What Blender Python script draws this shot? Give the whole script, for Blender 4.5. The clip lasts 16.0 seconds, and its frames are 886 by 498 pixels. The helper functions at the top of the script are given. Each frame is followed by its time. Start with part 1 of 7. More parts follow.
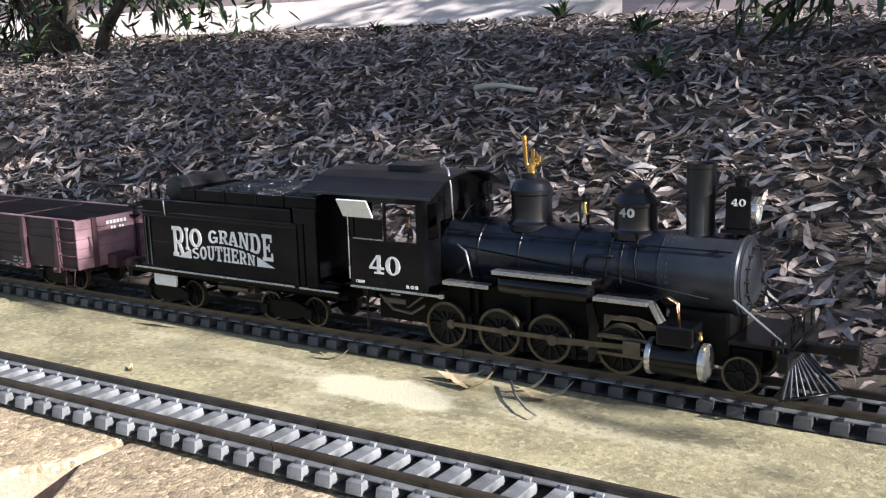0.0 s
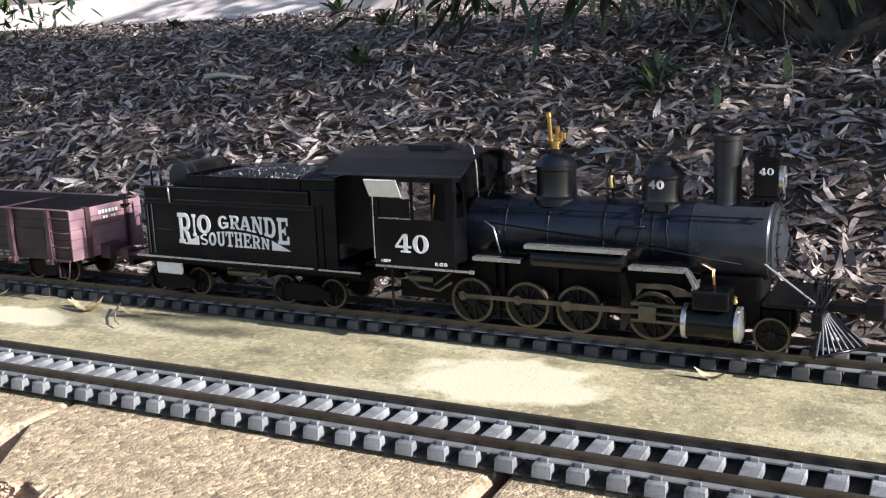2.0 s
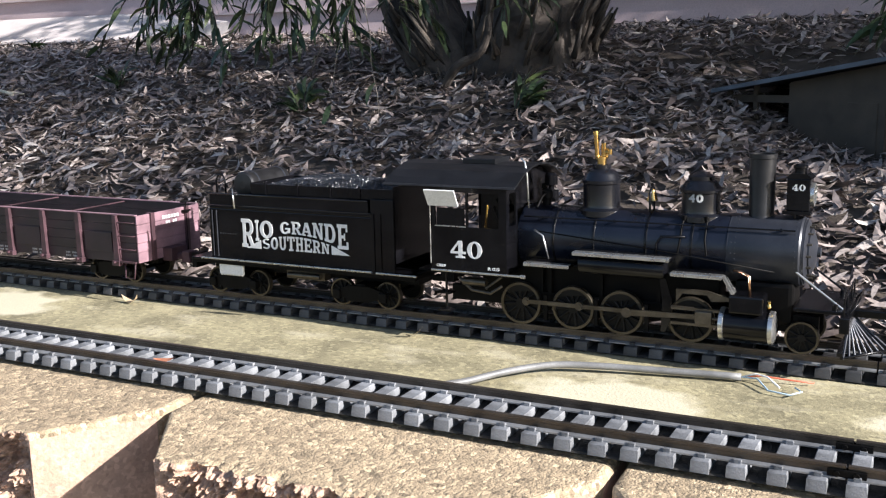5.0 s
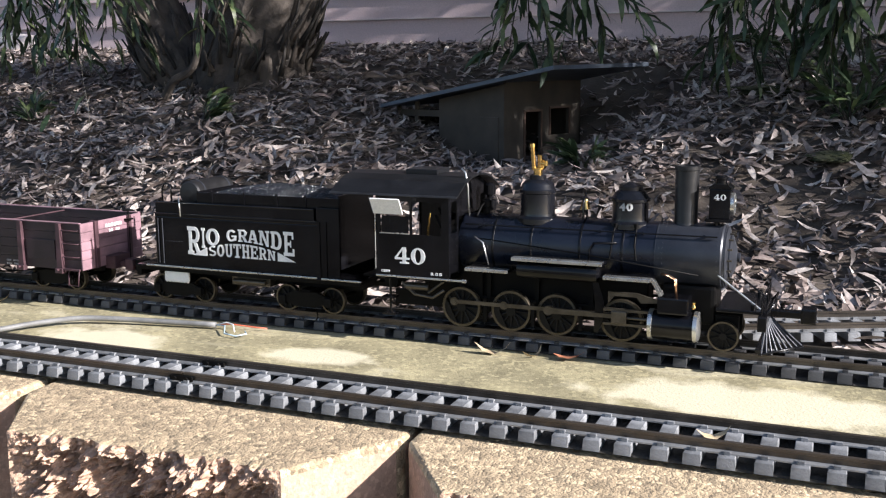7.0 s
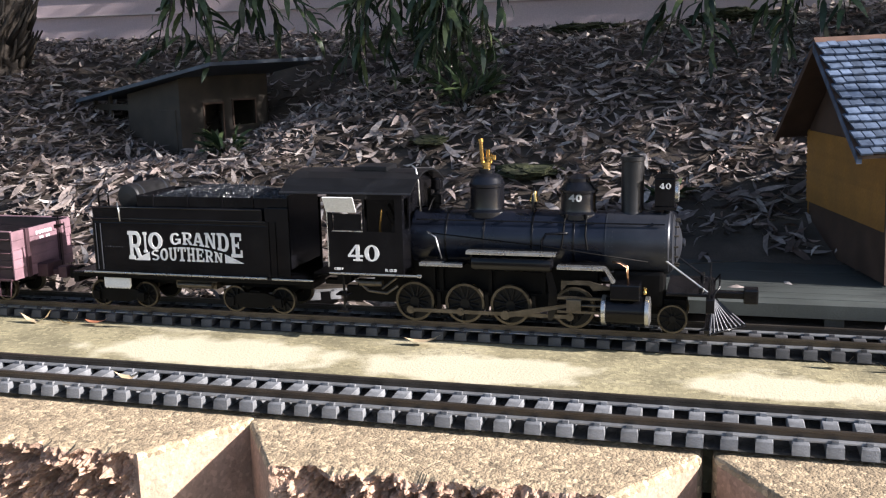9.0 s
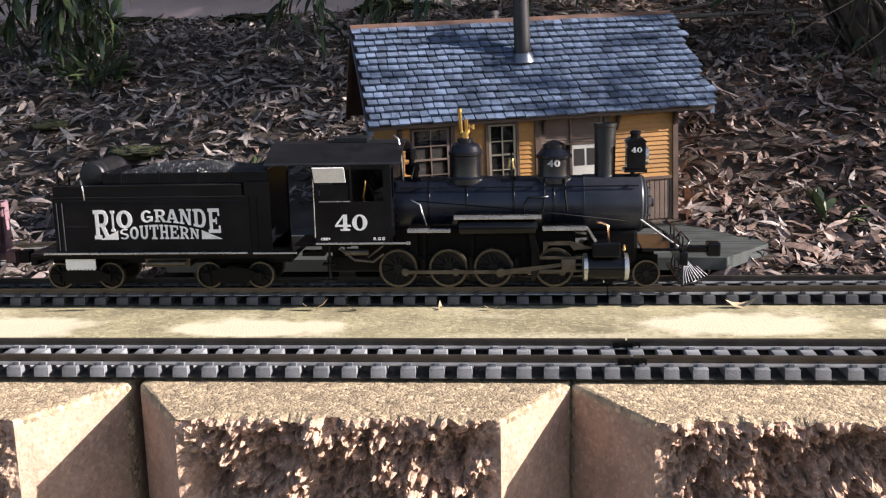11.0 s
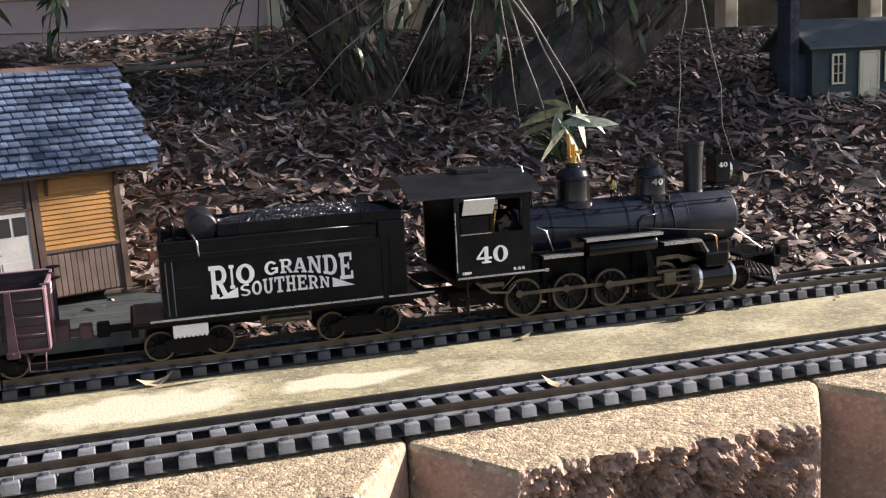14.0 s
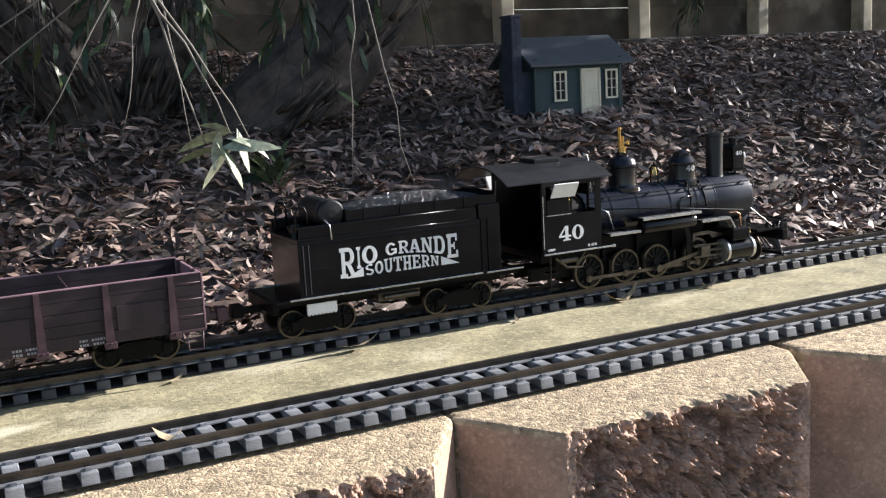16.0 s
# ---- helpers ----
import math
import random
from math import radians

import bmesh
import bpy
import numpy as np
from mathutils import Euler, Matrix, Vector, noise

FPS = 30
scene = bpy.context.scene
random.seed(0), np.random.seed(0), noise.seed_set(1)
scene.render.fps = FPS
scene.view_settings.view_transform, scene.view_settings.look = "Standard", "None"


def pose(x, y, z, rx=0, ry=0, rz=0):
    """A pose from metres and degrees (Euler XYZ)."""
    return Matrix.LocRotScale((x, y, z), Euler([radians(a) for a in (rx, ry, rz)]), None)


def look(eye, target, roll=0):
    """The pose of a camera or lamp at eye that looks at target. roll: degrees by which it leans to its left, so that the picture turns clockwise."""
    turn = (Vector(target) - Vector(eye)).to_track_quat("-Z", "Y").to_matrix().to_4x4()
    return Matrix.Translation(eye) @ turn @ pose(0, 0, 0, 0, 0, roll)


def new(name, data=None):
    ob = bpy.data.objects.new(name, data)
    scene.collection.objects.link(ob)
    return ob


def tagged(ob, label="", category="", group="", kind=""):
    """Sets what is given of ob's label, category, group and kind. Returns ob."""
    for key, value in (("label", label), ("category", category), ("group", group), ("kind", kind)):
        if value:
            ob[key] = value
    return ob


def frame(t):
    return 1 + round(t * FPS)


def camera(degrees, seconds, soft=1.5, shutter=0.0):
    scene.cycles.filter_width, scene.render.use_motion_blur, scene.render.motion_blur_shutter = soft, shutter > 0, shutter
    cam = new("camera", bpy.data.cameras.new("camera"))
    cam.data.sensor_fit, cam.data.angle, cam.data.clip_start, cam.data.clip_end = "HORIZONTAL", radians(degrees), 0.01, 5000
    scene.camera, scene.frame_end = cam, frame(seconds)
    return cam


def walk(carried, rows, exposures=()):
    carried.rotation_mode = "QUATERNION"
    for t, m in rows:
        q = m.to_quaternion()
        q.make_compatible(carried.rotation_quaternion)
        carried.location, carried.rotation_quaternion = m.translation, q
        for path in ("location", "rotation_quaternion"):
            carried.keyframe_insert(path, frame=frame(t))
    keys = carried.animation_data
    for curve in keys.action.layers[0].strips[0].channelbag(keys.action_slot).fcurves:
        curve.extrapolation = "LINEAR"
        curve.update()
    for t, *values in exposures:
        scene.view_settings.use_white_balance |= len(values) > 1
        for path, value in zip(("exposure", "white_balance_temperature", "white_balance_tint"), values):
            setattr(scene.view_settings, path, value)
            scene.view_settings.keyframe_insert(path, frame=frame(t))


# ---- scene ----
# A garden railway: x runs along the tracks, y away from the wall, z up from the concrete bed.
cam = camera(47.26, 16.0, soft=1.2)
CAMERA_ROWS = [
    (0, 0.4630, -0.7669, 0.2785, -10.99, 1.49, 32.71),
    (0.5, 0.5494, -0.7560, 0.2704, -10.87, 1.66, 31.29),
    (1, 0.6394, -0.7762, 0.2660, -10.22, 1.72, 29.92),
    (1.5, 0.7574, -0.8096, 0.2685, -10.62, 2.10, 28.48),
    (2, 0.8665, -0.8383, 0.2733, -11.69, 2.08, 26.94),
    (2.5, 0.9980, -0.8480, 0.2769, -11.81, 2.41, 27.59),
    (3, 1.1390, -0.8506, 0.2772, -11.48, 2.18, 28.34),
    (3.2, 1.1822, -0.8582, 0.2802, -11.28, 2.29, 28.19),
    (5.3, 1.6472, -0.9293, 0.2783, -10.75, 0.91, 26.91),
    (5.5, 1.7015, -0.9247, 0.2779, -10.91, 0.54, 27.07),
    (6, 1.8249, -0.9143, 0.2717, -10.66, 0.33, 26.25),
    (6.5, 1.9468, -0.9382, 0.2683, -10.31, 0.52, 24.23),
    (7, 2.0652, -0.9827, 0.2794, -9.95, 0.35, 22.48),
    (7.5, 2.1617, -1.0027, 0.2889, -10.28, 0.16, 19.94),
    (8, 2.2704, -0.9899, 0.2948, -11.05, 0.67, 17.99),
    (8.2, 2.3188, -0.9784, 0.2946, -11.16, 0.68, 17.75),
    (10.3, 2.7272, -1.0953, 0.2769, -10.70, 1.95, 7.98),
    (10.5, 2.7569, -1.0932, 0.2727, -11.10, 1.68, 6.56),
    (11, 2.8212, -1.0892, 0.2767, -11.53, 1.25, 4.27),
    (11.5, 2.8720, -1.0681, 0.2796, -11.34, 1.78, 1.62),
    (12, 2.8996, -1.0528, 0.2806, -10.86, 1.80, -1.87),
    (12.5, 2.9330, -1.0279, 0.2729, -10.25, 2.00, -6.52),
    (13, 2.9717, -1.0249, 0.2766, -9.94, 2.30, -10.81),
    (13.5, 3.0047, -1.0237, 0.2768, -9.75, 2.54, -13.89),
    (14, 3.0486, -1.0171, 0.2770, -9.76, 2.75, -17.23),
    (14.5, 3.0964, -1.0136, 0.2764, -9.89, 2.71, -20.59),
    (15, 3.1452, -1.0142, 0.2769, -9.66, 3.02, -22.98),
    (15.5, 3.1955, -1.0229, 0.2766, -9.40, 3.08, -25.18),
    (16, 3.2347, -1.0231, 0.2758, -9.48, 2.94, -27.22),
]
TRAIN_ROWS = [
    (0, 0.0000), (0.5, 0.1231), (1, 0.2458), (1.5, 0.3694), (2, 0.4908), (2.5, 0.6122), (3, 0.7320), (3.2, 0.7781), (5.3, 1.2791), (5.5, 1.3289), (6, 1.4559), (6.5, 1.5819), (7, 1.7047), (7.5, 1.8276), (8, 1.9503), (8.2, 1.9997), (10.3, 2.5267), (10.5, 2.5774), (11, 2.7041), (11.5, 2.8295), (12, 2.9555), (12.5, 3.0764), (13, 3.1991), (13.5, 3.3234), (14, 3.4500), (14.5, 3.5755), (15, 3.7017), (15.5, 3.8251), (16, 3.9484),
]
walk(cam, [(t, pose(x, y, z, 90 + pitch, roll, yaw)) for t, x, y, z, pitch, roll, yaw in CAMERA_ROWS],
     [(0, 1.32, 6150, 13), (8, 1.32, 6200, 15), (11, 1.28, 6550, 18), (14.5, 1.30, 6550, 18), (16, 1.32, 6200, 13)])

# ---------------------------------------------------------------- light
SUN_WAY = Vector((0.893, -0.065, 0.446)).normalized()      # towards the sun
world = bpy.data.worlds.new("sky")
scene.world = world
world.use_nodes = True
wn = world.node_tree.nodes
sky = wn.new("ShaderNodeTexSky")
sky.sky_type, sky.sun_disc = "NISHITA", False
sky.sun_elevation = math.asin(SUN_WAY.z)
sky.sun_rotation = math.atan2(SUN_WAY.x, SUN_WAY.y)
world.node_tree.links.new(sky.outputs[0], wn["Background"].inputs[0])
wn["Background"].inputs[1].default_value = 0.080
sun_data = bpy.data.lights.new("sun", "SUN")
sun_data.energy, sun_data.angle, sun_data.color = 5.0, radians(0.55), (1.0, 0.95, 0.88)
sun = new("sun", sun_data)
sun.matrix_world = look(SUN_WAY * 20, (0, 0, 0))


# ---------------------------------------------------------------- helpers
def box(bm, x0, x1, y0, y1, z0, z1, bevel=0.0, m=None):
    made = bmesh.ops.create_cube(bm, size=1.0, matrix=Matrix.Translation(((x0 + x1) / 2, (y0 + y1) / 2, (z0 + z1) / 2)) @ Matrix.Diagonal((x1 - x0, y1 - y0, z1 - z0, 1)))
    if bevel:
        edges = list({e for v in made["verts"] for e in v.link_edges})
        made = bmesh.ops.bevel(bm, geom=edges, offset=bevel, segments=2, profile=0.6, affect="EDGES")
    if m is not None:
        bmesh.ops.transform(bm, matrix=m, verts=list({v for v in made["verts"]}))
    return bm


def lathe(bm, profile, m=Matrix(), n=28, closed=True):
    """Turns a profile of (radius, height) round z."""
    rings = []
    for r, h in profile:
        rings.append([bm.verts.new(m @ Vector((r * math.cos(2 * math.pi * k / n), r * math.sin(2 * math.pi * k / n), h))) for k in range(n)])
    for a, b in zip(rings, rings[1:]):
        for k in range(n):
            f = bm.faces.new((a[k], a[(k + 1) % n], b[(k + 1) % n], b[k]))
            f.smooth = True
    for i in range(1, len(profile) - 1):
        (r0, h0), (r1, h1), (r2, h2) = profile[i - 1:i + 2]
        bend = abs((math.atan2(h2 - h1, r2 - r1) - math.atan2(h1 - h0, r1 - r0) + math.pi) % (2 * math.pi) - math.pi)
        if bend > 0.55:
            for k in range(n):
                bm.edges.get((rings[i][k], rings[i][(k + 1) % n])).smooth = False
    if closed:
        for cap in (rings[0][::-1], rings[-1]):
            for e in bm.faces.new(cap).edges:
                e.smooth = False
    return bm


def along(p, q):
    """The pose whose z axis runs from p to q."""
    d = Vector(q) - Vector(p)
    return Matrix.Translation(p) @ d.to_track_quat("Z", "Y").to_matrix().to_4x4()


def rod(bm, p, q, r, n=10, r2=None):
    return lathe(bm, [(r, 0), (r if r2 is None else r2, (Vector(q) - Vector(p)).length)], along(p, q), n)


def tube(bm, points, r, n=8, r2=None):
    """A bent round bar through the points."""
    pts = [Vector(p) for p in points]
    rings = []
    for i, p in enumerate(pts):
        d = (pts[min(i + 1, len(pts) - 1)] - pts[max(i - 1, 0)]).normalized()
        side = d.orthogonal().normalized() if i == 0 else (side - d * side.dot(d)).normalized()
        up = d.cross(side)
        rr = r if r2 is None else r + (r2 - r) * i / (len(pts) - 1)
        rings.append([bm.verts.new(p + rr * (side * math.cos(2 * math.pi * k / n) + up * math.sin(2 * math.pi * k / n))) for k in range(n)])
    for a, b in zip(rings, rings[1:]):
        for k in range(n):
            f = bm.faces.new((a[k], a[(k + 1) % n], b[(k + 1) % n], b[k]))
            f.smooth = True
    bm.faces.new(rings[0][::-1])
    bm.faces.new(rings[-1])
    return bm


def prism(bm, outline, y0, y1, plane="xz"):
    """Pushes a closed outline through from y0 to y1."""
    def at(a, b, c):
        return (a, c, b) if plane == "xz" else (c, a, b) if plane == "yz" else (a, b, c)
    lo = [bm.verts.new(at(a, b, y0)) for a, b in outline]
    hi = [bm.verts.new(at(a, b, y1)) for a, b in outline]
    bm.faces.new(lo)
    bm.faces.new(hi[::-1])
    for i in range(len(lo)):
        j = (i + 1) % len(lo)
        bm.faces.new((lo[j], lo[i], hi[i], hi[j]))
    bmesh.ops.recalc_face_normals(bm, faces=bm.faces[:])
    return bm


def mesh_of(name, bm, material):
    me = bpy.data.meshes.new(name)
    bm.to_mesh(me)
    bm.free()
    for mat in (material if isinstance(material, (list, tuple)) else (material,)):
        me.materials.append(mat)
    return me


def part(name, bm, material, parent=None, label="", m=None):
    ob = new(name, mesh_of(name, bm, material))
    if parent is not None:
        ob.parent = parent
    if m is not None:
        ob.matrix_basis = m
    if label:
        ob["label"] = label
    return ob


def thing(name, label, category, m=Matrix(), group="", kind=""):
    ob = new(name)
    ob.empty_display_size = 0.02
    ob.matrix_basis = m
    return tagged(ob, label, category, group, kind)


def smooth_step(a, b, x):
    u = min(1.0, max(0.0, (x - a) / (b - a)))
    return u * u * (3 - 2 * u)


def curve_at(table, x):
    for (a, za), (b, zb) in zip(table, table[1:]):
        if x <= b:
            return za + (zb - za) * max(0.0, (x - a)) / (b - a)
    return table[-1][1]


# ---------------------------------------------------------------- materials
def material(name, base, rough=0.6, metal=0.0, vary=0.25, scale=60.0, bump=0.15, fine=600.0, second=None, spots=0.0, spec=0.5, per_object=0.0, per_island=0.0, coords="Object", blotch=None, blotch_scale=8.0, coat=0.0, stretch=None, seed=0.0, spot_amount=1.0, pebble=0.0):
    """A surface with colour variation at two scales, fine relief and uneven gloss."""
    mat = bpy.data.materials.new(name)
    mat.use_nodes = True
    nt = mat.node_tree
    n, link = nt.nodes, nt.links.new
    bsdf = n["Principled BSDF"]
    tc = n.new("ShaderNodeTexCoord")
    big = n.new("ShaderNodeTexNoise")
    big.inputs["Scale"].default_value, big.inputs["Detail"].default_value = scale, 6.0
    small = n.new("ShaderNodeTexNoise")
    small.inputs["Scale"].default_value, small.inputs["Detail"].default_value = fine, 4.0
    link(tc.outputs[coords], big.inputs["Vector"])
    link(tc.outputs[coords], small.inputs["Vector"])
    ramp = n.new("ShaderNodeValToRGB")
    lo = [c * (1 - vary) for c in base]
    hi = second or [min(1, c * (1 + vary)) for c in base]
    ramp.color_ramp.elements[0].position, ramp.color_ramp.elements[1].position = 0.32, 0.68
    ramp.color_ramp.elements[0].color, ramp.color_ramp.elements[1].color = (*lo, 1), (*hi, 1)
    link(big.outputs["Fac"], ramp.inputs[0])
    colour = ramp.outputs[0]

    def mixed(a, b_colour, fac_out, mode="MIX"):
        mx = n.new("ShaderNodeMix")
        mx.data_type, mx.blend_type = "RGBA", mode
        link(fac_out, mx.inputs["Factor"])
        link(a, mx.inputs["A"])
        mx.inputs["B"].default_value = (*b_colour, 1)
        return mx.outputs["Result"]

    fr = n.new("ShaderNodeMapRange")
    fr.inputs["From Min"].default_value, fr.inputs["From Max"].default_value = 0.35, 0.7
    fr.inputs["To Max"].default_value = 0.35
    link(small.outputs["Fac"], fr.inputs["Value"])
    colour = mixed(colour, [c * 0.55 for c in base], fr.outputs["Result"])
    if blotch:
        bl = n.new("ShaderNodeTexNoise")
        bl.inputs["Scale"].default_value, bl.inputs["Detail"].default_value = blotch_scale, 5.0
        if stretch:
            mp = n.new("ShaderNodeMapping")
            mp.inputs["Scale"].default_value, mp.inputs["Location"].default_value = stretch, (seed, 0, 0)
            link(tc.outputs[coords], mp.inputs["Vector"])
            link(mp.outputs[0], bl.inputs["Vector"])
        else:
            link(tc.outputs[coords], bl.inputs["Vector"])
        br = n.new("ShaderNodeMapRange")
        br.inputs["From Min"].default_value, br.inputs["From Max"].default_value = 0.55, 0.63
        br.inputs["To Max"].default_value = 0.85
        link(bl.outputs["Fac"], br.inputs["Value"])
        colour = mixed(colour, blotch, br.outputs["Result"])
    if spots:
        vo = n.new("ShaderNodeTexVoronoi")
        vo.inputs["Scale"].default_value = spots
        link(tc.outputs[coords], vo.inputs["Vector"])
        sep = n.new("ShaderNodeSeparateColor")
        link(vo.outputs["Color"], sep.inputs[0])
        vr = n.new("ShaderNodeMapRange")
        vr.inputs["From Min"].default_value, vr.inputs["From Max"].default_value = 0.62, 0.95
        vr.inputs["To Max"].default_value = 0.7 * spot_amount
        link(sep.outputs[0], vr.inputs["Value"])
        colour = mixed(colour, [min(1, c * 1.9) for c in base], vr.outputs["Result"])
        vd = n.new("ShaderNodeMapRange")
        vd.inputs["From Min"].default_value, vd.inputs["From Max"].default_value = 0.70, 0.95
        vd.inputs["To Max"].default_value = 0.75 * spot_amount
        link(sep.outputs[1], vd.inputs["Value"])
        colour = mixed(colour, [c * 0.4 for c in base], vd.outputs["Result"])
    if per_object or per_island:
        src = n.new("ShaderNodeObjectInfo").outputs["Random"] if per_object else n.new("ShaderNodeNewGeometry").outputs["Random Per Island"]
        amount = per_object or per_island
        mr = n.new("ShaderNodeMapRange")
        mr.inputs["To Min"].default_value, mr.inputs["To Max"].default_value = 1 - amount, 1 + amount
        link(src, mr.inputs["Value"])
        hs = n.new("ShaderNodeHueSaturation")
        link(mr.outputs["Result"], hs.inputs["Value"])
        link(colour, hs.inputs["Color"])
        colour = hs.outputs[0]
    link(colour, bsdf.inputs["Base Color"])
    rr = n.new("ShaderNodeMapRange")
    rr.inputs["To Min"].default_value, rr.inputs["To Max"].default_value = max(0.03, rough - 0.12), min(1, rough + 0.12)
    link(big.outputs["Fac"], rr.inputs["Value"])
    link(rr.outputs["Result"], bsdf.inputs["Roughness"])
    bsdf.inputs["Metallic"].default_value = metal
    bsdf.inputs["Specular IOR Level"].default_value = spec
    bsdf.inputs["Coat Weight"].default_value = coat
    if bump:
        bp = n.new("ShaderNodeBump")
        bp.inputs["Strength"].default_value, bp.inputs["Distance"].default_value = bump, 0.002
        add = n.new("ShaderNodeMath")
        link(small.outputs["Fac"], add.inputs[0])
        link(big.outputs["Fac"], add.inputs[1])
        height = add.outputs[0]
        if pebble:
            peb = n.new("ShaderNodeMath")
            peb.operation = "MULTIPLY_ADD"
            peb.inputs[1].default_value = -pebble
            link(vo.outputs["Distance"], peb.inputs[0])
            link(height, peb.inputs[2])
            height = peb.outputs[0]
        link(height, bp.inputs["Height"])
        link(bp.outputs["Normal"], bsdf.inputs["Normal"])
    return mat


# the pale blotches put part of the sun dapple into the concrete's colour
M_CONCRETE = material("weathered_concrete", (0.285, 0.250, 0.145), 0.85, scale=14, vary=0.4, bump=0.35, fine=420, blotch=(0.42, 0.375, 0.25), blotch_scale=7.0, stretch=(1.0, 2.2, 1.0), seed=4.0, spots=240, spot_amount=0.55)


def add_sun_patches(mat, patches, colour):
    """Pale sun dapples put into the base colour, with ragged rims; patches: rows of (x, y, half length, half width)."""
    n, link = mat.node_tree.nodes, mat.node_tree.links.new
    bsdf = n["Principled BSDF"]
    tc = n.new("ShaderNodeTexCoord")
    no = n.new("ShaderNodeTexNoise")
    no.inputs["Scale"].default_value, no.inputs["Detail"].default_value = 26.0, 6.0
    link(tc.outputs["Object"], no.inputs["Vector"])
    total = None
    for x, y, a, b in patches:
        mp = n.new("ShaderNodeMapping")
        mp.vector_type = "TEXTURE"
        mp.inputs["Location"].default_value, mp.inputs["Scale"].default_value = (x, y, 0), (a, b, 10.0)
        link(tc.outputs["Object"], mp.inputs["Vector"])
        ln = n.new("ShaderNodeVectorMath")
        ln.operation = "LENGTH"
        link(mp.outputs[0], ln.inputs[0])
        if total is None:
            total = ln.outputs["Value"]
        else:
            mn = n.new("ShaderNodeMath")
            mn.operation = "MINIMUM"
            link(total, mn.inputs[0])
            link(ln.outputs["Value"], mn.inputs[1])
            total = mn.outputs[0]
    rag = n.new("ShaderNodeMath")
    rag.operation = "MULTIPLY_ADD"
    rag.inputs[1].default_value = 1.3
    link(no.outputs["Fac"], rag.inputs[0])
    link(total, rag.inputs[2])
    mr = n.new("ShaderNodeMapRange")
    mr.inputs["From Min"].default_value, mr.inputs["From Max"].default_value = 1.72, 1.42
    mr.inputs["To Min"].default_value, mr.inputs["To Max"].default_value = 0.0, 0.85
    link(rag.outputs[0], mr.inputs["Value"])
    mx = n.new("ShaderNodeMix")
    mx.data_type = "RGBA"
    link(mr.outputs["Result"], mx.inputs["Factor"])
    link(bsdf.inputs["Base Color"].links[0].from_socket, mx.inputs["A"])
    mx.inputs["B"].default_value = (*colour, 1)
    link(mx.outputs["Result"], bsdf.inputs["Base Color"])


# ellipses lay the brighter sunlit patches on the bed as colour
add_sun_patches(M_CONCRETE, [(-0.03, -0.11, 0.085, 0.030), (0.545, -0.118, 0.085, 0.058), (1.33, -0.150, 0.085, 0.040), (1.575, -0.125, 0.065, 0.028), (1.995, -0.118, 0.150, 0.050), (2.27, -0.122, 0.115, 0.045), (2.555, -0.118, 0.090, 0.036), (3.03, -0.108, 0.105, 0.040), (3.22, -0.108, 0.065, 0.024)], (0.60, 0.545, 0.39))
M_BLOCK = material("tan_split_block", (0.385, 0.295, 0.185), 0.9, scale=40, vary=0.25, bump=1.0, fine=500, spots=230, per_object=0.08, pebble=0.5)
M_BLOCK_FACE = material("rough_split_face", (0.46, 0.305, 0.215), 0.92, scale=70, vary=0.4, bump=1.0, fine=330, spots=280, spot_amount=0.5)
M_BLOCK_SIDE = material("smooth_block_side", (0.44, 0.295, 0.21), 0.9, scale=25, vary=0.2, bump=0.5, fine=420, spots=300, spot_amount=0.35)
# colour that stands for the shade between the ties
M_TIE_GAP = material("tie_gap_shade_black", (0.020, 0.018, 0.016), 0.95, scale=60, vary=0.5, bump=0.8, fine=420)
M_FOOT = material("bright_rail_foot", (0.27, 0.275, 0.28), 0.46, metal=0.5, scale=60, vary=0.25, bump=0.05, fine=700)
M_SOIL = material("dark_soil", (0.070, 0.055, 0.043), 0.95, scale=20, vary=0.5, bump=0.6, fine=260)
M_TIE = material("grey_plastic_tie", (0.112, 0.119, 0.127), 0.6, scale=50, vary=0.45, bump=0.25, fine=900, per_object=0.22, second=(0.25, 0.258, 0.268))
M_TIE_DARK = material("dark_plastic_tie", (0.032, 0.032, 0.034), 0.55, scale=50, vary=0.5, bump=0.25, fine=900, per_object=0.3, second=(0.080, 0.080, 0.083))
M_RAIL = material("weathered_brass_rail", (0.085, 0.072, 0.060), 0.36, metal=0.6, scale=30, vary=0.3, bump=0.05, fine=700)
M_BLACK = material("black_engine_paint", (0.004, 0.004, 0.005), 0.22, scale=40, vary=0.4, bump=0.015, fine=900, spec=0.3)

# ---------------------------------------------------------------- ground
SLOPE = [(-0.05, -0.012), (0.07, -0.004), (0.27, 0.045), (0.45, 0.125), (0.57, 0.150), (0.67, 0.186), (0.85, 0.228), (1.07, 0.280), (1.45, 0.325), (1.75, 0.352), (2.4, 0.352), (3.2, 0.350), (60, 0.6)]
TERRACE = [(-0.05, -0.012), (0.07, -0.004), (0.30, 0.012), (0.42, 0.055), (0.6, 0.150), (0.85, 0.228), (60, 0.6)]


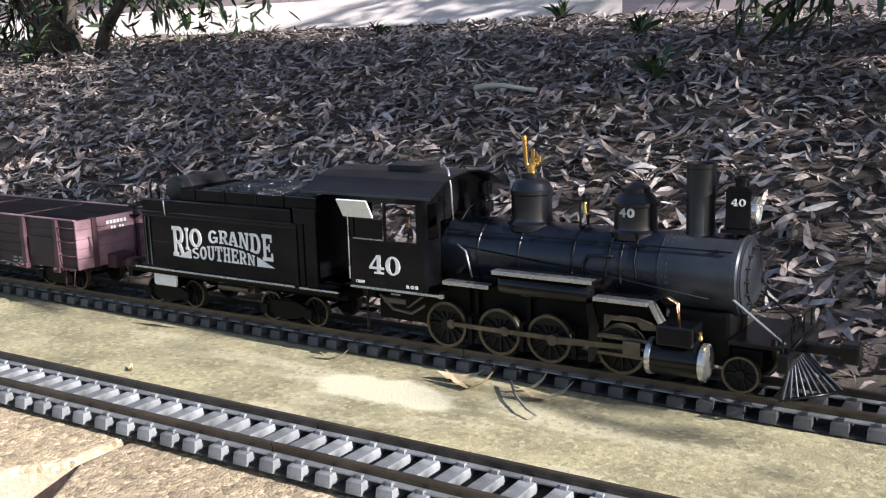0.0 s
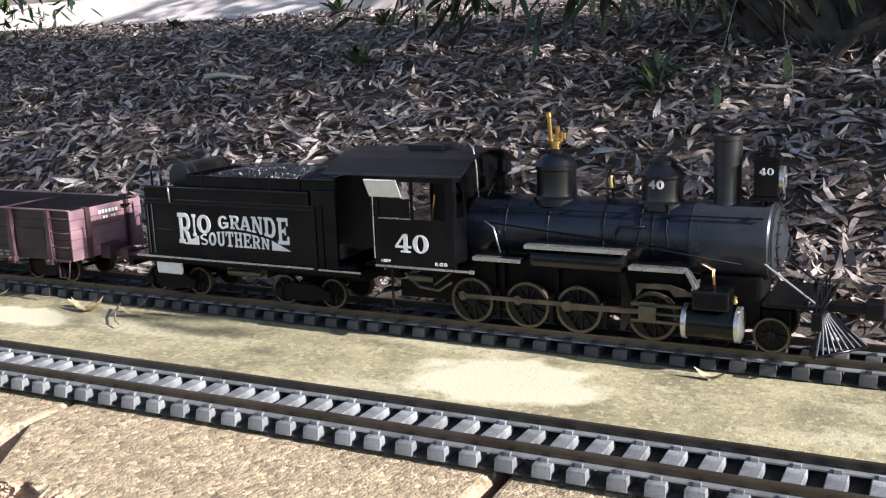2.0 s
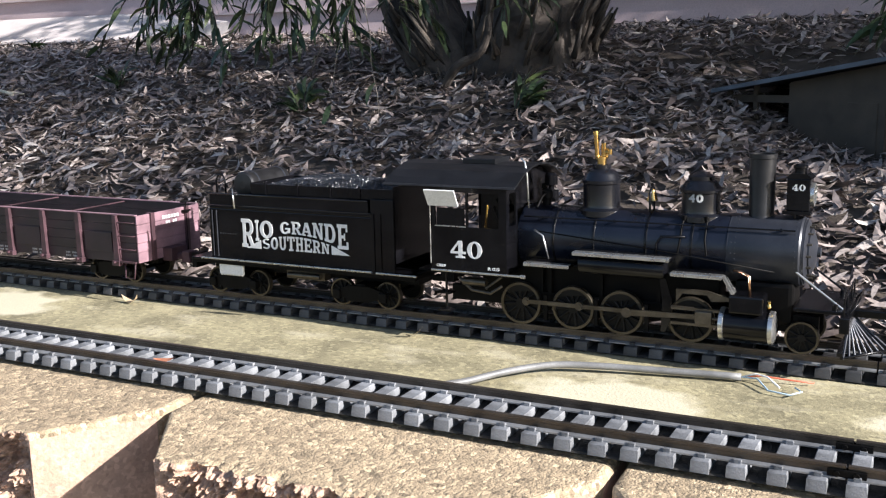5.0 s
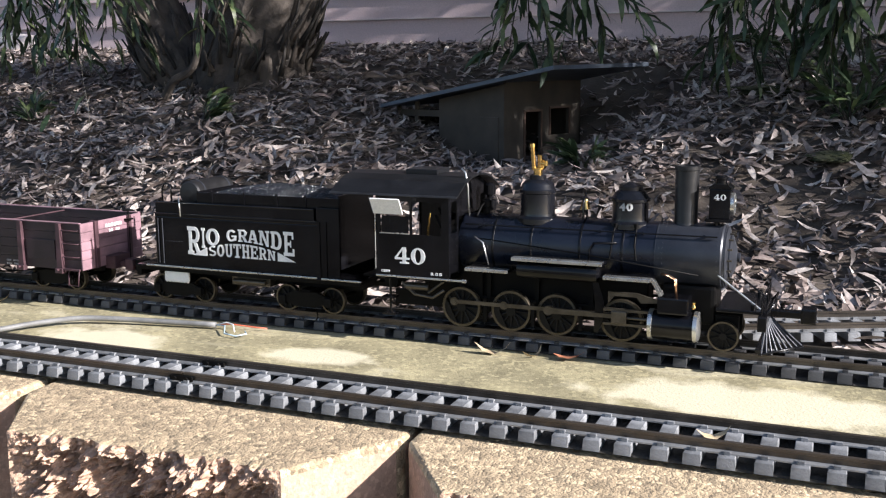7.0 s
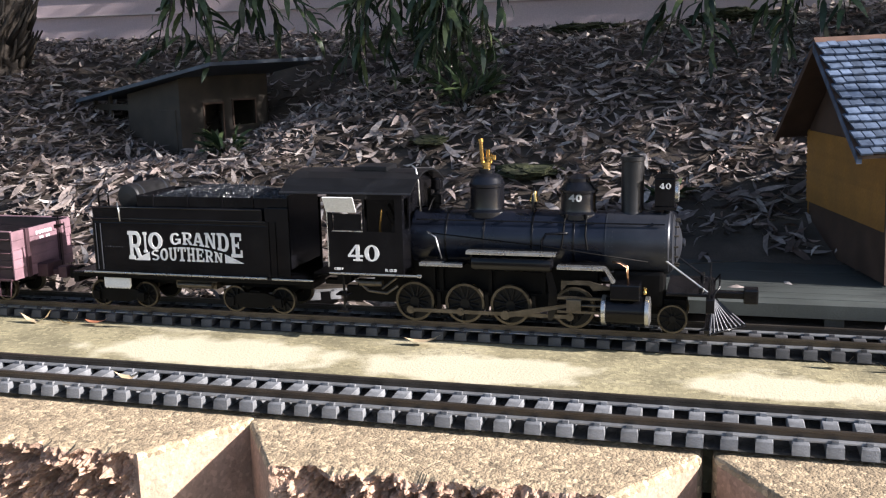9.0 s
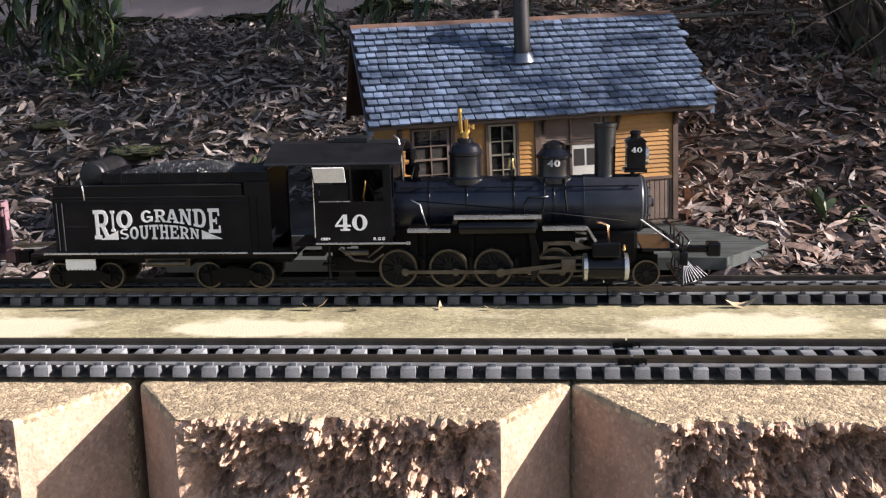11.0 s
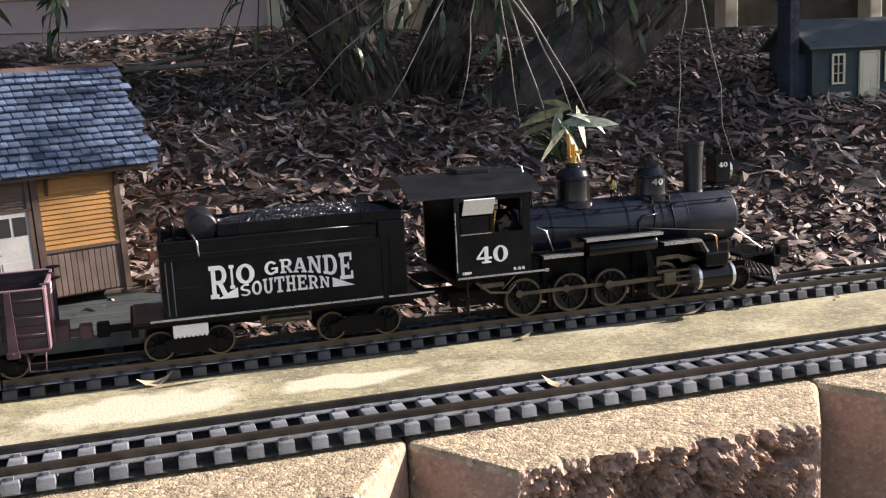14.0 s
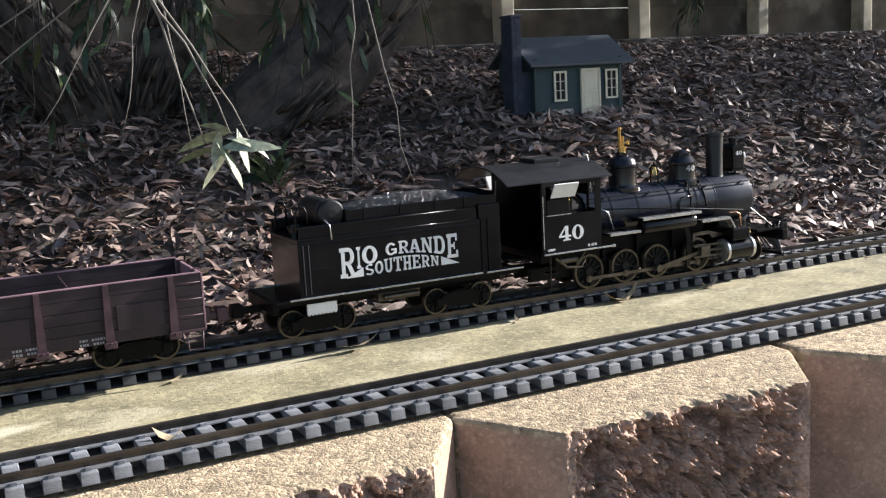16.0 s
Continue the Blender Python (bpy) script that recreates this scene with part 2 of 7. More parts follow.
def ground_z(x, y):
    z = curve_at(SLOPE, y)
    if y < 0.85:
        w = smooth_step(1.72, 1.98, x) * (1 - smooth_step(3.2, 3.5, x))
        z += (curve_at(TERRACE, y) - z) * w
    hollow = math.exp(-((x - 1.47) / 0.24) ** 2) * smooth_step(0.36, 0.52, y) * (1 - smooth_step(0.95, 1.2, y))
    z += (0.104 - z) * hollow
    z += 0.045 * smooth_step(3.8, 4.3, x) * smooth_step(0.2, 0.45, y) * (1 - smooth_step(0.75, 1.1, y))
    z += 0.050 * smooth_step(2.1, 3.2, x) * (1 - smooth_step(3.6, 4.2, x)) * smooth_step(0.95, 1.5, y)
    if y > 0.1:
        z += 0.012 * noise.noise((x * 2.1, y * 2.1, 0.3)) * smooth_step(0.1, 0.5, y)
    return z


def make_ground():
    xs = [-60, -30, -14, -8] + [-5 + 0.08 * i for i in range(164)] + [10, 14, 25, 60]
    ys = [-0.05, 0.0, 0.05] + [0.09 + 0.06 * i for i in range(50)] + [3.3, 4, 6, 10, 20, 60]
    bm = bmesh.new()
    grid = [[bm.verts.new((x, y, ground_z(x, y))) for x in xs] for y in ys]
    low = [bm.verts.new((x, -0.05, -0.42)) for x in xs]
    front = [bm.verts.new((x, -60, -0.42)) for x in xs]
    for r0, r1 in [*zip(grid, grid[1:]), (low, grid[0]), (front, low)]:
        for i in range(len(xs) - 1):
            f = bm.faces.new((r0[i], r0[i + 1], r1[i + 1], r1[i]))
            f.smooth = True
    tagged(part("ground", bm, M_SOIL), "dark soil bank rising behind the tracks", "ground", kind="structure")


make_ground()


def make_bed():
    bm = bmesh.new()
    rng = random.Random(4)
    xs = [-6 + 0.05 * i for i in range(321)]
    rows = [(-0.245, -0.05), (-0.245, 0.0), (-0.2, 0.0), (-0.12, 0.0), (-0.05, 0.0), (0.02, 0.0), (0.075, 0.0), (0.085, -0.03)]
    grid = []
    for y, z in rows:
        grid.append([bm.verts.new((x, y + (0.006 * noise.noise((x * 9, y, 1)) if y > 0.05 else 0), z + (0.0012 * noise.noise((x * 6, y * 9, 2)) if z == 0 and -0.24 < y else 0) - (0.0015 if z == 0 else 0))) for x in xs])
    for r0, r1 in zip(grid, grid[1:]):
        for i in range(len(xs) - 1):
            bm.faces.new((r0[i], r0[i + 1], r1[i + 1], r1[i])).smooth = True
    tagged(part("concrete_bed", bm, M_CONCRETE), "mottled pale concrete strip under the tracks, sun patches in its colour", "pavement", kind="structure")


make_bed()

# ---------------------------------------------------------------- tracks
TRACK_B = -0.2429
PITCH = 0.0245


def b_shift(x):
    d = x - 1.8
    return TRACK_B + 0.00139 * d + -0.00231 * d * d


def rail_mesh(x0, x1, yfun):
    shape = [(-0.0046, 0), (0.0046, 0), (0.0046, 0.0011), (0.0008, 0.0022), (0.0008, 0.0060), (0.0018, 0.0066), (0.0018, 0.0084), (-0.0018, 0.0084), (-0.0018, 0.0066), (-0.0008, 0.0060), (-0.0008, 0.0022), (-0.0046, 0.0011)]
    bm = bmesh.new()
    n = max(2, int((x1 - x0) / 0.15))
    rings = [[bm.verts.new((x0 + (x1 - x0) * i / n, yfun(x0 + (x1 - x0) * i / n) + a, 0.0085 + b)) for a, b in shape] for i in range(n + 1)]
    for a, b in zip(rings, rings[1:]):
        for k in range(len(shape)):
            j = (k + 1) % len(shape)
            bm.faces.new((a[k], b[k], b[j], a[j])).material_index = 1 if k in (0, 1, 2, 10, 11) else 0
    bm.faces.new(rings[0])
    bm.faces.new(rings[-1][::-1])
    bmesh.ops.recalc_face_normals(bm, faces=bm.faces[:])
    return bm


def tie_mesh(mat):
    bm = bmesh.new()
    top, bot, h, half = 0.0062, 0.0064, 0.0085, 0.0365
    v = [bm.verts.new(p) for p in [(-bot, -half, 0), (bot, -half, 0), (bot, half, 0), (-bot, half, 0), (-top, -half + 0.0015, h), (top, -half + 0.0015, h), (top, half - 0.0015, h), (-top, half - 0.0015, h)]]
    for q in [(3, 2, 1, 0), (4, 5, 6, 7), (0, 1, 5, 4), (1, 2, 6, 5), (2, 3, 7, 6), (3, 0, 4, 7)]:
        bm.faces.new([v[i] for i in q])
    bmesh.ops.bevel(bm, geom=[e for e in bm.edges if all(w.co.z > 0.001 for w in e.verts)], offset=0.0006, segments=1, affect="EDGES")
    for y in (-0.0243, 0.0243):
        for s in (-1, 1):
            box(bm, -0.0024, 0.0024, y + s * 0.0046 - 0.0016, y + s * 0.0046 + 0.0016, h - 0.0005, h + 0.0026)
    return mesh_of("tie", bm, mat)


TIE, DARK_TIE = tie_mesh(M_TIE), tie_mesh(M_TIE_DARK)


def make_track(label, yfun, x0, x1, near, seed, mesh, mat):
    rng = random.Random(seed)
    track = thing("railway_track", label, "track", group="garden railway tracks")
    for s in (-1, 1):
        for a, b in ((x0, 0.0), (0.001, 1.516), (1.5175, 2.912), (2.9135, 4.5), (4.501, x1)):
            part("rail", rail_mesh(a, b, lambda x, s=s: yfun(x) + s * (0.0225 + 0.0018)), [M_RAIL, M_FOOT], track)
    for k in range(int((x1 - x0) / PITCH)):
        x = x0 + k * PITCH
        if not near[0] < x < near[1]:
            continue
        ob = new("tie", mesh)
        ob.parent = track
        ob.matrix_basis = pose(x + rng.uniform(-0.0008, 0.0008), yfun(x), 0.0002, 0, 0, rng.uniform(-1.2, 1.2))
    bm = bmesh.new()
    for k in range(int((x1 - x0) / PITCH)):
        x = x0 + k * PITCH
        if near[0] < x < near[1]:
            continue
        box(bm, x - 0.005, x + 0.005, yfun(x) - 0.0365, yfun(x) + 0.0365, 0, 0.0085)
    # near-black strip puts shade into the tie gaps; it rises under the far rail
    strip = bmesh.new()
    steps = [x0 + (x1 - x0) * k / 60 for k in range(61)]
    rows = [[strip.verts.new((x, yfun(x) + y, z)) for x in steps] for y, z in ((-0.0355, -0.0005), (-0.0345, 0.0010), (0.0190, 0.0015), (0.0290, 0.0062), (0.0360, 0.0062), (0.0385, -0.0005))]
    for r0, r1 in zip(rows, rows[1:]):
        for k in range(60):
            strip.faces.new((r0[k], r0[k + 1], r1[k + 1], r1[k]))
    part("grit_strip", strip, M_TIE_GAP, track, "near-black strip for the shade between the ties")
    tagged(part("far_ties", bm, mat, track), kind="stuff")
    return track


make_track("brass-railed model track with grey plastic ties along the wall", b_shift, -5.9, 9.0, (-1.6, 5.6), 1, TIE, M_TIE)
make_track("brass-railed model track carrying the train", lambda x: 0.0, -5.9, 9.0, (-1.6, 5.6), 2, DARK_TIE, M_TIE_DARK)

# ---------------------------------------------------------------- retaining wall
JOINT0, BLOCK_W = 2.487, 0.3755


def block_mesh(seed):
    bm = bmesh.new()
    nx, nz = 210, 150
    w, half_face, back, front, depth = BLOCK_W / 2 - 0.002, 0.126, -0.278, -0.365, 0.2

    def add(a, b, c, d, mi, steps=(1, 1), rough=0.0):
        grid = []
        for j in range(steps[1] + 1):
            row = []
            for i in range(steps[0] + 1):
                u, v = i / steps[0], j / steps[1]
                p = Vector(a).lerp(Vector(b), u).lerp(Vector(d).lerp(Vector(c), u), v)
                if rough:
                    side = min(1.0, 9 * min(u, 1 - u))
                    edge = min(side, 9 * (1 - v) + 0.25)
                    q = p * 28 + Vector((seed * 7.1, 0, 0))
                    d1 = noise.noise(q) * 0.014 + noise.noise(q * 2.4) * 0.012 - abs(noise.noise(q * 4.6)) * 0.010 + 0.005 * noise.noise(q * 11) + 0.0035 * noise.noise(q * 24)
                    grain = noise.voronoi(q * 5.2 + Vector((0, 0, seed)))[0]
                    d1 += 0.013 * (grain[0] - 0.35) + 0.006 * min(1.0, (1 - v) * 8)
                    p = p + Vector((0, rough * edge * (d1 + 0.002), 0.0))
                    if v > 0.90:
                        p.z -= side * 0.005 * max(0.0, noise.noise(q * 3.0) + 0.2) * (v - 0.90) / 0.10
                        p.y += side * (0.005 * noise.noise(q * 4) + 0.003) * (v - 0.90) / 0.10
                row.append(bm.verts.new(p))
            grid.append(row)
        for r0, r1 in zip(grid, grid[1:]):
            for i in range(len(r0) - 1):
                f = bm.faces.new((r0[i], r0[i + 1], r1[i + 1], r1[i]))
                f.material_index = mi
        return grid
    face = add((-half_face, front, -depth), (half_face, front, -depth), (half_face, front, 0), (-half_face, front, 0), 1, (nx, nz), 1.5)
    add((-w, back, -depth), (-half_face, front, -depth), (-half_face, front, 0), (-w, back, 0), 2)
    add((half_face, front, -depth), (w, back, -depth), (w, back, 0), (half_face, front, 0), 2)
    add((-w, back + 0.085, -depth), (-w, back, -depth), (-w, back, 0), (-w, back + 0.085, 0), 2)
    add((w, back, -depth), (w, back + 0.085, -depth), (w, back + 0.085, 0), (w, back, 0), 2)
    # the top sheet meets the broken arris, with a worn band behind it
    arris = face[-1]
    inner = [bm.verts.new((v.co.x, v.co.y + 0.010 * min(1.0, 12 * (1 - abs(v.co.x) / half_face)) + 0.003 * noise.noise((v.co.x * 60, seed * 3.3, 0)) * (1 - abs(v.co.x) / half_face), 0)) for v in arris]
    for i in range(len(arris) - 1):
        bm.faces.new((arris[i], arris[i + 1], inner[i + 1], inner[i])).material_index = 0
    corner = [bm.verts.new((x, y, 0)) for x, y in ((w, back), (w, back + 0.085), (-w, back + 0.085), (-w, back))]
    bm.faces.new(inner + corner).material_index = 0
    bm.faces.new((arris[0], inner[0], corner[3])).material_index = 0
    bm.faces.new((inner[-1], arris[-1], corner[0])).material_index = 0
    bmesh.ops.remove_doubles(bm, verts=bm.verts[:], dist=0.0002)
    bm.normal_update()
    worn = [e for e in bm.edges if len(e.link_faces) == 2 and e.calc_length() > 0.03 and e.calc_face_angle(0) > 0.35 and all(f.material_index != 1 for f in e.link_faces)]
    bmesh.ops.bevel(bm, geom=worn, offset=0.006, segments=3, profile=0.5, affect="EDGES")
    bmesh.ops.recalc_face_normals(bm, faces=bm.faces[:])
    return mesh_of("wall_block", bm, [M_BLOCK, M_BLOCK_FACE, M_BLOCK_SIDE])


def wall_bow(x):
    """How far the wall swings out from its straight line."""
    return curve_at([(-0.4, 0.056), (0.6, 0.050), (1.35, 0.031), (1.73, 0.018), (2.1, 0.003), (2.9, 0.0), (3.24, 0.006), (3.6, 0.017), (3.97, 0.034), (4.8, 0.065)], x)


def make_blocks():
    rng = random.Random(8)
    wall = tagged(new("retaining_wall"), "tan split-face concrete block retaining wall", "wall", kind="structure")
    meshes = [block_mesh(k) for k in range(5)]
    for k in range(-16, 16):
        for row in range(2):
            ob = new("wall_block", meshes[(k * 3 + row * 2) % 5])
            ob.parent = wall
            x = JOINT0 + (k + 0.5 + 0.5 * row) * BLOCK_W
            turn = math.degrees(math.atan2(wall_bow(x - 0.19) - wall_bow(x + 0.19), 0.38))
            ob.matrix_basis = pose(x, -wall_bow(x) - 0.02 * row + rng.uniform(-0.002, 0.002), -0.0045 - 0.203 * row + rng.uniform(-0.001, 0.001), 0, 0, turn + rng.uniform(-0.4, 0.4))


make_blocks()

# ---------------------------------------------------------------- train materials
M_BOILER = material("satin_blue_black_boiler", (0.0075, 0.0095, 0.017), 0.28, spec=0.5, metal=0.1, scale=30, vary=0.35, bump=0.02, fine=900)
M_SMOKEBOX = material("graphite_smokebox", (0.034, 0.037, 0.046), 0.37, metal=0.25, scale=50, vary=0.25, bump=0.03, fine=900)
M_DOME = material("glossy_black_dome", (0.006, 0.0065, 0.009), 0.24, scale=40, vary=0.35, bump=0.015, fine=900, spec=0.5)
M_ROOF = material("dull_black_cab_roof", (0.006, 0.0065, 0.008), 0.45, spec=0.35, scale=50, vary=0.35, bump=0.05, fine=900)
M_STACK = material("sooty_black_stack", (0.013, 0.013, 0.014), 0.42, metal=0.2, scale=50, vary=0.35, bump=0.05, fine=900)
M_SILVER = material("silver_trim", (0.62, 0.62, 0.60), 0.28, metal=0.9, scale=60, vary=0.15, bump=0.03)
M_WHITE = material("white_lettering_paint", (0.78, 0.78, 0.76), 0.5, scale=90, vary=0.06, bump=0.0)
M_WORN_WHITE = material("worn_white_marking_paint", (0.34, 0.32, 0.32), 0.6, scale=300, vary=0.5, bump=0.0)
M_BRASS = material("polished_brass", (0.78, 0.52, 0.18), 0.2, metal=1.0, scale=80, vary=0.12, bump=0.0)
M_COPPER = material("copper_pipe", (0.62, 0.36, 0.22), 0.3, metal=1.0, scale=80, vary=0.15, bump=0.0)
M_STEEL = material("oily_rod_steel", (0.11, 0.095, 0.075), 0.35, metal=0.7, scale=80, vary=0.3, bump=0.03)
M_WHEEL = material("dark_wheel_centre", (0.006, 0.0055, 0.005), 0.5, scale=80, vary=0.3, bump=0.03, spec=0.2)
M_TYRE = material("worn_tyre_rim", (0.095, 0.080, 0.057), 0.38, metal=0.7, scale=80, vary=0.25, bump=0.02)
M_COAL = material("wet_black_coal", (0.010, 0.011, 0.014), 0.22, scale=300, vary=0.5, bump=0.2, fine=800, spec=0.8)
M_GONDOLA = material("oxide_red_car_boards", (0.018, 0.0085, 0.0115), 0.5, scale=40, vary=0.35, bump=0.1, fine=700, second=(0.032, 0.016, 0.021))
M_GONDOLA_TRIM = material("lighter_oxide_red_edges", (0.062, 0.029, 0.036), 0.55, scale=70, vary=0.4, bump=0.1, fine=900)
# far paler than the side boards: sunlight put into the end and rail colour
M_GONDOLA_SUNLIT = material("sunlit_oxide_red", (0.245, 0.145, 0.168), 0.6, scale=40, vary=0.35, bump=0.1, fine=700)
M_BALLAST = material("pale_grit_load", (0.30, 0.29, 0.27), 0.9, scale=500, vary=0.5, bump=0.8, fine=900)
M_DARK = material("dark_underframe", (0.004, 0.0037, 0.0036), 0.5, scale=60, vary=0.4, bump=0.05, spec=0.1)
M_GLASS = bpy.data.materials.new("clear_glass")
M_GLASS.use_nodes = True
M_GLASS.node_tree.nodes["Principled BSDF"].inputs["Transmission Weight"].default_value = 1.0
M_GLASS.node_tree.nodes["Principled BSDF"].inputs["Roughness"].default_value = 0.05

RAIL_Z = 0.0169
DRIVER_R = 0.0214
SIDE_X = Matrix.Rotation(radians(90), 4, "Y")       # turns a lathe's axis onto x
SIDE_Y = Matrix.Rotation(radians(90), 4, "X")       # turns a lathe's axis onto -y


def shift(x=0, y=0, z=0):
    return Matrix.Translation((x, y, z))


def glyphs(text, fits, y, thick=0.0005, weight=0.03):
    """Letters pushed out of a side at y; fits gives for each letter a function from the unit square to (x, z)."""
    bm = bmesh.new()
    for ch, fit in zip(text, fits):
        cu = bpy.data.curves.new("letter", "FONT")
        cu.body, cu.offset, cu.resolution_u, cu.extrude = ch, weight, 4, 0.05
        ob = bpy.data.objects.new("letter", cu)
        me = bpy.data.meshes.new_from_object(ob)
        co = np.array([v.co[:] for v in me.vertices])
        lo, hi = co.min(axis=0), co.max(axis=0)
        for v in me.vertices:
            u, w = (v.co.x - lo[0]) / (hi[0] - lo[0]), (v.co.y - lo[1]) / (hi[1] - lo[1])
            x, z = fit(u, w)
            v.co = (x, y - (thick if v.co.z > 0 else -0.0004), z)
        bm.from_mesh(me)
        bpy.data.objects.remove(ob)
    return bm


def grains(name, rows, mat, parent, label, floor_bm=None):
    """Many small faceted lumps, joined. rows: (x, y, z, radius)."""
    rng = np.random.default_rng(len(rows))
    a = np.array(rows, dtype=float)
    n = len(a)
    ball = np.array([(1, 0, 0), (-1, 0, 0), (0, 1, 0), (0, -1, 0), (0, 0, 1), (0, 0, -1)], dtype=float)
    tri = np.array([(0, 2, 4), (2, 1, 4), (1, 3, 4), (3, 0, 4), (2, 0, 5), (1, 2, 5), (3, 1, 5), (0, 3, 5)])
    q = rng.normal(size=(n, 4))
    q /= np.linalg.norm(q, axis=1)[:, None]
    w, x, y, z = q.T
    turn = np.stack([1 - 2 * (y * y + z * z), 2 * (x * y - z * w), 2 * (x * z + y * w), 2 * (x * y + z * w), 1 - 2 * (x * x + z * z), 2 * (y * z - x * w), 2 * (x * z - y * w), 2 * (y * z + x * w), 1 - 2 * (x * x + y * y)], axis=1).reshape(n, 3, 3)
    local = ball[None] * rng.uniform(0.65, 1.25, (n, 6, 1)) * a[:, 3][:, None, None]
    co = (np.einsum("nij,nkj->nki", turn, local) + a[:, None, :3]).reshape(-1, 3)
    faces = (tri[None] + 6 * np.arange(n)[:, None, None]).reshape(-1, 3)
    me = bpy.data.meshes.new(name)
    me.from_pydata(co.tolist(), [], faces.tolist())
    bm = floor_bm or bmesh.new()
    bm.from_mesh(me)
    return tagged(part(name, bm, mat, parent, label), kind="stuff")


def arc(cx, cy, rx, ry, tx, ty, a0, a1, n=10):
    """Pieces of a ring that is tx thick at its sides and ty thick at its top."""
    out = []
    for k in range(n):
        a, b = (radians(a0 + (a1 - a0) * j / n) for j in (k, k + 1))
        out.append([(cx + rx * math.cos(a), cy + ry * math.sin(a)), (cx + rx * math.cos(b), cy + ry * math.sin(b)), (cx + (rx - tx) * math.cos(b), cy + (ry - ty) * math.sin(b)), (cx + (rx - tx) * math.cos(a), cy + (ry - ty) * math.sin(a))])
    return out


def bar(x0, x1, y0, y1):
    """An upright or level stroke, cut along its length."""
    cuts = 4 if x1 - x0 > 0.45 else 1
    xs = [x0 + (x1 - x0) * k / cuts for k in range(cuts + 1)]
    return [[(a, y0), (b, y0), (b, y1), (a, y1)] for a, b in zip(xs, xs[1:])]


# slab-serif capitals, drawn in the unit square
SLAB = {
    "R": bar(0.10, 0.33, 0.13, 0.87) + bar(0, 0.46, 0, 0.13) + bar(0, 0.56, 0.87, 1) + bar(0.33, 0.56, 0.42, 0.54) + arc(0.56, 0.71, 0.36, 0.29, 0.24, 0.13, 90, -90) + [[(0.44, 0.42), (0.70, 0.42), (1.0, 0), (0.72, 0)]],
    "I": bar(0.26, 0.74, 0.13, 0.87) + bar(0, 1, 0, 0.13) + bar(0, 1, 0.87, 1),
    "O": arc(0.5, 0.5, 0.5, 0.5, 0.27, 0.15, 0, 360, 24),
    "G": arc(0.5, 0.5, 0.5, 0.5, 0.25, 0.15, 38, 318, 20) + bar(0.52, 1, 0.38, 0.51) + bar(0.76, 0.98, 0.08, 0.38),
    "A": [[(0.08, 0.11), (0.26, 0.11), (0.56, 1), (0.36, 1)], [(0.68, 0.11), (0.93, 0.11), (0.64, 1), (0.40, 1)]] + bar(0.24, 0.74, 0.26, 0.38) + bar(0, 0.38, 0, 0.11) + bar(0.58, 1, 0, 0.11),
    "N": bar(0.10, 0.27, 0.12, 0.88) + bar(0.75, 0.92, 0, 0.88) + [[(0.10, 1), (0.36, 1), (0.92, 0), (0.70, 0)]] + bar(0, 0.38, 0, 0.12) + bar(0, 0.28, 0.88, 1) + bar(0.63, 1, 0.88, 1),
    "D": bar(0.10, 0.35, 0.14, 0.86) + bar(0, 0.52, 0, 0.14) + bar(0, 0.52, 0.86, 1) + arc(0.52, 0.5, 0.48, 0.5, 0.26, 0.14, 90, -90),
    "E": bar(0.10, 0.36, 0.14, 0.86) + bar(0, 1, 0, 0.14) + bar(0, 0.94, 0.86, 1) + bar(0.36, 0.72, 0.44, 0.56) + bar(0.84, 1, 0.14, 0.30) + bar(0.80, 0.94, 0.70, 0.86) + bar(0.62, 0.72, 0.36, 0.64),
    "S": arc(0.5, 0.73, 0.47, 0.27, 0.25, 0.13, 25, 270, 14) + arc(0.5, 0.27, 0.5, 0.27, 0.25, 0.13, 90, -155, 14),
    "U": bar(0.09, 0.33, 0.32, 0.88) + bar(0.69, 0.91, 0.32, 0.88) + arc(0.5, 0.33, 0.41, 0.33, 0.24, 0.15, 180, 360) + bar(0, 0.42, 0.88, 1) + bar(0.60, 1, 0.88, 1),
    "T": bar(0.36, 0.64, 0.12, 0.86) + bar(0, 1, 0.86, 1) + bar(0.20, 0.80, 0, 0.12) + bar(0, 0.13, 0.68, 0.86) + bar(0.87, 1, 0.68, 0.86),
    "H": bar(0.10, 0.33, 0.12, 0.88) + bar(0.67, 0.90, 0.12, 0.88) + bar(0.33, 0.67, 0.43, 0.57) + bar(0, 0.43, 0, 0.12) + bar(0.57, 1, 0, 0.12) + bar(0, 0.43, 0.88, 1) + bar(0.57, 1, 0.88, 1),
    "4": bar(0.52, 0.78, 0.10, 1) + [[(0.52, 1), (0.66, 1), (0.16, 0.36), (0, 0.36)]] + bar(0, 1, 0.24, 0.37) + bar(0.34, 0.96, 0, 0.10),
    "0": arc(0.5, 0.5, 0.5, 0.5, 0.29, 0.09, 0, 360, 24),
}


def slab_letters(text, fits, y, thick=0.0004):
    bm = bmesh.new()
    for ch, fit in zip(text, fits):
        for i, shape in enumerate(SLAB[ch]):
            front = y - thick - 0.00002 * (i % 9)
            lo = [bm.verts.new((fit(u, w)[0], y + 0.0003, fit(u, w)[1])) for u, w in shape]
            hi = [bm.verts.new((fit(u, w)[0], front, fit(u, w)[1])) for u, w in shape]
            bm.faces.new(hi)
            for k in range(len(shape)):
                j = (k + 1) % len(shape)
                bm.faces.new((lo[k], lo[j], hi[j], hi[k]))
    bmesh.ops.recalc_face_normals(bm, faces=bm.faces[:])
    return bm


def square(x0, x1, z0, z1):
    return lambda u, w: (x0 + (x1 - x0) * u, z0 + (z1 - z0) * w)


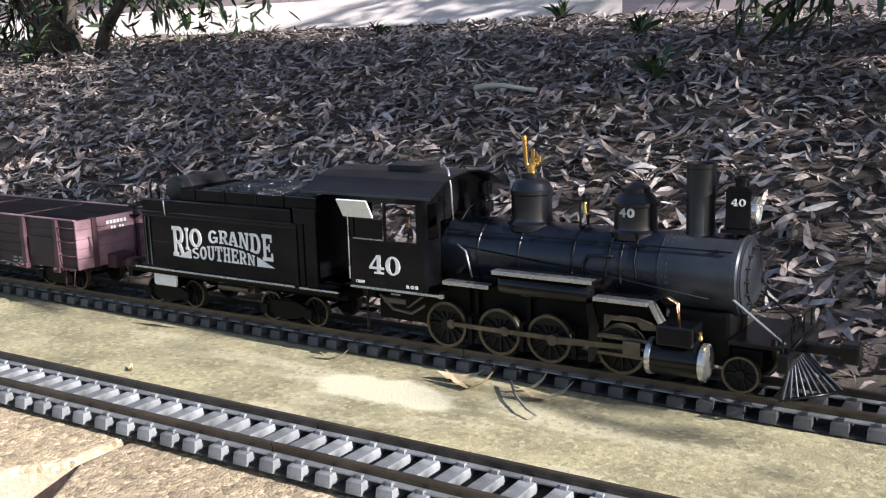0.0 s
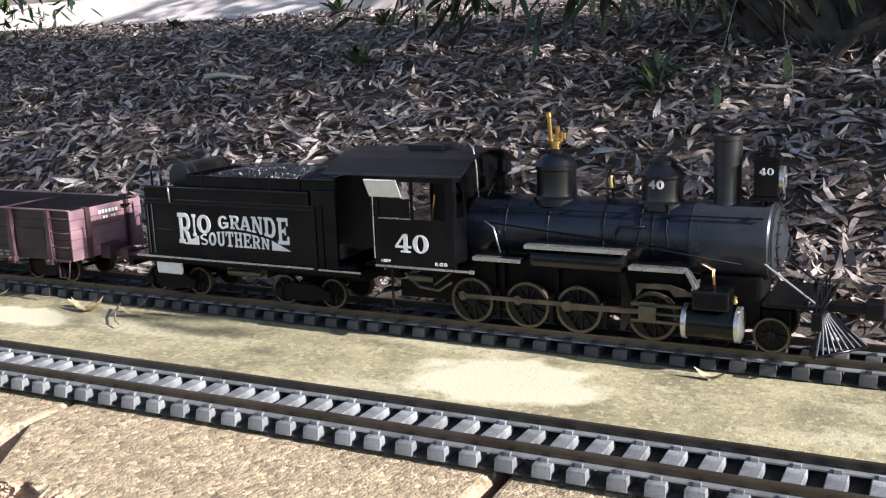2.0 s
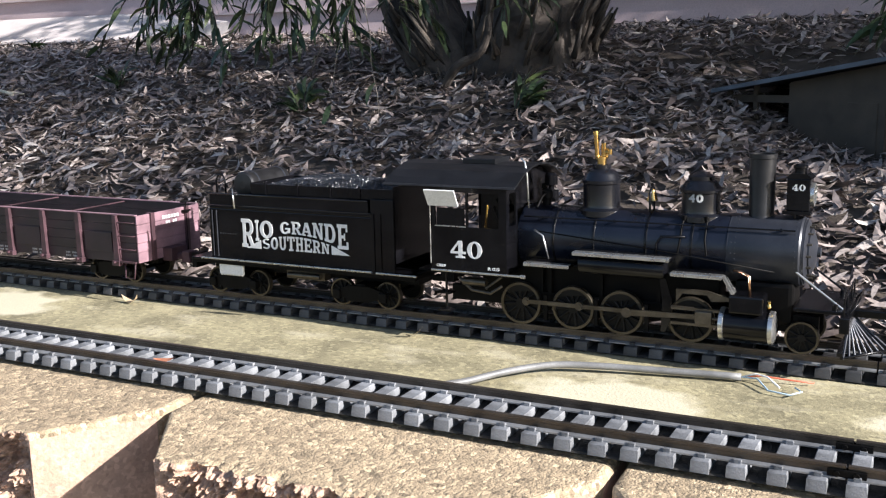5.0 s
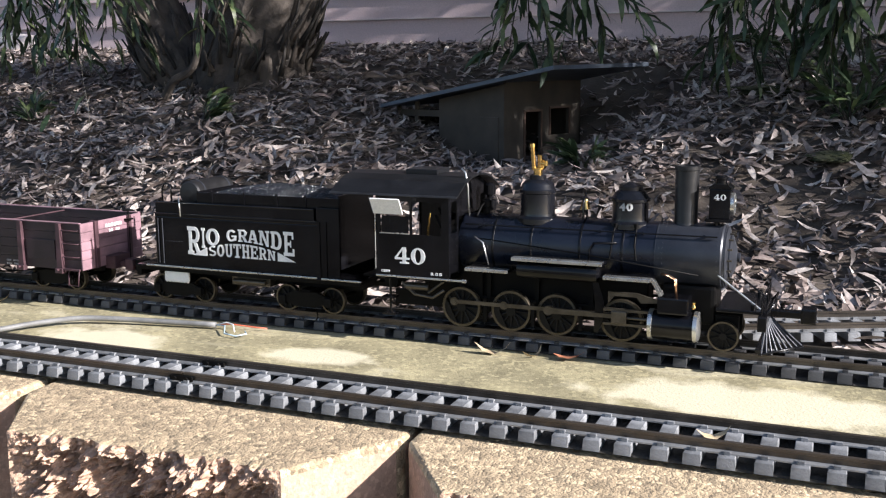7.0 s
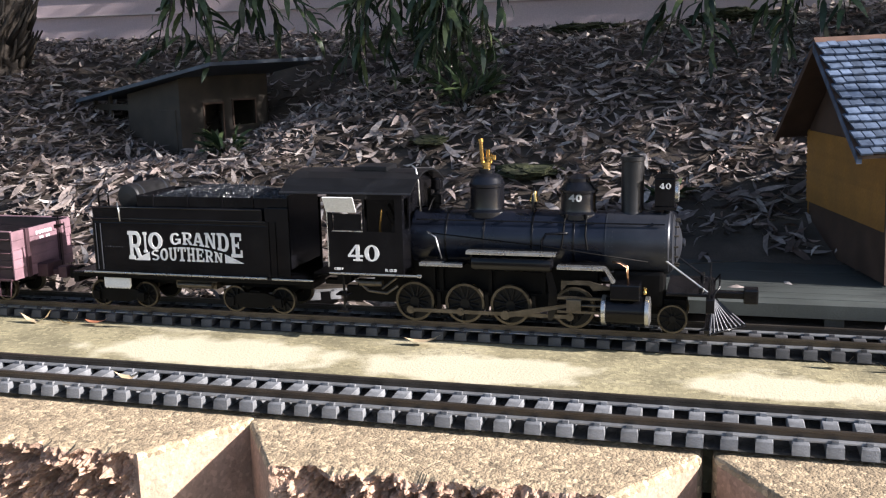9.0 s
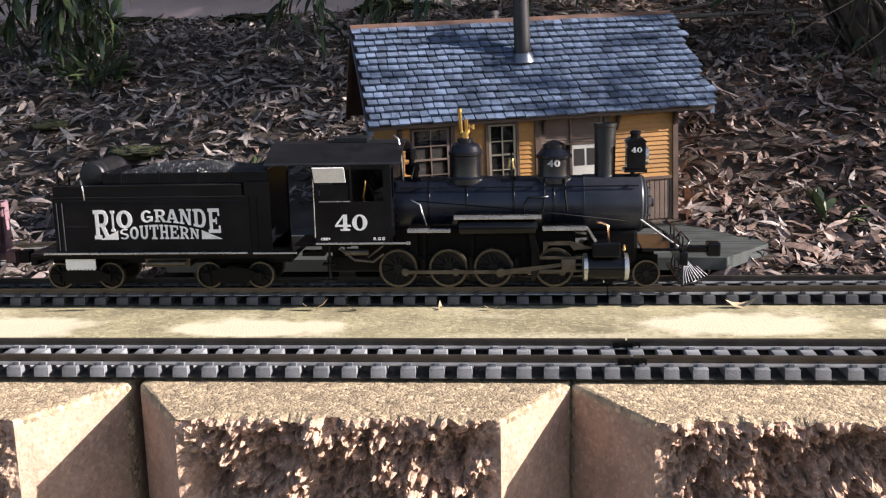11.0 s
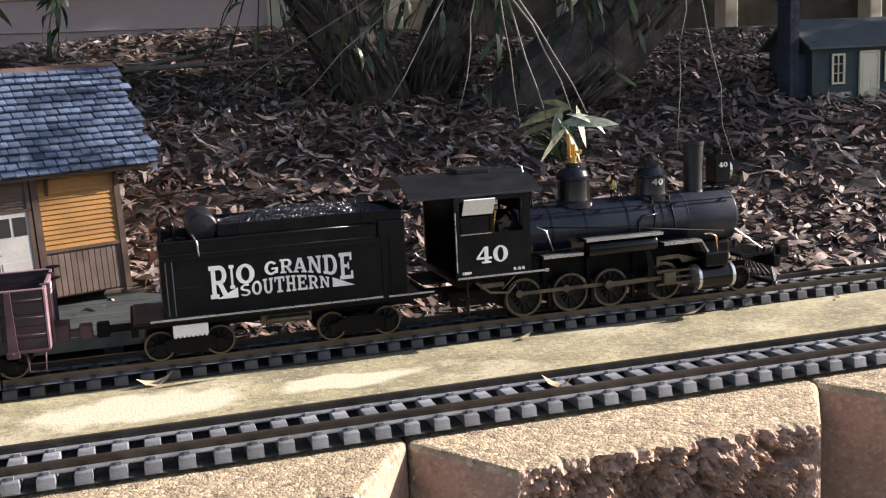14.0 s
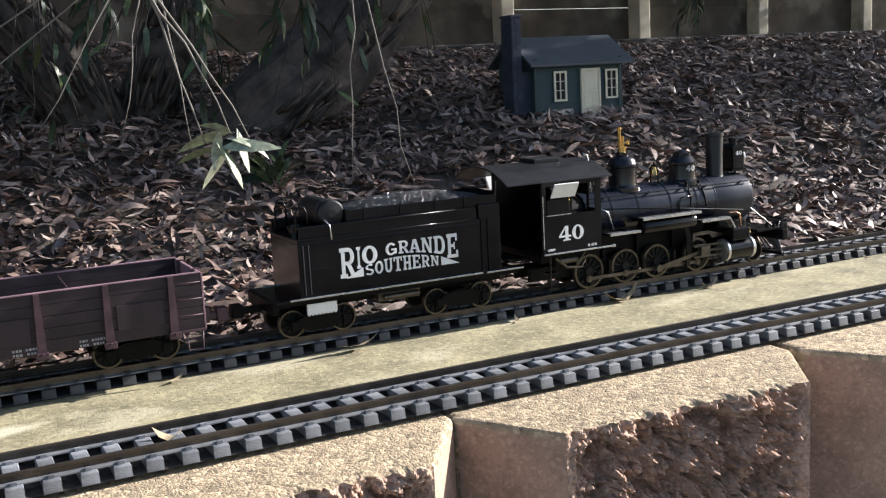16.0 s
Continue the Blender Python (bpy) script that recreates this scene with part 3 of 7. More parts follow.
def wheelset(parent, name, x, r, spokes, half=0.0245, counter=False, tread=None):
    """An axle with two spoked wheels; turns about its own middle."""
    ws = part(name, rod(bmesh.new(), (0, -half, 0), (0, half, 0), 0.0022), M_DARK, parent, m=pose(x, 0, RAIL_Z + r))
    for s in (-1, 1):
        bm = bmesh.new()
        m = Matrix.Translation((0, s * half, 0)) @ SIDE_Y
        lathe(bm, [(r * 0.86, -0.003), (r * 0.98, -0.003), (r, -0.002), (r, 0.002), (r * 0.98, 0.003), (r * 0.86, 0.003), (r * 0.86, -0.003)], m, 36, closed=False)
        bmesh.ops.recalc_face_normals(bm, faces=bm.faces[:])
        part("tyre", bm, M_TYRE, ws, "worn bright tyre")
        stick = bmesh.new()
        rod(stick, (0.1 * r, 0, 0), (0.87 * r, 0, 0), r * 0.075, 6)
        stick = mesh_of("spoke", stick, M_WHEEL)
        for k in range(spokes):
            ob = new("spoke", stick)
            ob.parent = ws
            ob.matrix_basis = pose(0, s * half, 0, 0, 360 * k / spokes, 0)
        bm = bmesh.new()
        lathe(bm, [(r * 0.24, -0.0034), (r * 0.24, 0.0034)], m, 16)
        # thin dark disc stands in for the shade behind the spokes
        lathe(bm, [(r * 0.87, -0.0006), (r * 0.87, 0.0006)], shift(0, -s * 0.0014, 0) @ m, 28)
        if counter:
            prism(bm, [(0.86 * r * math.cos(a), 0.86 * r * math.sin(a)) for a in [radians(40 + 10 * k) for k in range(11)]], s * half - 0.0024, s * half + 0.0024)
        part("wheel_centre", bm, M_WHEEL, ws)
    return ws


# ---------------------------------------------------------------- locomotive
def make_locomotive():
    loco = thing("steam_locomotive", "black narrow-gauge model steam locomotive with white numbers and silver trim", "locomotive", pose(0, 0, 0))
    axis = 0.1035
    # boiler, with its bands, and the paler smokebox
    bm = bmesh.new()
    lathe(bm, [(0.0300, 0), (0.0305, 0.002), (0.0305, 0.2035)], shift(-0.018, 0, axis) @ SIDE_X, 48)
    part("boiler", bm, M_BOILER, loco)
    bm = bmesh.new()
    lathe(bm, [(0.0308, 0), (0.0312, 0.001), (0.0312, 0.060), (0.0300, 0.0615), (0.0300, 0.0625)], shift(0.1835, 0, axis) @ SIDE_X, 48)
    smokebox = part("smokebox", bm, M_SMOKEBOX, loco, "graphite grey smokebox")
    bm = bmesh.new()
    for ring in (0.190, 0.1865, 0.2405):
        for k in range(40):
            a = 2 * math.pi * k / 40
            if ring == 0.1865 and k % 2:
                continue
            p = Vector((ring, 0.0312 * math.cos(a), axis + 0.0312 * math.sin(a)))
            bmesh.ops.create_icosphere(bm, subdivisions=1, radius=0.00055, matrix=Matrix.Translation(p))
    part("rivets", bm, M_SMOKEBOX, smokebox)
    for x in (0.018, 0.058, 0.108, 0.150, 0.1825):
        bm = bmesh.new()
        lathe(bm, [(0.0306, 0), (0.0310, 0.0003), (0.0310, 0.0021), (0.0306, 0.0024)], shift(x, 0, axis) @ SIDE_X, 48, closed=False)
        part("boiler_band", bm, M_BLACK if x < 0.18 else M_SMOKEBOX, loco)
    # smokebox front
    bm = bmesh.new()
    lathe(bm, [(0.0285, 0), (0.0285, 0.002), (0.025, 0.0035), (0.021, 0.004), (0.021, 0.0055), (0.012, 0.009), (0.0045, 0.0105), (0.0045, 0.013), (0.002, 0.0135)], shift(0.2455, 0, axis) @ SIDE_X, 40)
    front = part("smokebox_door", bm, M_SMOKEBOX, loco)
    bm = bmesh.new()
    for k in range(14):
        a = 2 * math.pi * k / 14
        rod(bm, (0.248, 0.0235 * math.cos(a), axis + 0.0235 * math.sin(a)), (0.2535, 0.0235 * math.cos(a), axis + 0.0235 * math.sin(a)), 0.0011, 6)
    part("door_dogs", bm, M_STEEL, front)
    # domes
    bm = bmesh.new()
    lathe(bm, [(0.0215, 0.0235), (0.0212, 0.0290), (0.0195, 0.0305), (0.0182, 0.0315), (0.0176, 0.0345), (0.0176, 0.0535), (0.0186, 0.0545), (0.0186, 0.0575), (0.0176, 0.0585), (0.0160, 0.0630), (0.0130, 0.0662), (0.0085, 0.0680), (0.0085, 0.0715), (0.0070, 0.0722), (0.003, 0.0725)], shift(0.0575, 0, axis), 36)
    dome = part("steam_dome", bm, M_DOME, loco)
    bm = bmesh.new()
    lathe(bm, [(0.0045, 0), (0.0045, 0.006), (0.0060, 0.0062), (0.0060, 0.0082), (0.003, 0.009)], shift(0.0575, 0, axis + 0.071), 14)
    rod(bm, (0.0535, -0.001, axis + 0.077), (0.0520, -0.002, axis + 0.103), 0.0022, 10)
    rod(bm, (0.0522, -0.002, axis + 0.100), (0.0518, -0.002, axis + 0.1035), 0.0028, 10)
    rod(bm, (0.0590, 0.001, axis + 0.078), (0.0590, 0.001, axis + 0.092), 0.0024, 10)
    rod(bm, (0.0575, 0, axis + 0.0835), (0.0680, -0.001, axis + 0.0835), 0.0012, 8)
    rod(bm, (0.0660, -0.001, axis + 0.0815), (0.0660, -0.001, axis + 0.0865), 0.0019, 8)
    rod(bm, (0.0610, 0.004, axis + 0.078), (0.0610, 0.004, axis + 0.087), 0.0020, 8)
    part("whistle", bm, M_BRASS, dome, "brass whistle and safety valves")
    bm = bmesh.new()
    lathe(bm, [(0.0215, 0.0235), (0.0212, 0.0285), (0.0192, 0.0300), (0.0180, 0.0310), (0.0175, 0.0340), (0.0175, 0.0490), (0.0194, 0.0500), (0.0196, 0.0525), (0.0180, 0.0535), (0.0140, 0.0590), (0.0118, 0.0605), (0.0118, 0.0640), (0.0100, 0.0650), (0.0045, 0.0675), (0.002, 0.0685)], shift(0.1525, 0, axis), 36)
    sand = part("sand_dome", bm, M_DOME, loco)
    bm = bmesh.new()
    for s in (-1, 1):
        tube(bm, [(0.1525 + 0.010 * s, -0.015, axis + 0.030), (0.1525 + 0.011 * s, -0.024, axis + 0.0215), (0.1525 + 0.011 * s, -0.0300, axis + 0.010), (0.1525 + 0.013 * s, -0.0310, axis - 0.004)], 0.0009)
        lathe(bm, [(0.0022, 0), (0.0022, 0.004)], shift(0.1525 + 0.010 * s, -0.019, axis + 0.0255), 8)
    part("sand_pipe", bm, M_DARK, sand)

    def number(x0, x1, z0, z1, bend=None):
        w = (x1 - x0) * 0.47
        return [square(x0, x0 + w, z0, z1), square(x1 - w, x1, z0, z1)]
    bm = glyphs("40", number(0.1450, 0.1585, 0.1452, 0.1527), 0, 0, 0.045)
    for v in bm.verts:
        v.co.y = -math.sqrt(max(0, 0.0178 ** 2 - (v.co.x - 0.1525) ** 2))
    part("dome_number", bm, M_WHITE, sand, "white painted number")
    # stack
    bm = bmesh.new()
    lathe(bm, [(0.0135, 0.024), (0.0128, 0.0275), (0.0115, 0.030), (0.0110, 0.032), (0.0114, 0.0815), (0.0122, 0.0820), (0.0122, 0.0855), (0.0114, 0.086), (0.0102, 0.0855), (0.0100, 0.060)], shift(0.2065, 0, axis), 30)
    part("chimney", bm, M_STACK, loco, "tapered smoke stack")
    # headlamp
    bm = bmesh.new()
    box(bm, 0.2290, 0.2485, -0.0105, 0.0105, 0.1405, 0.1690, 0.001)
    prism(bm, [(0.2275, 0.1690), (0.2500, 0.1690), (0.2455, 0.1735), (0.2320, 0.1735)], -0.0112, 0.0112)
    lathe(bm, [(0.0052, 0.1735), (0.0052, 0.1770), (0.0062, 0.1775), (0.0062, 0.1795), (0.004, 0.181)], shift(0.2385, 0, 0), 14)
    box(bm, 0.2260, 0.2500, -0.0120, 0.0120, 0.1375, 0.1405)
    for y in (-0.007, 0.007):
        rod(bm, (0.236, y, 0.1300), (0.236, y, 0.1380), 0.0016, 6)
    lamp = part("headlamp", bm, M_BLACK, loco)
    bm = bmesh.new()
    lathe(bm, [(0.0105, 0), (0.0105, 0.003), (0.0088, 0.0035), (0.0088, 0.001), (0.006, -0.001)], shift(0.2485, 0, 0.1545) @ SIDE_X, 24)
    part("lamp_rim", bm, M_SILVER, lamp)
    part("lamp_number", slab_letters("40", number(0.2335, 0.2445, 0.1585, 0.1640), -0.0106, 0.0003), M_WHITE, lamp)
    # bell
    bm = bmesh.new()
    lathe(bm, [(0.0058, 0.0395), (0.0045, 0.0415), (0.0036, 0.046), (0.0026, 0.0495), (0.001, 0.0505)], shift(0.107, 0, axis), 18)
    bell = part("bell", bm, M_BRASS, loco, "brass bell in a black yoke")
    bm = bmesh.new()
    tube(bm, [(0.107, -0.0075, axis + 0.029), (0.107, -0.0080, axis + 0.046), (0.107, -0.004, axis + 0.0515), (0.107, 0.004, axis + 0.0515), (0.107, 0.0080, axis + 0.046), (0.107, 0.0075, axis + 0.029)], 0.0011)
    rod(bm, (0.107, 0, axis + 0.050), (0.107, 0, axis + 0.0560), 0.0012, 8)
    part("yoke", bm, M_BLACK, bell)
    # handrails and pipes on the boiler's sides
    for s in (-1, 1):
        bm = bmesh.new()
        tube(bm, [(-0.012, s * 0.026, axis + 0.022), (0.240, s * 0.026, axis + 0.022)], 0.0008, 6)
        for x in (0.01, 0.078, 0.128, 0.170, 0.228):
            rod(bm, (x, s * 0.020, axis + 0.020), (x, s * 0.0265, axis + 0.0225), 0.0013, 6)
        part("handrail", bm, M_BLACK, loco)
        bm = bmesh.new()
        tube(bm, [(0.000, s * 0.0300, axis + 0.010), (0.010, s * 0.0330, axis + 0.005), (0.0165, s * 0.0345, axis - 0.017)], 0.0009, 6)
        part("feed_pipe", bm, M_SILVER, loco)
        bm = bmesh.new()
        tube(bm, [(0.0055, s * 0.0315, axis + 0.009), (0.115, s * 0.0325, axis - 0.001), (0.225, s * 0.0330, axis - 0.014)], 0.0006, 6)
        part("reach_rod", bm, M_DARK, loco)
        bm = bmesh.new()
        tube(bm, [(0.120, s * 0.0325, axis - 0.014), (0.120, s * 0.0322, axis + 0.004), (0.124, s * 0.0312, axis + 0.011), (0.146, s * 0.0300, axis + 0.012)], 0.0011, 6)
        part("steam_pipe", bm, M_BLACK, loco)
        # running boards
        for x0, x1, z in ((-0.002, 0.0432, 0.0850), (0.047, 0.1377, 0.0985), (0.1389, 0.1842, 0.0862)):
            bm = bmesh.new()
            box(bm, x0, x1, min(s * 0.026, s * 0.052), max(s * 0.026, s * 0.052), z - 0.0026, z - 0.0003, 0.0003)
            board = part("running_board", bm, M_BLACK, loco)
            bm = bmesh.new()
            box(bm, x0, x1, s * 0.0528 - 0.0009, s * 0.0528 + 0.0009, z - 0.0028, z + 0.0004, 0.0003)
            box(bm, x0, x1, min(s * 0.044, s * 0.052), max(s * 0.044, s * 0.052), z, z + 0.0004)
            part("board_edge", bm, M_SILVER, board, "silver painted edge strip")
        # air tank under the middle board, steps
        bm = bmesh.new()
        lathe(bm, [(0.004, -0.002), (0.0085, 0), (0.0092, 0.002), (0.0092, 0.078), (0.0085, 0.080), (0.004, 0.082)], shift(0.052, s * 0.043, 0.0865) @ SIDE_X, 20)
        part("air_tank", bm, M_BLACK, loco)
        bm = bmesh.new()
        prism(bm, [(0.1838, 0.0862), (0.1866, 0.0850), (0.1950, 0.0715), (0.1925, 0.0708)], min(s * 0.0525, s * 0.042), max(s * 0.0525, s * 0.042))
        part("board_step", bm, M_SILVER, loco)
        bm = bmesh.new()
        tube(bm, [(0.192, s * 0.040, 0.0900), (0.200, s * 0.046, 0.0905), (0.2065, s * 0.047, 0.0870), (0.2075, s * 0.047, 0.0700)], 0.0012, 8)
        part("copper_pipe", bm, M_COPPER, loco)
        # cylinder and steam chest
        bm = bmesh.new()
        lathe(bm, [(0.0138, 0), (0.0138, 0.0385)], shift(0.1855, s * 0.0395, 0.0415) @ SIDE_X, 32)
        cyl = part("cylinder", bm, M_BLACK, loco)
        for x, d in ((0.1815, 1), (0.2235, 1)):
            bm = bmesh.new()
            lathe(bm, [(0.0100, -0.0006), (0.0130, 0), (0.0148, 0.0006), (0.0148, 0.0042), (0.0130, 0.005), (0.0100, 0.0056)], shift(x, s * 0.0395, 0.0415) @ SIDE_X, 32)
            part("cylinder_cover", bm, M_SILVER, cyl, "bright silver cylinder cover")
        bm = bmesh.new()
        box(bm, 0.1905, 0.2195, s * 0.0395 - 0.0125, s * 0.0395 + 0.0125, 0.054, 0.0700, 0.0018)
        part("steam_chest", bm, M_BLACK, cyl)
        bm = bmesh.new()
        lathe(bm, [(0.0018, 0), (0.0024, 0.0015), (0.0016, 0.004), (0.0022, 0.006), (0.001, 0.007)], shift(0.2235, s * 0.045, 0.0600), 10)
        part("oil_cup", bm, M_BRASS, cyl)
        # guides and brackets
        bm = bmesh.new()
        for z in (0.0375, 0.0515):
            box(bm, 0.137, 0.184, s * 0.038 - 0.0020, s * 0.038 + 0.0020, z - 0.0013, z + 0.0013)
        part("slide_bar", bm, M_STEEL, loco)
        bm = bmesh.new()
        prism(bm, [(0.1270, 0.0270), (0.1310, 0.0270), (0.1360, 0.0380), (0.1360, 0.0600), (0.1290, 0.0830), (0.1240, 0.0830), (0.1280, 0.0560)], min(s * 0.0345, s * 0.0365), max(s * 0.0345, s * 0.0365))
        part("guide_yoke", bm, M_BLACK, loco)
        bm = bmesh.new()
        prism(bm, [(0.140, 0.056), (0.146, 0.064), (0.168, 0.064), (0.172, 0.0585), (0.1905, 0.0600), (0.1905, 0.0620), (0.168, 0.068), (0.140, 0.068)], min(s * 0.031, s * 0.034), max(s * 0.031, s * 0.034))
        part("valve_gear", bm, M_STEEL, loco)
        # cab side: sheet with the two openings
        y0, y1 = sorted((s * 0.0555, s * 0.0570))
        bm = bmesh.new()
        box(bm, -0.0985, -0.0175, y0, y1, 0.0725, 0.1165)
        for a, b in ((-0.0985, -0.0935), (-0.0605, -0.0580), (-0.0255, -0.0175)):
            box(bm, a, b, y0, y1, 0.1165, 0.1500)
        box(bm, -0.0985, -0.0175, y0, y1, 0.1500, 0.1585)
        side = part("cab_side", bm, M_BLACK, loco)
        bm = bmesh.new()
        box(bm, -0.0985, -0.0000, s * 0.0575 - 0.0012, s * 0.0575 + 0.0012, 0.0712, 0.0730, 0.0004)
        box(bm, -0.0030, 0.0015, s * 0.0575 - 0.0014, s * 0.0575 + 0.0014, 0.0705, 0.0738, 0.0006)
        box(bm, -0.0937, -0.0603, s * 0.0578 - 0.0006, s * 0.0578 + 0.0006, 0.1163, 0.1172)
        rod(bm, (-0.0985, s * 0.0585, 0.079), (-0.0985, s * 0.0585, 0.140), 0.0006, 6)
        part("cab_trim", bm, M_SILVER, side, "silver sill strip")
        bm = bmesh.new()
        box(bm, -0.0920, -0.0620, s * 0.0562 - 0.0005, s * 0.0562 + 0.0005, 0.1172, 0.1345)
        part("cab_window_sash", bm, M_BLACK, side)
        bm = bmesh.new()
        box(bm, -0.0162, 0.0162, -0.0007, 0.0007, 0, 0.0185)
        part("awning", bm, M_WHITE, side, "tilted white window awning", m=shift(-0.0785, s * 0.0690, 0.1385) @ pose(0, 0, 0, s * -30))
        # added black panel fills the far openings, keeping daylight out of the cab
        if s > 0:
            part("closed_shutter", box(bmesh.new(), -0.0935, -0.0255, 0.0545, 0.0554, 0.1165, 0.1500), M_BLACK, side)
        rivets = bmesh.new()
        for x in (-0.0955, -0.0645, -0.0335, -0.0205):
            for k in range(7):
                bmesh.ops.create_icosphere(rivets, subdivisions=1, radius=0.0005, matrix=shift(x, s * 0.0571, 0.077 + 0.0062 * k))
        part("rivets", rivets, M_BLACK, side)
        if s < 0:
            w = [square(-0.0772, -0.0608, 0.0858, 0.1028), square(-0.0592, -0.0432, 0.0858, 0.1028)]
            part("cab_number", slab_letters("40", w, -0.0571), M_WHITE, side, "white painted number")
            w = [square(-0.0930 + 0.0026 * k, -0.0908 + 0.0026 * k, 0.0757, 0.0783) for k in range(4)]
            part("class_letters", glyphs("C-19", w, -0.0571, 0.0003, 0.04), M_WHITE, side)
            w = [square(-0.0372 + 0.0044 * k, -0.0338 + 0.0044 * k, 0.0755, 0.0785) for k in range(3)]
            part("road_letters", glyphs("RGS", w, -0.0571, 0.0003, 0.04), M_WHITE, side)
    # cab front, floor, roof
    bm = bmesh.new()
    for s in (-1, 1):
        box(bm, -0.0190, -0.0175, min(s * 0.030, s * 0.0555), max(s * 0.030, s * 0.0555), 0.0725, 0.1180)
        box(bm, -0.0190, -0.0175, min(s * 0.030, s * 0.034), max(s * 0.030, s * 0.034), 0.1180, 0.1500)
        box(bm, -0.0190, -0.0175, min(s * 0.050, s * 0.0555), max(s * 0.050, s * 0.0555), 0.1180, 0.1500)
    box(bm, -0.0190, -0.0175, -0.030, 0.030, 0.1330, 0.1500)
    prism(bm, [(-0.0555, 0.1500), (0.0555, 0.1500), (0.0555, 0.1590), (0.03, 0.1700), (0.0, 0.1740), (-0.03, 0.1700), (-0.0555, 0.1590)], -0.0190, -0.0175, "yz")
    part("cab_front", bm, M_BLACK, loco)
    bm = bmesh.new()
    box(bm, -0.100, -0.018, -0.0550, 0.0550, 0.0690, 0.0725)
    part("cab_floor", bm, M_DARK, loco)
    bm = bmesh.new()
    lathe(bm, [(0.026, 0), (0.026, 0.022)], shift(-0.0400, 0, 0.106) @ SIDE_X, 24)
    for y, z in ((-0.012, 0.135), (0.01, 0.137), (-0.02, 0.128)):
        rod(bm, (-0.0400, y, z - 0.01), (-0.047, y, z + 0.004), 0.0016, 8)
    part("backhead", bm, M_DARK, loco)
    bm = bmesh.new()
    rod(bm, (-0.050, -0.034, 0.113), (-0.047, -0.035, 0.136), 0.0010, 8)
    part("brass_gauge", bm, M_BRASS, loco)
    bm = bmesh.new()
    rise = [(-0.0635, 0.1572), (-0.052, 0.1628), (-0.038, 0.1690), (-0.020, 0.1735), (0.0, 0.1750), (0.020, 0.1735), (0.038, 0.1690), (0.052, 0.1628), (0.0635, 0.1572)]
    prism(bm, rise + [(y, z - 0.0016) for y, z in reversed(rise)], -0.1480, -0.0060, "yz")
    roof = part("cab_roof", bm, M_ROOF, loco, "dull black curved roof")
    bm = bmesh.new()
    box(bm, -0.082, -0.046, -0.017, 0.017, 0.1735, 0.1790, 0.001)
    part("roof_hatch", bm, M_ROOF, roof)
    for s in (-1, 1):
        part("roof_gutter", box(bmesh.new(), -0.1480, -0.0060, s * 0.0637 - 0.0006, s * 0.0637 + 0.0006, 0.1560, 0.1578), M_SMOKEBOX, roof)
    for s in (-1, 1):
        part("cab_post", rod(bmesh.new(), (-0.0980, s * 0.0545, 0.073), (-0.0980, s * 0.0545, 0.160), 0.0011, 6), M_BLACK, loco)
    # air pump and turret in front of the cab
    bm = bmesh.new()
    lathe(bm, [(0.006, 0), (0.0075, 0.001), (0.0075, 0.011), (0.003, 0.012), (0.003, 0.016), (0.0065, 0.017), (0.0065, 0.027), (0.004, 0.029)], shift(-0.004, 0.026, axis + 0.030), 18)
    part("air_pump", bm, M_BLACK, loco)
    bm = bmesh.new()
    lathe(bm, [(0.004, 0.026), (0.004, 0.036), (0.0055, 0.037), (0.0055, 0.044), (0.002, 0.046)], shift(0.002, 0, axis), 14)
    tube(bm, [(0.002, -0.004, axis + 0.042), (0.002, -0.014, axis + 0.040), (0.000, -0.022, axis + 0.031)], 0.0010)
    part("turret", bm, M_DARK, loco)
    bm = bmesh.new()
    tube(bm, [(-0.008, -0.024, axis + 0.030), (-0.0095, -0.024, axis + 0.060), (-0.0120, -0.024, axis + 0.0745), (-0.017, -0.022, axis + 0.078)], 0.0009)
    part("vent_pipe", bm, M_SILVER, loco)
    # frame, firebox, pilot beam
    bm = bmesh.new()
    for s in (-1, 1):
        box(bm, -0.095, 0.262, s * 0.0165 - 0.003, s * 0.0165 + 0.003, 0.034, 0.0500, 0.0008)
    box(bm, -0.060, 0.005, -0.020, 0.020, 0.040, 0.0900)
    box(bm, 0.190, 0.240, -0.024, 0.024, 0.040, 0.0780, 0.004)
    box(bm, -0.095, -0.080, -0.045, 0.045, 0.0600, 0.0700)
    for x in (0.012, 0.064, 0.120):
        box(bm, x - 0.002, x + 0.002, -0.020, 0.020, 0.045, 0.0780)
    part("frame", bm, M_DARK, loco)
    bm = bmesh.new()
    box(bm, -0.0100, 0.1750, -0.0150, 0.0150, 0.0400, 0.0800, 0.002)
    part("ash_pan", bm, M_DARK, loco)
    bm = bmesh.new()
    box(bm, 0.243, 0.2870, -0.040, 0.040, 0.0580, 0.0612, 0.0006)
    box(bm, 0.2810, 0.2890, -0.0480, 0.0480, 0.0440, 0.0580, 0.001)
    part("pilot_deck", bm, M_BLACK, loco)
    bm = bmesh.new()
    for s in (-1, 1):
        rod(bm, (0.2420, s * 0.0275, axis - 0.0135), (0.2830, s * 0.0290, 0.0600), 0.0010, 8)
        part("smokebox_brace", bm, M_SILVER if s < 0 else M_BLACK, loco)
        bm = bmesh.new()
    for s in (-1, 1):
        rod(bm, (0.2840, s * 0.0430, 0.0560), (0.2840, s * 0.0430, 0.0730), 0.0008, 6)
        rod(bm, (0.2840, s * 0.0180, 0.0600), (0.2840, s * 0.0180, 0.0730), 0.0008, 6)
    rod(bm, (0.2840, -0.0430, 0.0730), (0.2840, 0.0430, 0.0730), 0.0008, 6)
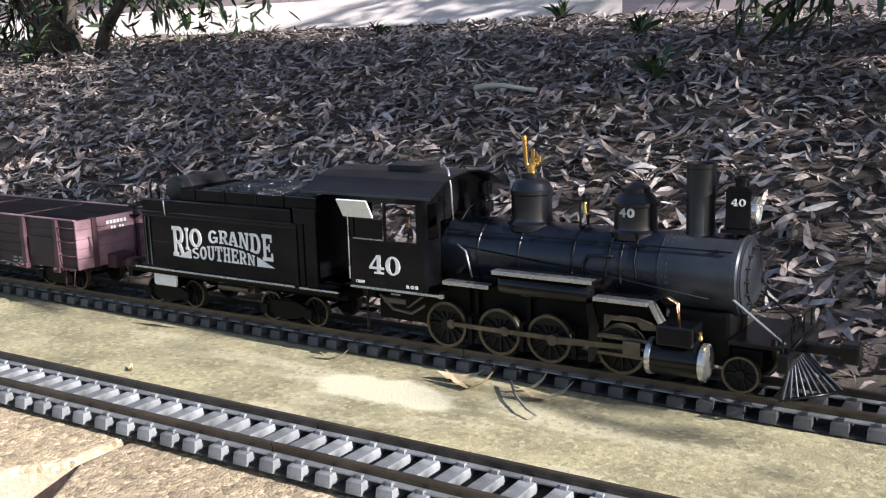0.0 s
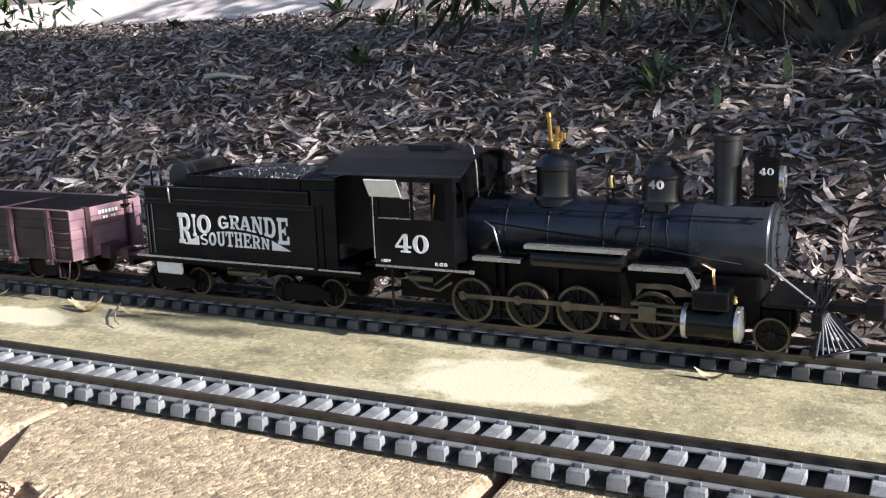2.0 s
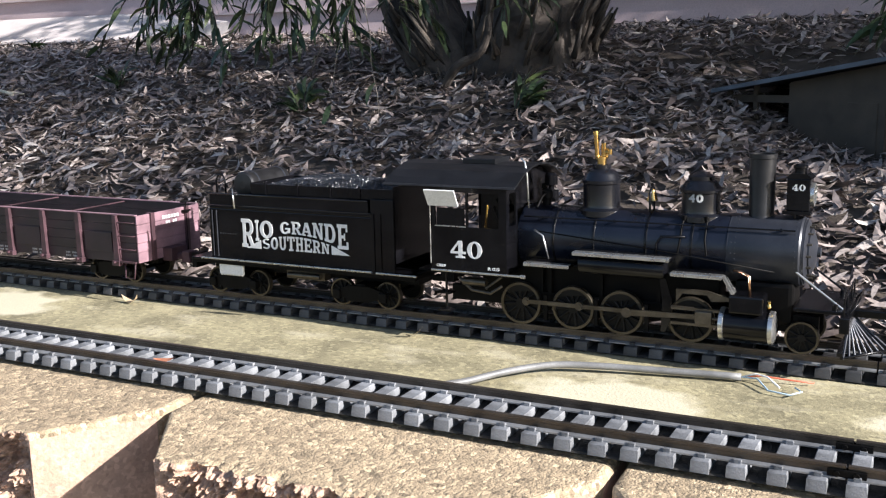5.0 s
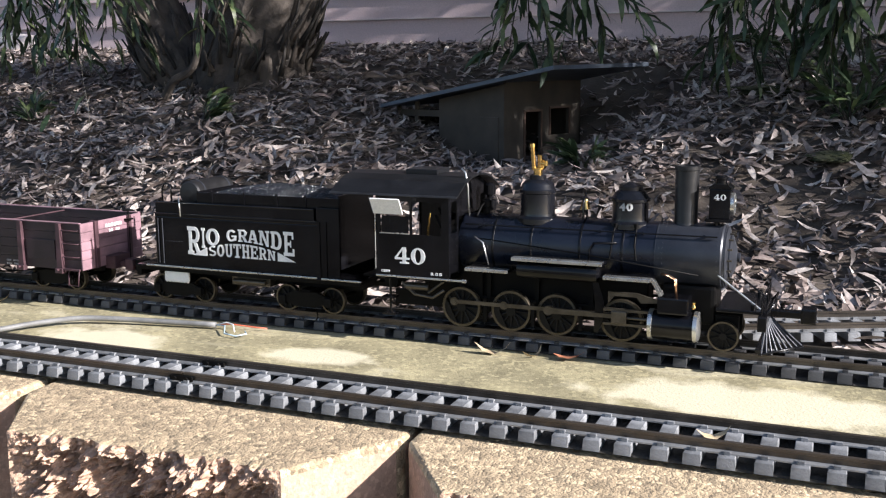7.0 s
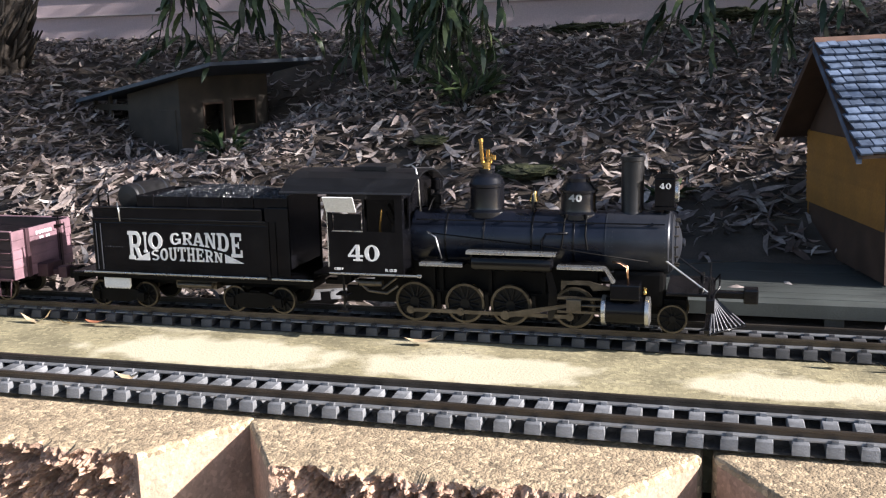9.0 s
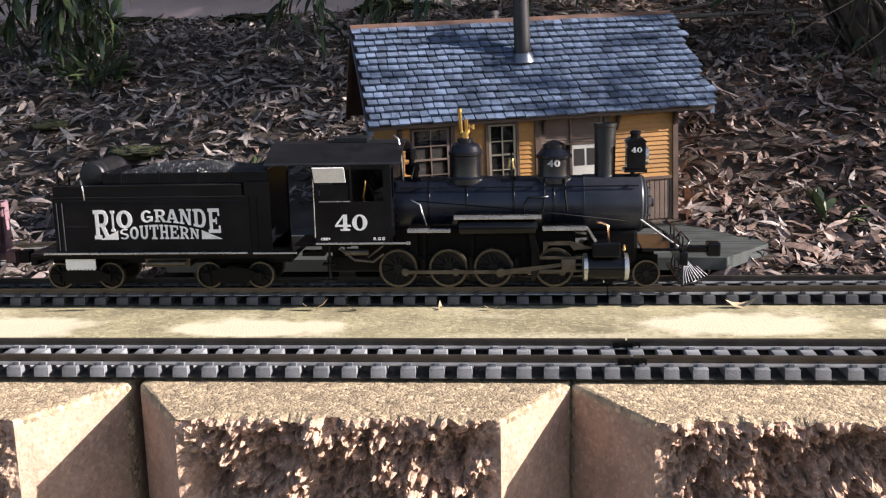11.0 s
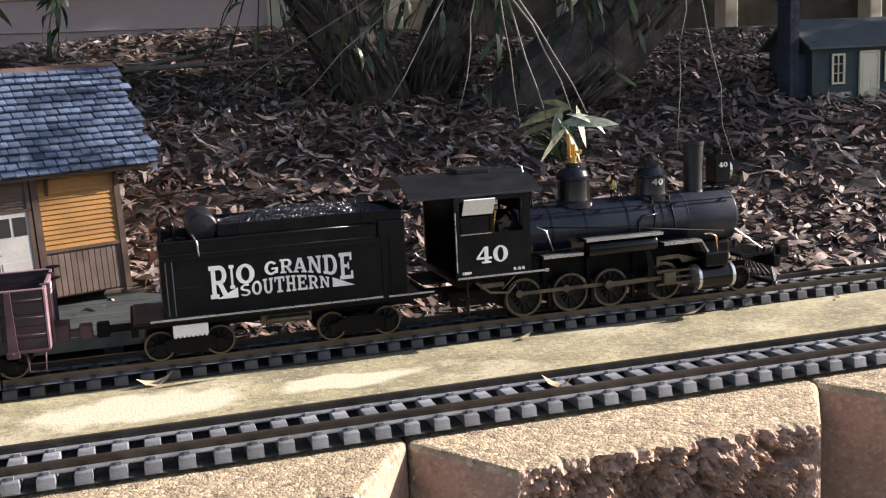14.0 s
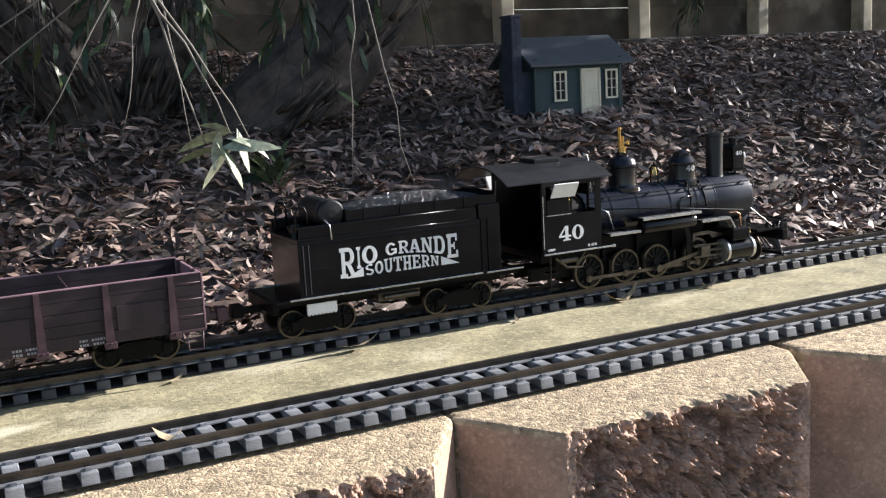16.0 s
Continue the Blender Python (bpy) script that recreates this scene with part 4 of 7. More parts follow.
    tube(bm, [(0.2860, -0.0300, 0.0560), (0.2930, -0.0300, 0.0660), (0.2930, 0.0300, 0.0660), (0.2860, 0.0300, 0.0560)], 0.0009)
    for y in (-0.036, -0.024, 0.024, 0.036):
        lathe(bm, [(0.0022, 0), (0.0022, 0.005)], shift(0.276, y, 0.0612), 8)
    part("pilot_railing", bm, M_BLACK, loco)
    pilot = part("pilot", box(bmesh.new(), 0.2800, 0.2850, -0.0460, 0.0460, 0.0235, 0.0275, 0.0005), M_BLACK, loco, "slatted cowcatcher")
    for k in range(17):
        v = -1 + k / 8
        bm = bmesh.new()
        foot = Vector((0.3190 - 0.034 * abs(v), v * 0.0440, 0.0215))
        rod(bm, (0.2870, v * 0.0300, 0.0490), foot, 0.0012, 6)
        part("pilot_slat", bm, M_SMOKEBOX, pilot)
    bm = bmesh.new()
    tube(bm, [(0.2835, -0.0455, 0.0225), (0.3185, -0.002, 0.0220), (0.3185, 0.002, 0.0220), (0.2835, 0.0455, 0.0225)], 0.0013, 6)
    part("pilot_foot_bar", bm, M_BLACK, pilot)
    bm = bmesh.new()
    box(bm, 0.2870, 0.3180, -0.0045, 0.0045, 0.0490, 0.0560, 0.001)
    box(bm, 0.3160, 0.3300, -0.0085, 0.0085, 0.0450, 0.0600, 0.002)
    part("coupler", bm, M_BLACK, loco)
    for s in (-1, 1):
        bm = bmesh.new()
        for z in (0.030, 0.048):
            box(bm, -0.0930, -0.0790, s * 0.0500 - 0.006, s * 0.0500 + 0.006, z, z + 0.0018)
        rod(bm, (-0.0860, s * 0.0500, 0.030), (-0.0860, s * 0.0500, 0.0700), 0.0014, 6)
        part("cab_step", bm, M_BLACK, loco)
    bm = bmesh.new()
    tube(bm, [(-0.075, -0.045, 0.0640), (-0.060, -0.046, 0.0520), (-0.040, -0.046, 0.0500), (-0.030, -0.040, 0.0570)], 0.0016)
    rod(bm, (-0.0700, -0.044, 0.0600), (-0.0450, -0.044, 0.0600), 0.0040, 10)
    rod(bm, (-0.0460, -0.044, 0.0540), (-0.0280, -0.040, 0.0680), 0.0013, 8)
    part("injector", bm, M_STEEL, loco)
    for x in (0.012, 0.063, 0.112):
        for s in (-1, 1):
            bm = bmesh.new()
            box(bm, x - 0.0018, x + 0.0018, s * 0.030 - 0.002, s * 0.030 + 0.002, 0.025, 0.0500)
            part("brake_hanger", bm, M_DARK, loco)
    # wheels and rods
    drivers = [wheelset(loco, "driving_wheelset", x, DRIVER_R, 12, counter=True) for x in DRIVER_X]
    pilot_set = wheelset(loco, "pilot_wheelset", 0.2490, 0.0147, 10)
    rods = []
    for s in (-1, 1):
        bm = bmesh.new()
        for x in DRIVER_X:
            lathe(bm, [(0.0042, -0.0014), (0.0042, 0.0014)], Matrix.Translation((x, s * 0.0315, 0)) @ SIDE_Y, 14)
            lathe(bm, [(0.0022, -0.0026), (0.0022, 0.0026)], Matrix.Translation((x, s * 0.0310, 0)) @ SIDE_Y, 10)
        box(bm, DRIVER_X[0], DRIVER_X[-1], s * 0.0315 - 0.0009, s * 0.0315 + 0.0009, -0.0020, 0.0020)
        rods.append(("side", part("side_rod", bm, M_STEEL, loco, "oily grey steel coupling rod")))
        bm = bmesh.new()
        length = ROD_LENGTH
        lathe(bm, [(0.0048, -0.0016), (0.0048, 0.0016)], Matrix.Translation((0, s * 0.0365, 0)) @ SIDE_Y, 14)
        prism(bm, [(0.0, -0.0030), (length, -0.0018), (length, 0.0018), (0.0, 0.0030)], s * 0.0365 - 0.0010, s * 0.0365 + 0.0010)
        rods.append(("main", part("main_rod", bm, M_STEEL, loco, "oily grey steel main rod")))
        bm = bmesh.new()
        box(bm, -0.0075, 0.0075, s * 0.0385 - 0.0040, s * 0.0385 + 0.0040, -0.0058, 0.0062, 0.0008)
        rod(bm, (0.007, s * 0.0395, 0), (0.034, s * 0.0395, 0), 0.0015, 8)
        rods.append(("cross", part("crosshead", bm, M_STEEL, loco)))
    return loco, drivers, pilot_set, rods


DRIVER_X = (-0.0158, 0.0385, 0.0868, 0.1520)
ROD_LENGTH = 0.072
locomotive, drivers, pilot_set, rods = make_locomotive()


# ---------------------------------------------------------------- tender
def truck(parent, x, side_label, wheel_r=0.0150, gap=0.0285, half_y=0.036):
    """A four-wheel truck; gives back its wheelsets."""
    bm = bmesh.new()
    for s in (-1, 1):
        prism(bm, [(x - gap - 0.006, 0.0290), (x - gap + 0.006, 0.0290), (x - 0.012, 0.0250), (x + 0.012, 0.0250), (x + gap - 0.006, 0.0290), (x + gap + 0.006, 0.0290), (x + gap + 0.006, 0.0350), (x + 0.013, 0.0420), (x - 0.013, 0.0420), (x - gap - 0.006, 0.0350)], s * half_y - 0.0018, s * half_y + 0.0018)
        for d in (-gap, gap):
            box(bm, x + d - 0.0045, x + d + 0.0045, s * (half_y + 0.002) - 0.0022, s * (half_y + 0.002) + 0.0022, 0.0270, 0.0370, 0.0008)
        for k in range(4):
            rod(bm, (x - 0.0075 + 0.005 * k, s * half_y, 0.0260), (x - 0.0075 + 0.005 * k, s * half_y, 0.0400), 0.0019, 6)
    box(bm, x - 0.006, x + 0.006, -half_y, half_y, 0.0370, 0.0440)
    part("truck_frame", bm, M_DARK, parent)
    return [wheelset(parent, "wheelset", x + d, wheel_r, 9) for d in (-gap, gap)]


def make_tender():
    ox = -0.270
    tender = thing("tender", "black tender lettered in white with a heaped coal load", "tender", pose(ox, 0, 0))
    def X(x):
        return x - ox
    bm = bmesh.new()
    box(bm, X(-0.4130), X(-0.1250), -0.0440, 0.0440, 0.0540, 0.0605, 0.0008)
    box(bm, X(-0.4050), X(-0.1350), -0.0180, 0.0180, 0.0440, 0.0545)
    box(bm, X(-0.4180), X(-0.4110), -0.0440, 0.0440, 0.0470, 0.0605, 0.001)
    part("frame", bm, M_DARK, tender)
    bm = bmesh.new()
    for s in (-1, 1):
        box(bm, X(-0.4000), X(-0.1745), s * 0.0478 - 0.0010, s * 0.0478 + 0.0010, 0.0600, 0.0618, 0.0004)
        box(bm, X(-0.1690), X(-0.1210), s * 0.0478 - 0.0010, s * 0.0478 + 0.0010, 0.0596, 0.0613, 0.0004)
    part("sill_strip", bm, M_SILVER, tender, "silver sill strip")
    bm = bmesh.new()
    box(bm, X(-0.4150), X(-0.1250), -0.0478, 0.0478, 0.0585, 0.0606, 0.0004)
    part("deck", bm, M_BLACK, tender)
    bm = bmesh.new()
    box(bm, X(-0.3870), X(-0.1740), -0.0452, 0.0452, 0.0606, 0.1180, 0.0010)
    box(bm, X(-0.3870), X(-0.1600), -0.0452, 0.0452, 0.1180, 0.1215, 0.0008)
    body = part("tank", bm, M_BLACK, tender)
    for s in (-1, 1):
        bm = bmesh.new()
        box(bm, X(-0.3850), X(-0.1780), s * 0.0448 - 0.0008, s * 0.0448 + 0.0008, 0.1210, 0.1345, 0.0004)
        tube(bm, [(X(-0.3870), s * 0.0452, 0.1345), (X(-0.1780), s * 0.0452, 0.1345)], 0.0012, 6)
        tube(bm, [(X(-0.3870), s * 0.0456, 0.1220), (X(-0.1740), s * 0.0456, 0.1220)], 0.0009, 6)
        part("flared_side", bm, M_BLACK, body)
        bm = bmesh.new()
        box(bm, X(-0.1750), X(-0.1480), s * 0.0445 - 0.0008, s * 0.0445 + 0.0008, 0.0606, 0.1370, 0.0006)
        for x in (-0.1720, -0.1640):
            box(bm, X(x) - 0.0011, X(x) + 0.0011, s * 0.0456 - 0.0010, s * 0.0456 + 0.0010, 0.0606, 0.1220)
        part("tank_leg", bm, M_BLACK, body)
        bm = bmesh.new()
        for x in (-0.382, -0.376):
            rod(bm, (X(x), s * 0.0462, 0.064), (X(x), s * 0.0462, 0.116), 0.0007, 6)
        rivet_rows = [(-0.3720 + 0.0035 * k, 0.0900) for k in range(7)]
        for x, z in rivet_rows:
            bmesh.ops.create_icosphere(bm, subdivisions=1, radius=0.0005, matrix=shift(X(x), s * 0.0453, z))
        part("grab_iron", bm, M_SMOKEBOX, body)
    # coal space: boards, top rails, load
    bm = bmesh.new()
    for s in (-1, 1):
        box(bm, X(-0.3300), X(-0.1500), s * 0.0400 - 0.0010, s * 0.0400 + 0.0010, 0.1215, 0.1470, 0.0004)
        for x in (-0.310, -0.268, -0.226, -0.190):
            box(bm, X(x) - 0.0010, X(x) + 0.0010, s * 0.0413 - 0.0008, s * 0.0413 + 0.0008, 0.1215, 0.1490)
    box(bm, X(-0.3310), X(-0.3290), -0.0400, 0.0400, 0.1215, 0.1480)
    box(bm, X(-0.1510), X(-0.1490), -0.0400, 0.0400, 0.0700, 0.1500)
    part("coal_bunker", bm, M_BLACK, tender)
    rng = random.Random(5)

    def heap(x, y):
        u, v = (x + 0.238) / 0.088, y / 0.039
        return 0.1420 + 0.0125 * max(0, 1 - u * u) * max(0, 1 - 0.85 * v * v) + 0.0014 * noise.noise((x * 70, y * 70, 0))
    under = bmesh.new()
    xs, ys = [-0.3280 + 0.1770 * k / 30 for k in range(31)], [-0.0388 + 0.0776 * k / 12 for k in range(13)]
    grid = [[under.verts.new((X(x), y, heap(x, y) - 0.0012)) for x in xs] for y in ys]
    for r0, r1 in zip(grid, grid[1:]):
        for i in range(30):
            under.faces.new((r0[i], r0[i + 1], r1[i + 1], r1[i]))
    rows = []
    for k in range(7000):
        x, y = rng.uniform(-0.3260, -0.1525), rng.uniform(-0.0385, 0.0385)
        rows.append((X(x), y, heap(x, y), rng.uniform(0.0007, 0.0016)))
    grains("coal", rows, M_COAL, tender, "glinting black coal load", under)
    # air tank across the rear, filler, handrail hoop
    bm = bmesh.new()
    lathe(bm, [(0.004, -0.001), (0.0125, 0), (0.0142, 0.002), (0.0142, 0.068), (0.0125, 0.070), (0.004, 0.071)], shift(X(-0.3440), 0.0335, 0.1445) @ SIDE_Y, 24)
    air = part("air_reservoir", bm, M_STACK, tender)
    for y in (-0.02, 0.02):
        part("reservoir_saddle", box(bmesh.new(), X(-0.3500), X(-0.3380), y - 0.002, y + 0.002, 0.1215, 0.1340), M_BLACK, air)
    for y in (-0.024, 0.024):
        bm = bmesh.new()
        lathe(bm, [(0.0143, -0.0012), (0.0147, -0.001), (0.0147, 0.001), (0.0143, 0.0012)], shift(X(-0.3440), y, 0.1445) @ SIDE_Y, 24, closed=False)
        part("reservoir_band", bm, M_SMOKEBOX, air)
    bm = bmesh.new()
    lathe(bm, [(0.0100, 0), (0.0100, 0.006), (0.0110, 0.0062), (0.0110, 0.0080), (0.004, 0.0095)], shift(X(-0.3680), 0.010, 0.1215), 18)
    part("water_hatch", bm, M_BLACK, tender)
    for y in (-0.034, 0.034):
        bm = bmesh.new()
        tube(bm, [(X(-0.3830), y, 0.1215), (X(-0.3835), y, 0.1480), (X(-0.3800), y, 0.1540), (X(-0.3740), y, 0.1540), (X(-0.3710), y, 0.1480), (X(-0.3705), y, 0.1215)], 0.0011)
        part("rear_hoop", bm, M_BLACK, tender)
    bm = bmesh.new()
    tube(bm, [(X(-0.3500), -0.0463, 0.1190), (X(-0.3510), -0.0466, 0.1330), (X(-0.3550), -0.0420, 0.1400)], 0.0008)
    part("corner_rail", bm, M_SILVER, tender)
    bm = bmesh.new()
    box(bm, X(-0.4450), X(-0.4170), -0.0045, 0.0045, 0.0450, 0.0520, 0.001)
    box(bm, X(-0.4500), X(-0.4380), -0.0075, 0.0075, 0.0420, 0.0560, 0.0015)
    part("coupler", bm, M_DARK, tender)
    bm = bmesh.new()
    box(bm, X(-0.1250), X(-0.1000), -0.006, 0.006, 0.0480, 0.0530)
    box(bm, X(-0.1280), X(-0.1000), -0.030, 0.030, 0.0640, 0.0658)
    part("drawbar", bm, M_DARK, tender)
    bm = bmesh.new()
    box(bm, X(-0.3800), X(-0.3470), -0.0415, -0.0385, 0.0425, 0.0535, 0.0004)
    for k in range(8):
        bmesh.ops.create_icosphere(bm, subdivisions=1, radius=0.0021, matrix=shift(X(-0.3780 + 0.0041 * k), -0.0400, 0.0425))
    part("white_wrap", bm, M_WHITE, tender, "strip of white tape wrapped under the frame")
    bm = bmesh.new()
    box(bm, X(-0.2950), X(-0.2450), -0.0300, 0.0300, 0.0420, 0.0540)
    rod(bm, (X(-0.2900), -0.034, 0.0470), (X(-0.2480), -0.034, 0.0470), 0.0030, 10)
    part("brake_cylinder", bm, M_STEEL, tender)
    # lettering, arched
    k = 0.000351
    def at(cx, cy):
        return X(-0.3414 + (cx - 283) * k), 0.1082 - (cy - 240) * 0.000349
    def arch(cx):
        return 288 + 26 * ((cx - 481) / 160) ** 2
    def arched(a, b, top, foot=None):
        def fit(u, w):
            cx = a + (b - a) * u
            low = foot if foot is not None else arch(cx) - 9
            return at(cx, low + (top - low) * w)
        return fit
    def lower(a, b):
        def fit(u, w):
            cx = a + (b - a) * u
            return at(cx, 332 + (arch(cx) - 1 - 332) * w)
        return fit
    word1 = [arched(280, 330, 240, 331), arched(334, 347, 242, 308), arched(352, 402, 242, 298)]
    word2 = [arched(430, 467, 242), arched(473, 508, 240), arched(509, 547, 240), arched(550, 588, 239), arched(593, 632, 239), arched(639, 677, 238, 314)]
    word3 = [lower(360 + 31.5 * i, 387.5 + 31.5 * i) for i in range(8)]
    part("lettering_upper", slab_letters("RIO" + "GRANDE", word1 + word2, -0.0453), M_WHITE, body, "white painted road name")
    part("lettering_lower", slab_letters("SOUTHERN", word3, -0.0453), M_WHITE, body, "white painted road name")
    for corners in ([at(298, 333), at(354, 333), at(354, 305)], [at(617, 305), at(617, 333), at(681, 333)]):
        bm = bmesh.new()
        prism(bm, corners, -0.0457, -0.0450)
        part("lettering_wedge", bm, M_WHITE, body)
    wheels = truck(tender, X(-0.3645), "") + truck(tender, X(-0.1960), "")
    return tender, ox, wheels


tender, TENDER_X, tender_wheels = make_tender()


# ---------------------------------------------------------------- gondola car
def make_gondola():
    ox, x0, x1 = -0.730, -0.970, -0.4900
    car = thing("gondola_car", "oxide-red wooden gondola car with a pale grit load", "railway car", pose(ox, 0, 0))
    def X(x):
        return x - ox
    bm = bmesh.new()
    box(bm, X(x0), X(x1), -0.0500, 0.0500, 0.0500, 0.0580, 0.0005)
    for y in (-0.018, 0.018):
        box(bm, X(x0), X(x1), y - 0.004, y + 0.004, 0.0420, 0.0500)
    part("floor_frame", bm, M_DARK, car)
    for s in (-1, 1):
        for k, (za, zb) in enumerate(((0.0480, 0.0602), (0.0606, 0.0712), (0.0716, 0.0822), (0.0826, 0.0930), (0.0934, 0.1040))):
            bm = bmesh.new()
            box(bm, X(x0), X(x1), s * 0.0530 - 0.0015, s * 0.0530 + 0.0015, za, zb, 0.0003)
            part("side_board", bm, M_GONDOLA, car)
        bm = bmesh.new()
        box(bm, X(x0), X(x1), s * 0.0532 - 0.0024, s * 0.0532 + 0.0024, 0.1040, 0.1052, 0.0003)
        part("top_rail", bm, M_GONDOLA_SUNLIT, car, "top rail in the paler sunlit red")
        for x in [x1 - 0.0300 - 0.0600 * k for k in range(8)]:
            bm = bmesh.new()
            prism(bm, [(X(x) - 0.0042, 0.0480), (X(x) + 0.0042, 0.0480), (X(x) + 0.0026, 0.1040), (X(x) - 0.0026, 0.1040)], min(s * 0.0545, s * 0.0590), max(s * 0.0545, s * 0.0590))
            box(bm, X(x) - 0.0056, X(x) + 0.0056, min(s * 0.0545, s * 0.0610), max(s * 0.0545, s * 0.0610), 0.0440, 0.0500, 0.0006)
            lathe(bm, [(0.0015, 0), (0.0015, 0.004)], shift(X(x), s * 0.0605, 0.0485) @ (SIDE_Y if s < 0 else SIDE_Y.inverted()), 8)
            part("side_stake", bm, M_GONDOLA_TRIM, car, "lighter red stake")
        bm = bmesh.new()
        for z in (0.0640, 0.0800, 0.0960):
            tube(bm, [(X(x1 - 0.0250), s * 0.0545, z), (X(x1 - 0.0250), s * 0.0575, z), (X(x1 - 0.0020), s * 0.0575, z), (X(x1 - 0.0020), s * 0.0545, z)], 0.0006, 6)
        tube(bm, [(X(x1 - 0.0190), s * 0.0560, 0.0480), (X(x1 - 0.0180), s * 0.0580, 0.0300), (X(x1 - 0.0040), s * 0.0580, 0.0300), (X(x1 - 0.0030), s * 0.0560, 0.0480)], 0.0009, 6)
        box(bm, X(x1 - 0.0250), X(x1), s * 0.0580 - 0.0015, s * 0.0580 + 0.0015, 0.0480, 0.0500)
        part("ladder", bm, M_GONDOLA_TRIM, car)
        if s < 0:
            for xa in (x1 - 0.082, x1 - 0.202):
                bm = bmesh.new()
                box(bm, X(xa), X(xa + 0.044), -0.0562, -0.0545, 0.0590, 0.0830, 0.0005)
                part("drop_door", bm, M_GONDOLA, car)
            rng = random.Random(3)
            for base in (x1 - 0.117, x1 - 0.175, x1 - 0.235):
                bm = bmesh.new()
                for row in range(2):
                    x = base
                    for k in range(9):
                        w = rng.uniform(0.0012, 0.0026)
                        if k != 3:
                            box(bm, X(x), X(x + w), -0.0549, -0.0544, 0.0530 - 0.0040 * row, 0.0552 - 0.0040 * row)
                        x += w + 0.0009
                part("marking_bars", bm, M_WORN_WHITE, car, "tiny worn white markings")
    for xe in (x0, x1):
        for k, (za, zb) in enumerate(((0.0480, 0.0602), (0.0606, 0.0712), (0.0716, 0.0822), (0.0826, 0.0930), (0.0934, 0.1040))):
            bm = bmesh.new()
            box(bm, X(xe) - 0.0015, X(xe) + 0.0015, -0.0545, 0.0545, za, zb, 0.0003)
            part("end_board", bm, M_GONDOLA_SUNLIT, car)
        for y in (-0.030, 0.030):
            bm = bmesh.new()
            box(bm, X(xe) - 0.0045, X(xe) + 0.0045, y - 0.003, y + 0.003, 0.0480, 0.1050, 0.0005)
            part("end_stake", bm, M_GONDOLA_TRIM, car)
    bm = bmesh.new()
    for k in range(6):
        box(bm, X(x1) + 0.0016, X(x1) + 0.0022, -0.012 + 0.005 * k, -0.0085 + 0.005 * k, 0.0945, 0.0985)
        if k % 3:
            box(bm, X(x1) + 0.0016, X(x1) + 0.0022, -0.010 + 0.004 * k, -0.0075 + 0.004 * k, 0.0885, 0.0915)
    part("end_marking_bars", bm, M_WHITE, car)
    for x in [x1 - 0.120 - 0.120 * k for k in range(3)]:
        bm = bmesh.new()
        rod(bm, (X(x), -0.0515, 0.1020), (X(x), 0.0515, 0.1020), 0.0010, 6)
        part("cross_tie_rod", bm, M_GONDOLA_TRIM, car)
    rng = random.Random(6)
    rows = []
    for k in range(6000):
        x, y = rng.uniform(x0 + 0.01, x1 - 0.030), rng.uniform(-0.0505, 0.0500) if k % 2 else rng.uniform(-0.0505, -0.015)
        z = 0.0630 + 0.0395 * smooth_step(x1 - 0.035, x1 - 0.10, x) * smooth_step(-0.012, -0.047, y) + 0.002 * noise.noise((x * 50, y * 50, 2))
        rows.append((X(x), y, z, rng.uniform(0.0010, 0.0020)))
    under = bmesh.new()
    box(under, X(x0 + 0.003), X(x1 - 0.003), -0.0510, 0.0510, 0.0580, 0.0630)
    grains("grit_load", rows, M_BALLAST, car, "heaped pale grit", under)
    bm = bmesh.new()
    box(bm, X(x1), X(x1 + 0.0280), -0.0045, 0.0045, 0.0450, 0.0520, 0.001)
    box(bm, X(x1), X(x1 + 0.0150), -0.0140, 0.0140, 0.0440, 0.0600, 0.0012)
    box(bm, X(x1 + 0.024), X(x1 + 0.0360), -0.0075, 0.0075, 0.0420, 0.0560, 0.0015)
    part("coupler", bm, M_GONDOLA_TRIM, car)
    bm = bmesh.new()
    for y in (-0.033, 0.033):
        tube(bm, [(X(x1 - 0.03), y, 0.0480), (X(x1 - 0.14), y, 0.0340), (X(x1 - 0.34), y, 0.0340), (X(x0 + 0.03), y, 0.0480)], 0.0011, 6)
    part("truss_rod", bm, M_DARK, car)
    bm = bmesh.new()
    lathe(bm, [(0.006, 0), (0.006, 0.0015)], shift(X(x1 + 0.004), 0.028, 0.0990), 14)
    rod(bm, (X(x1 + 0.004), 0.028, 0.0500), (X(x1 + 0.004), 0.028, 0.1110), 0.0009, 6)
    lathe(bm, [(0.0068, 0), (0.0068, 0.0012)], shift(X(x1 + 0.004), 0.028, 0.1100), 14)
    part("brake_wheel", bm, M_DARK, car)
    wheels = truck(car, X(x1 - 0.062), "", 0.0150, 0.0270) + truck(car, X(x0 + 0.062), "", 0.0150, 0.0270)
    return car, ox, wheels


gondola, GONDOLA_X, gondola_wheels = make_gondola()

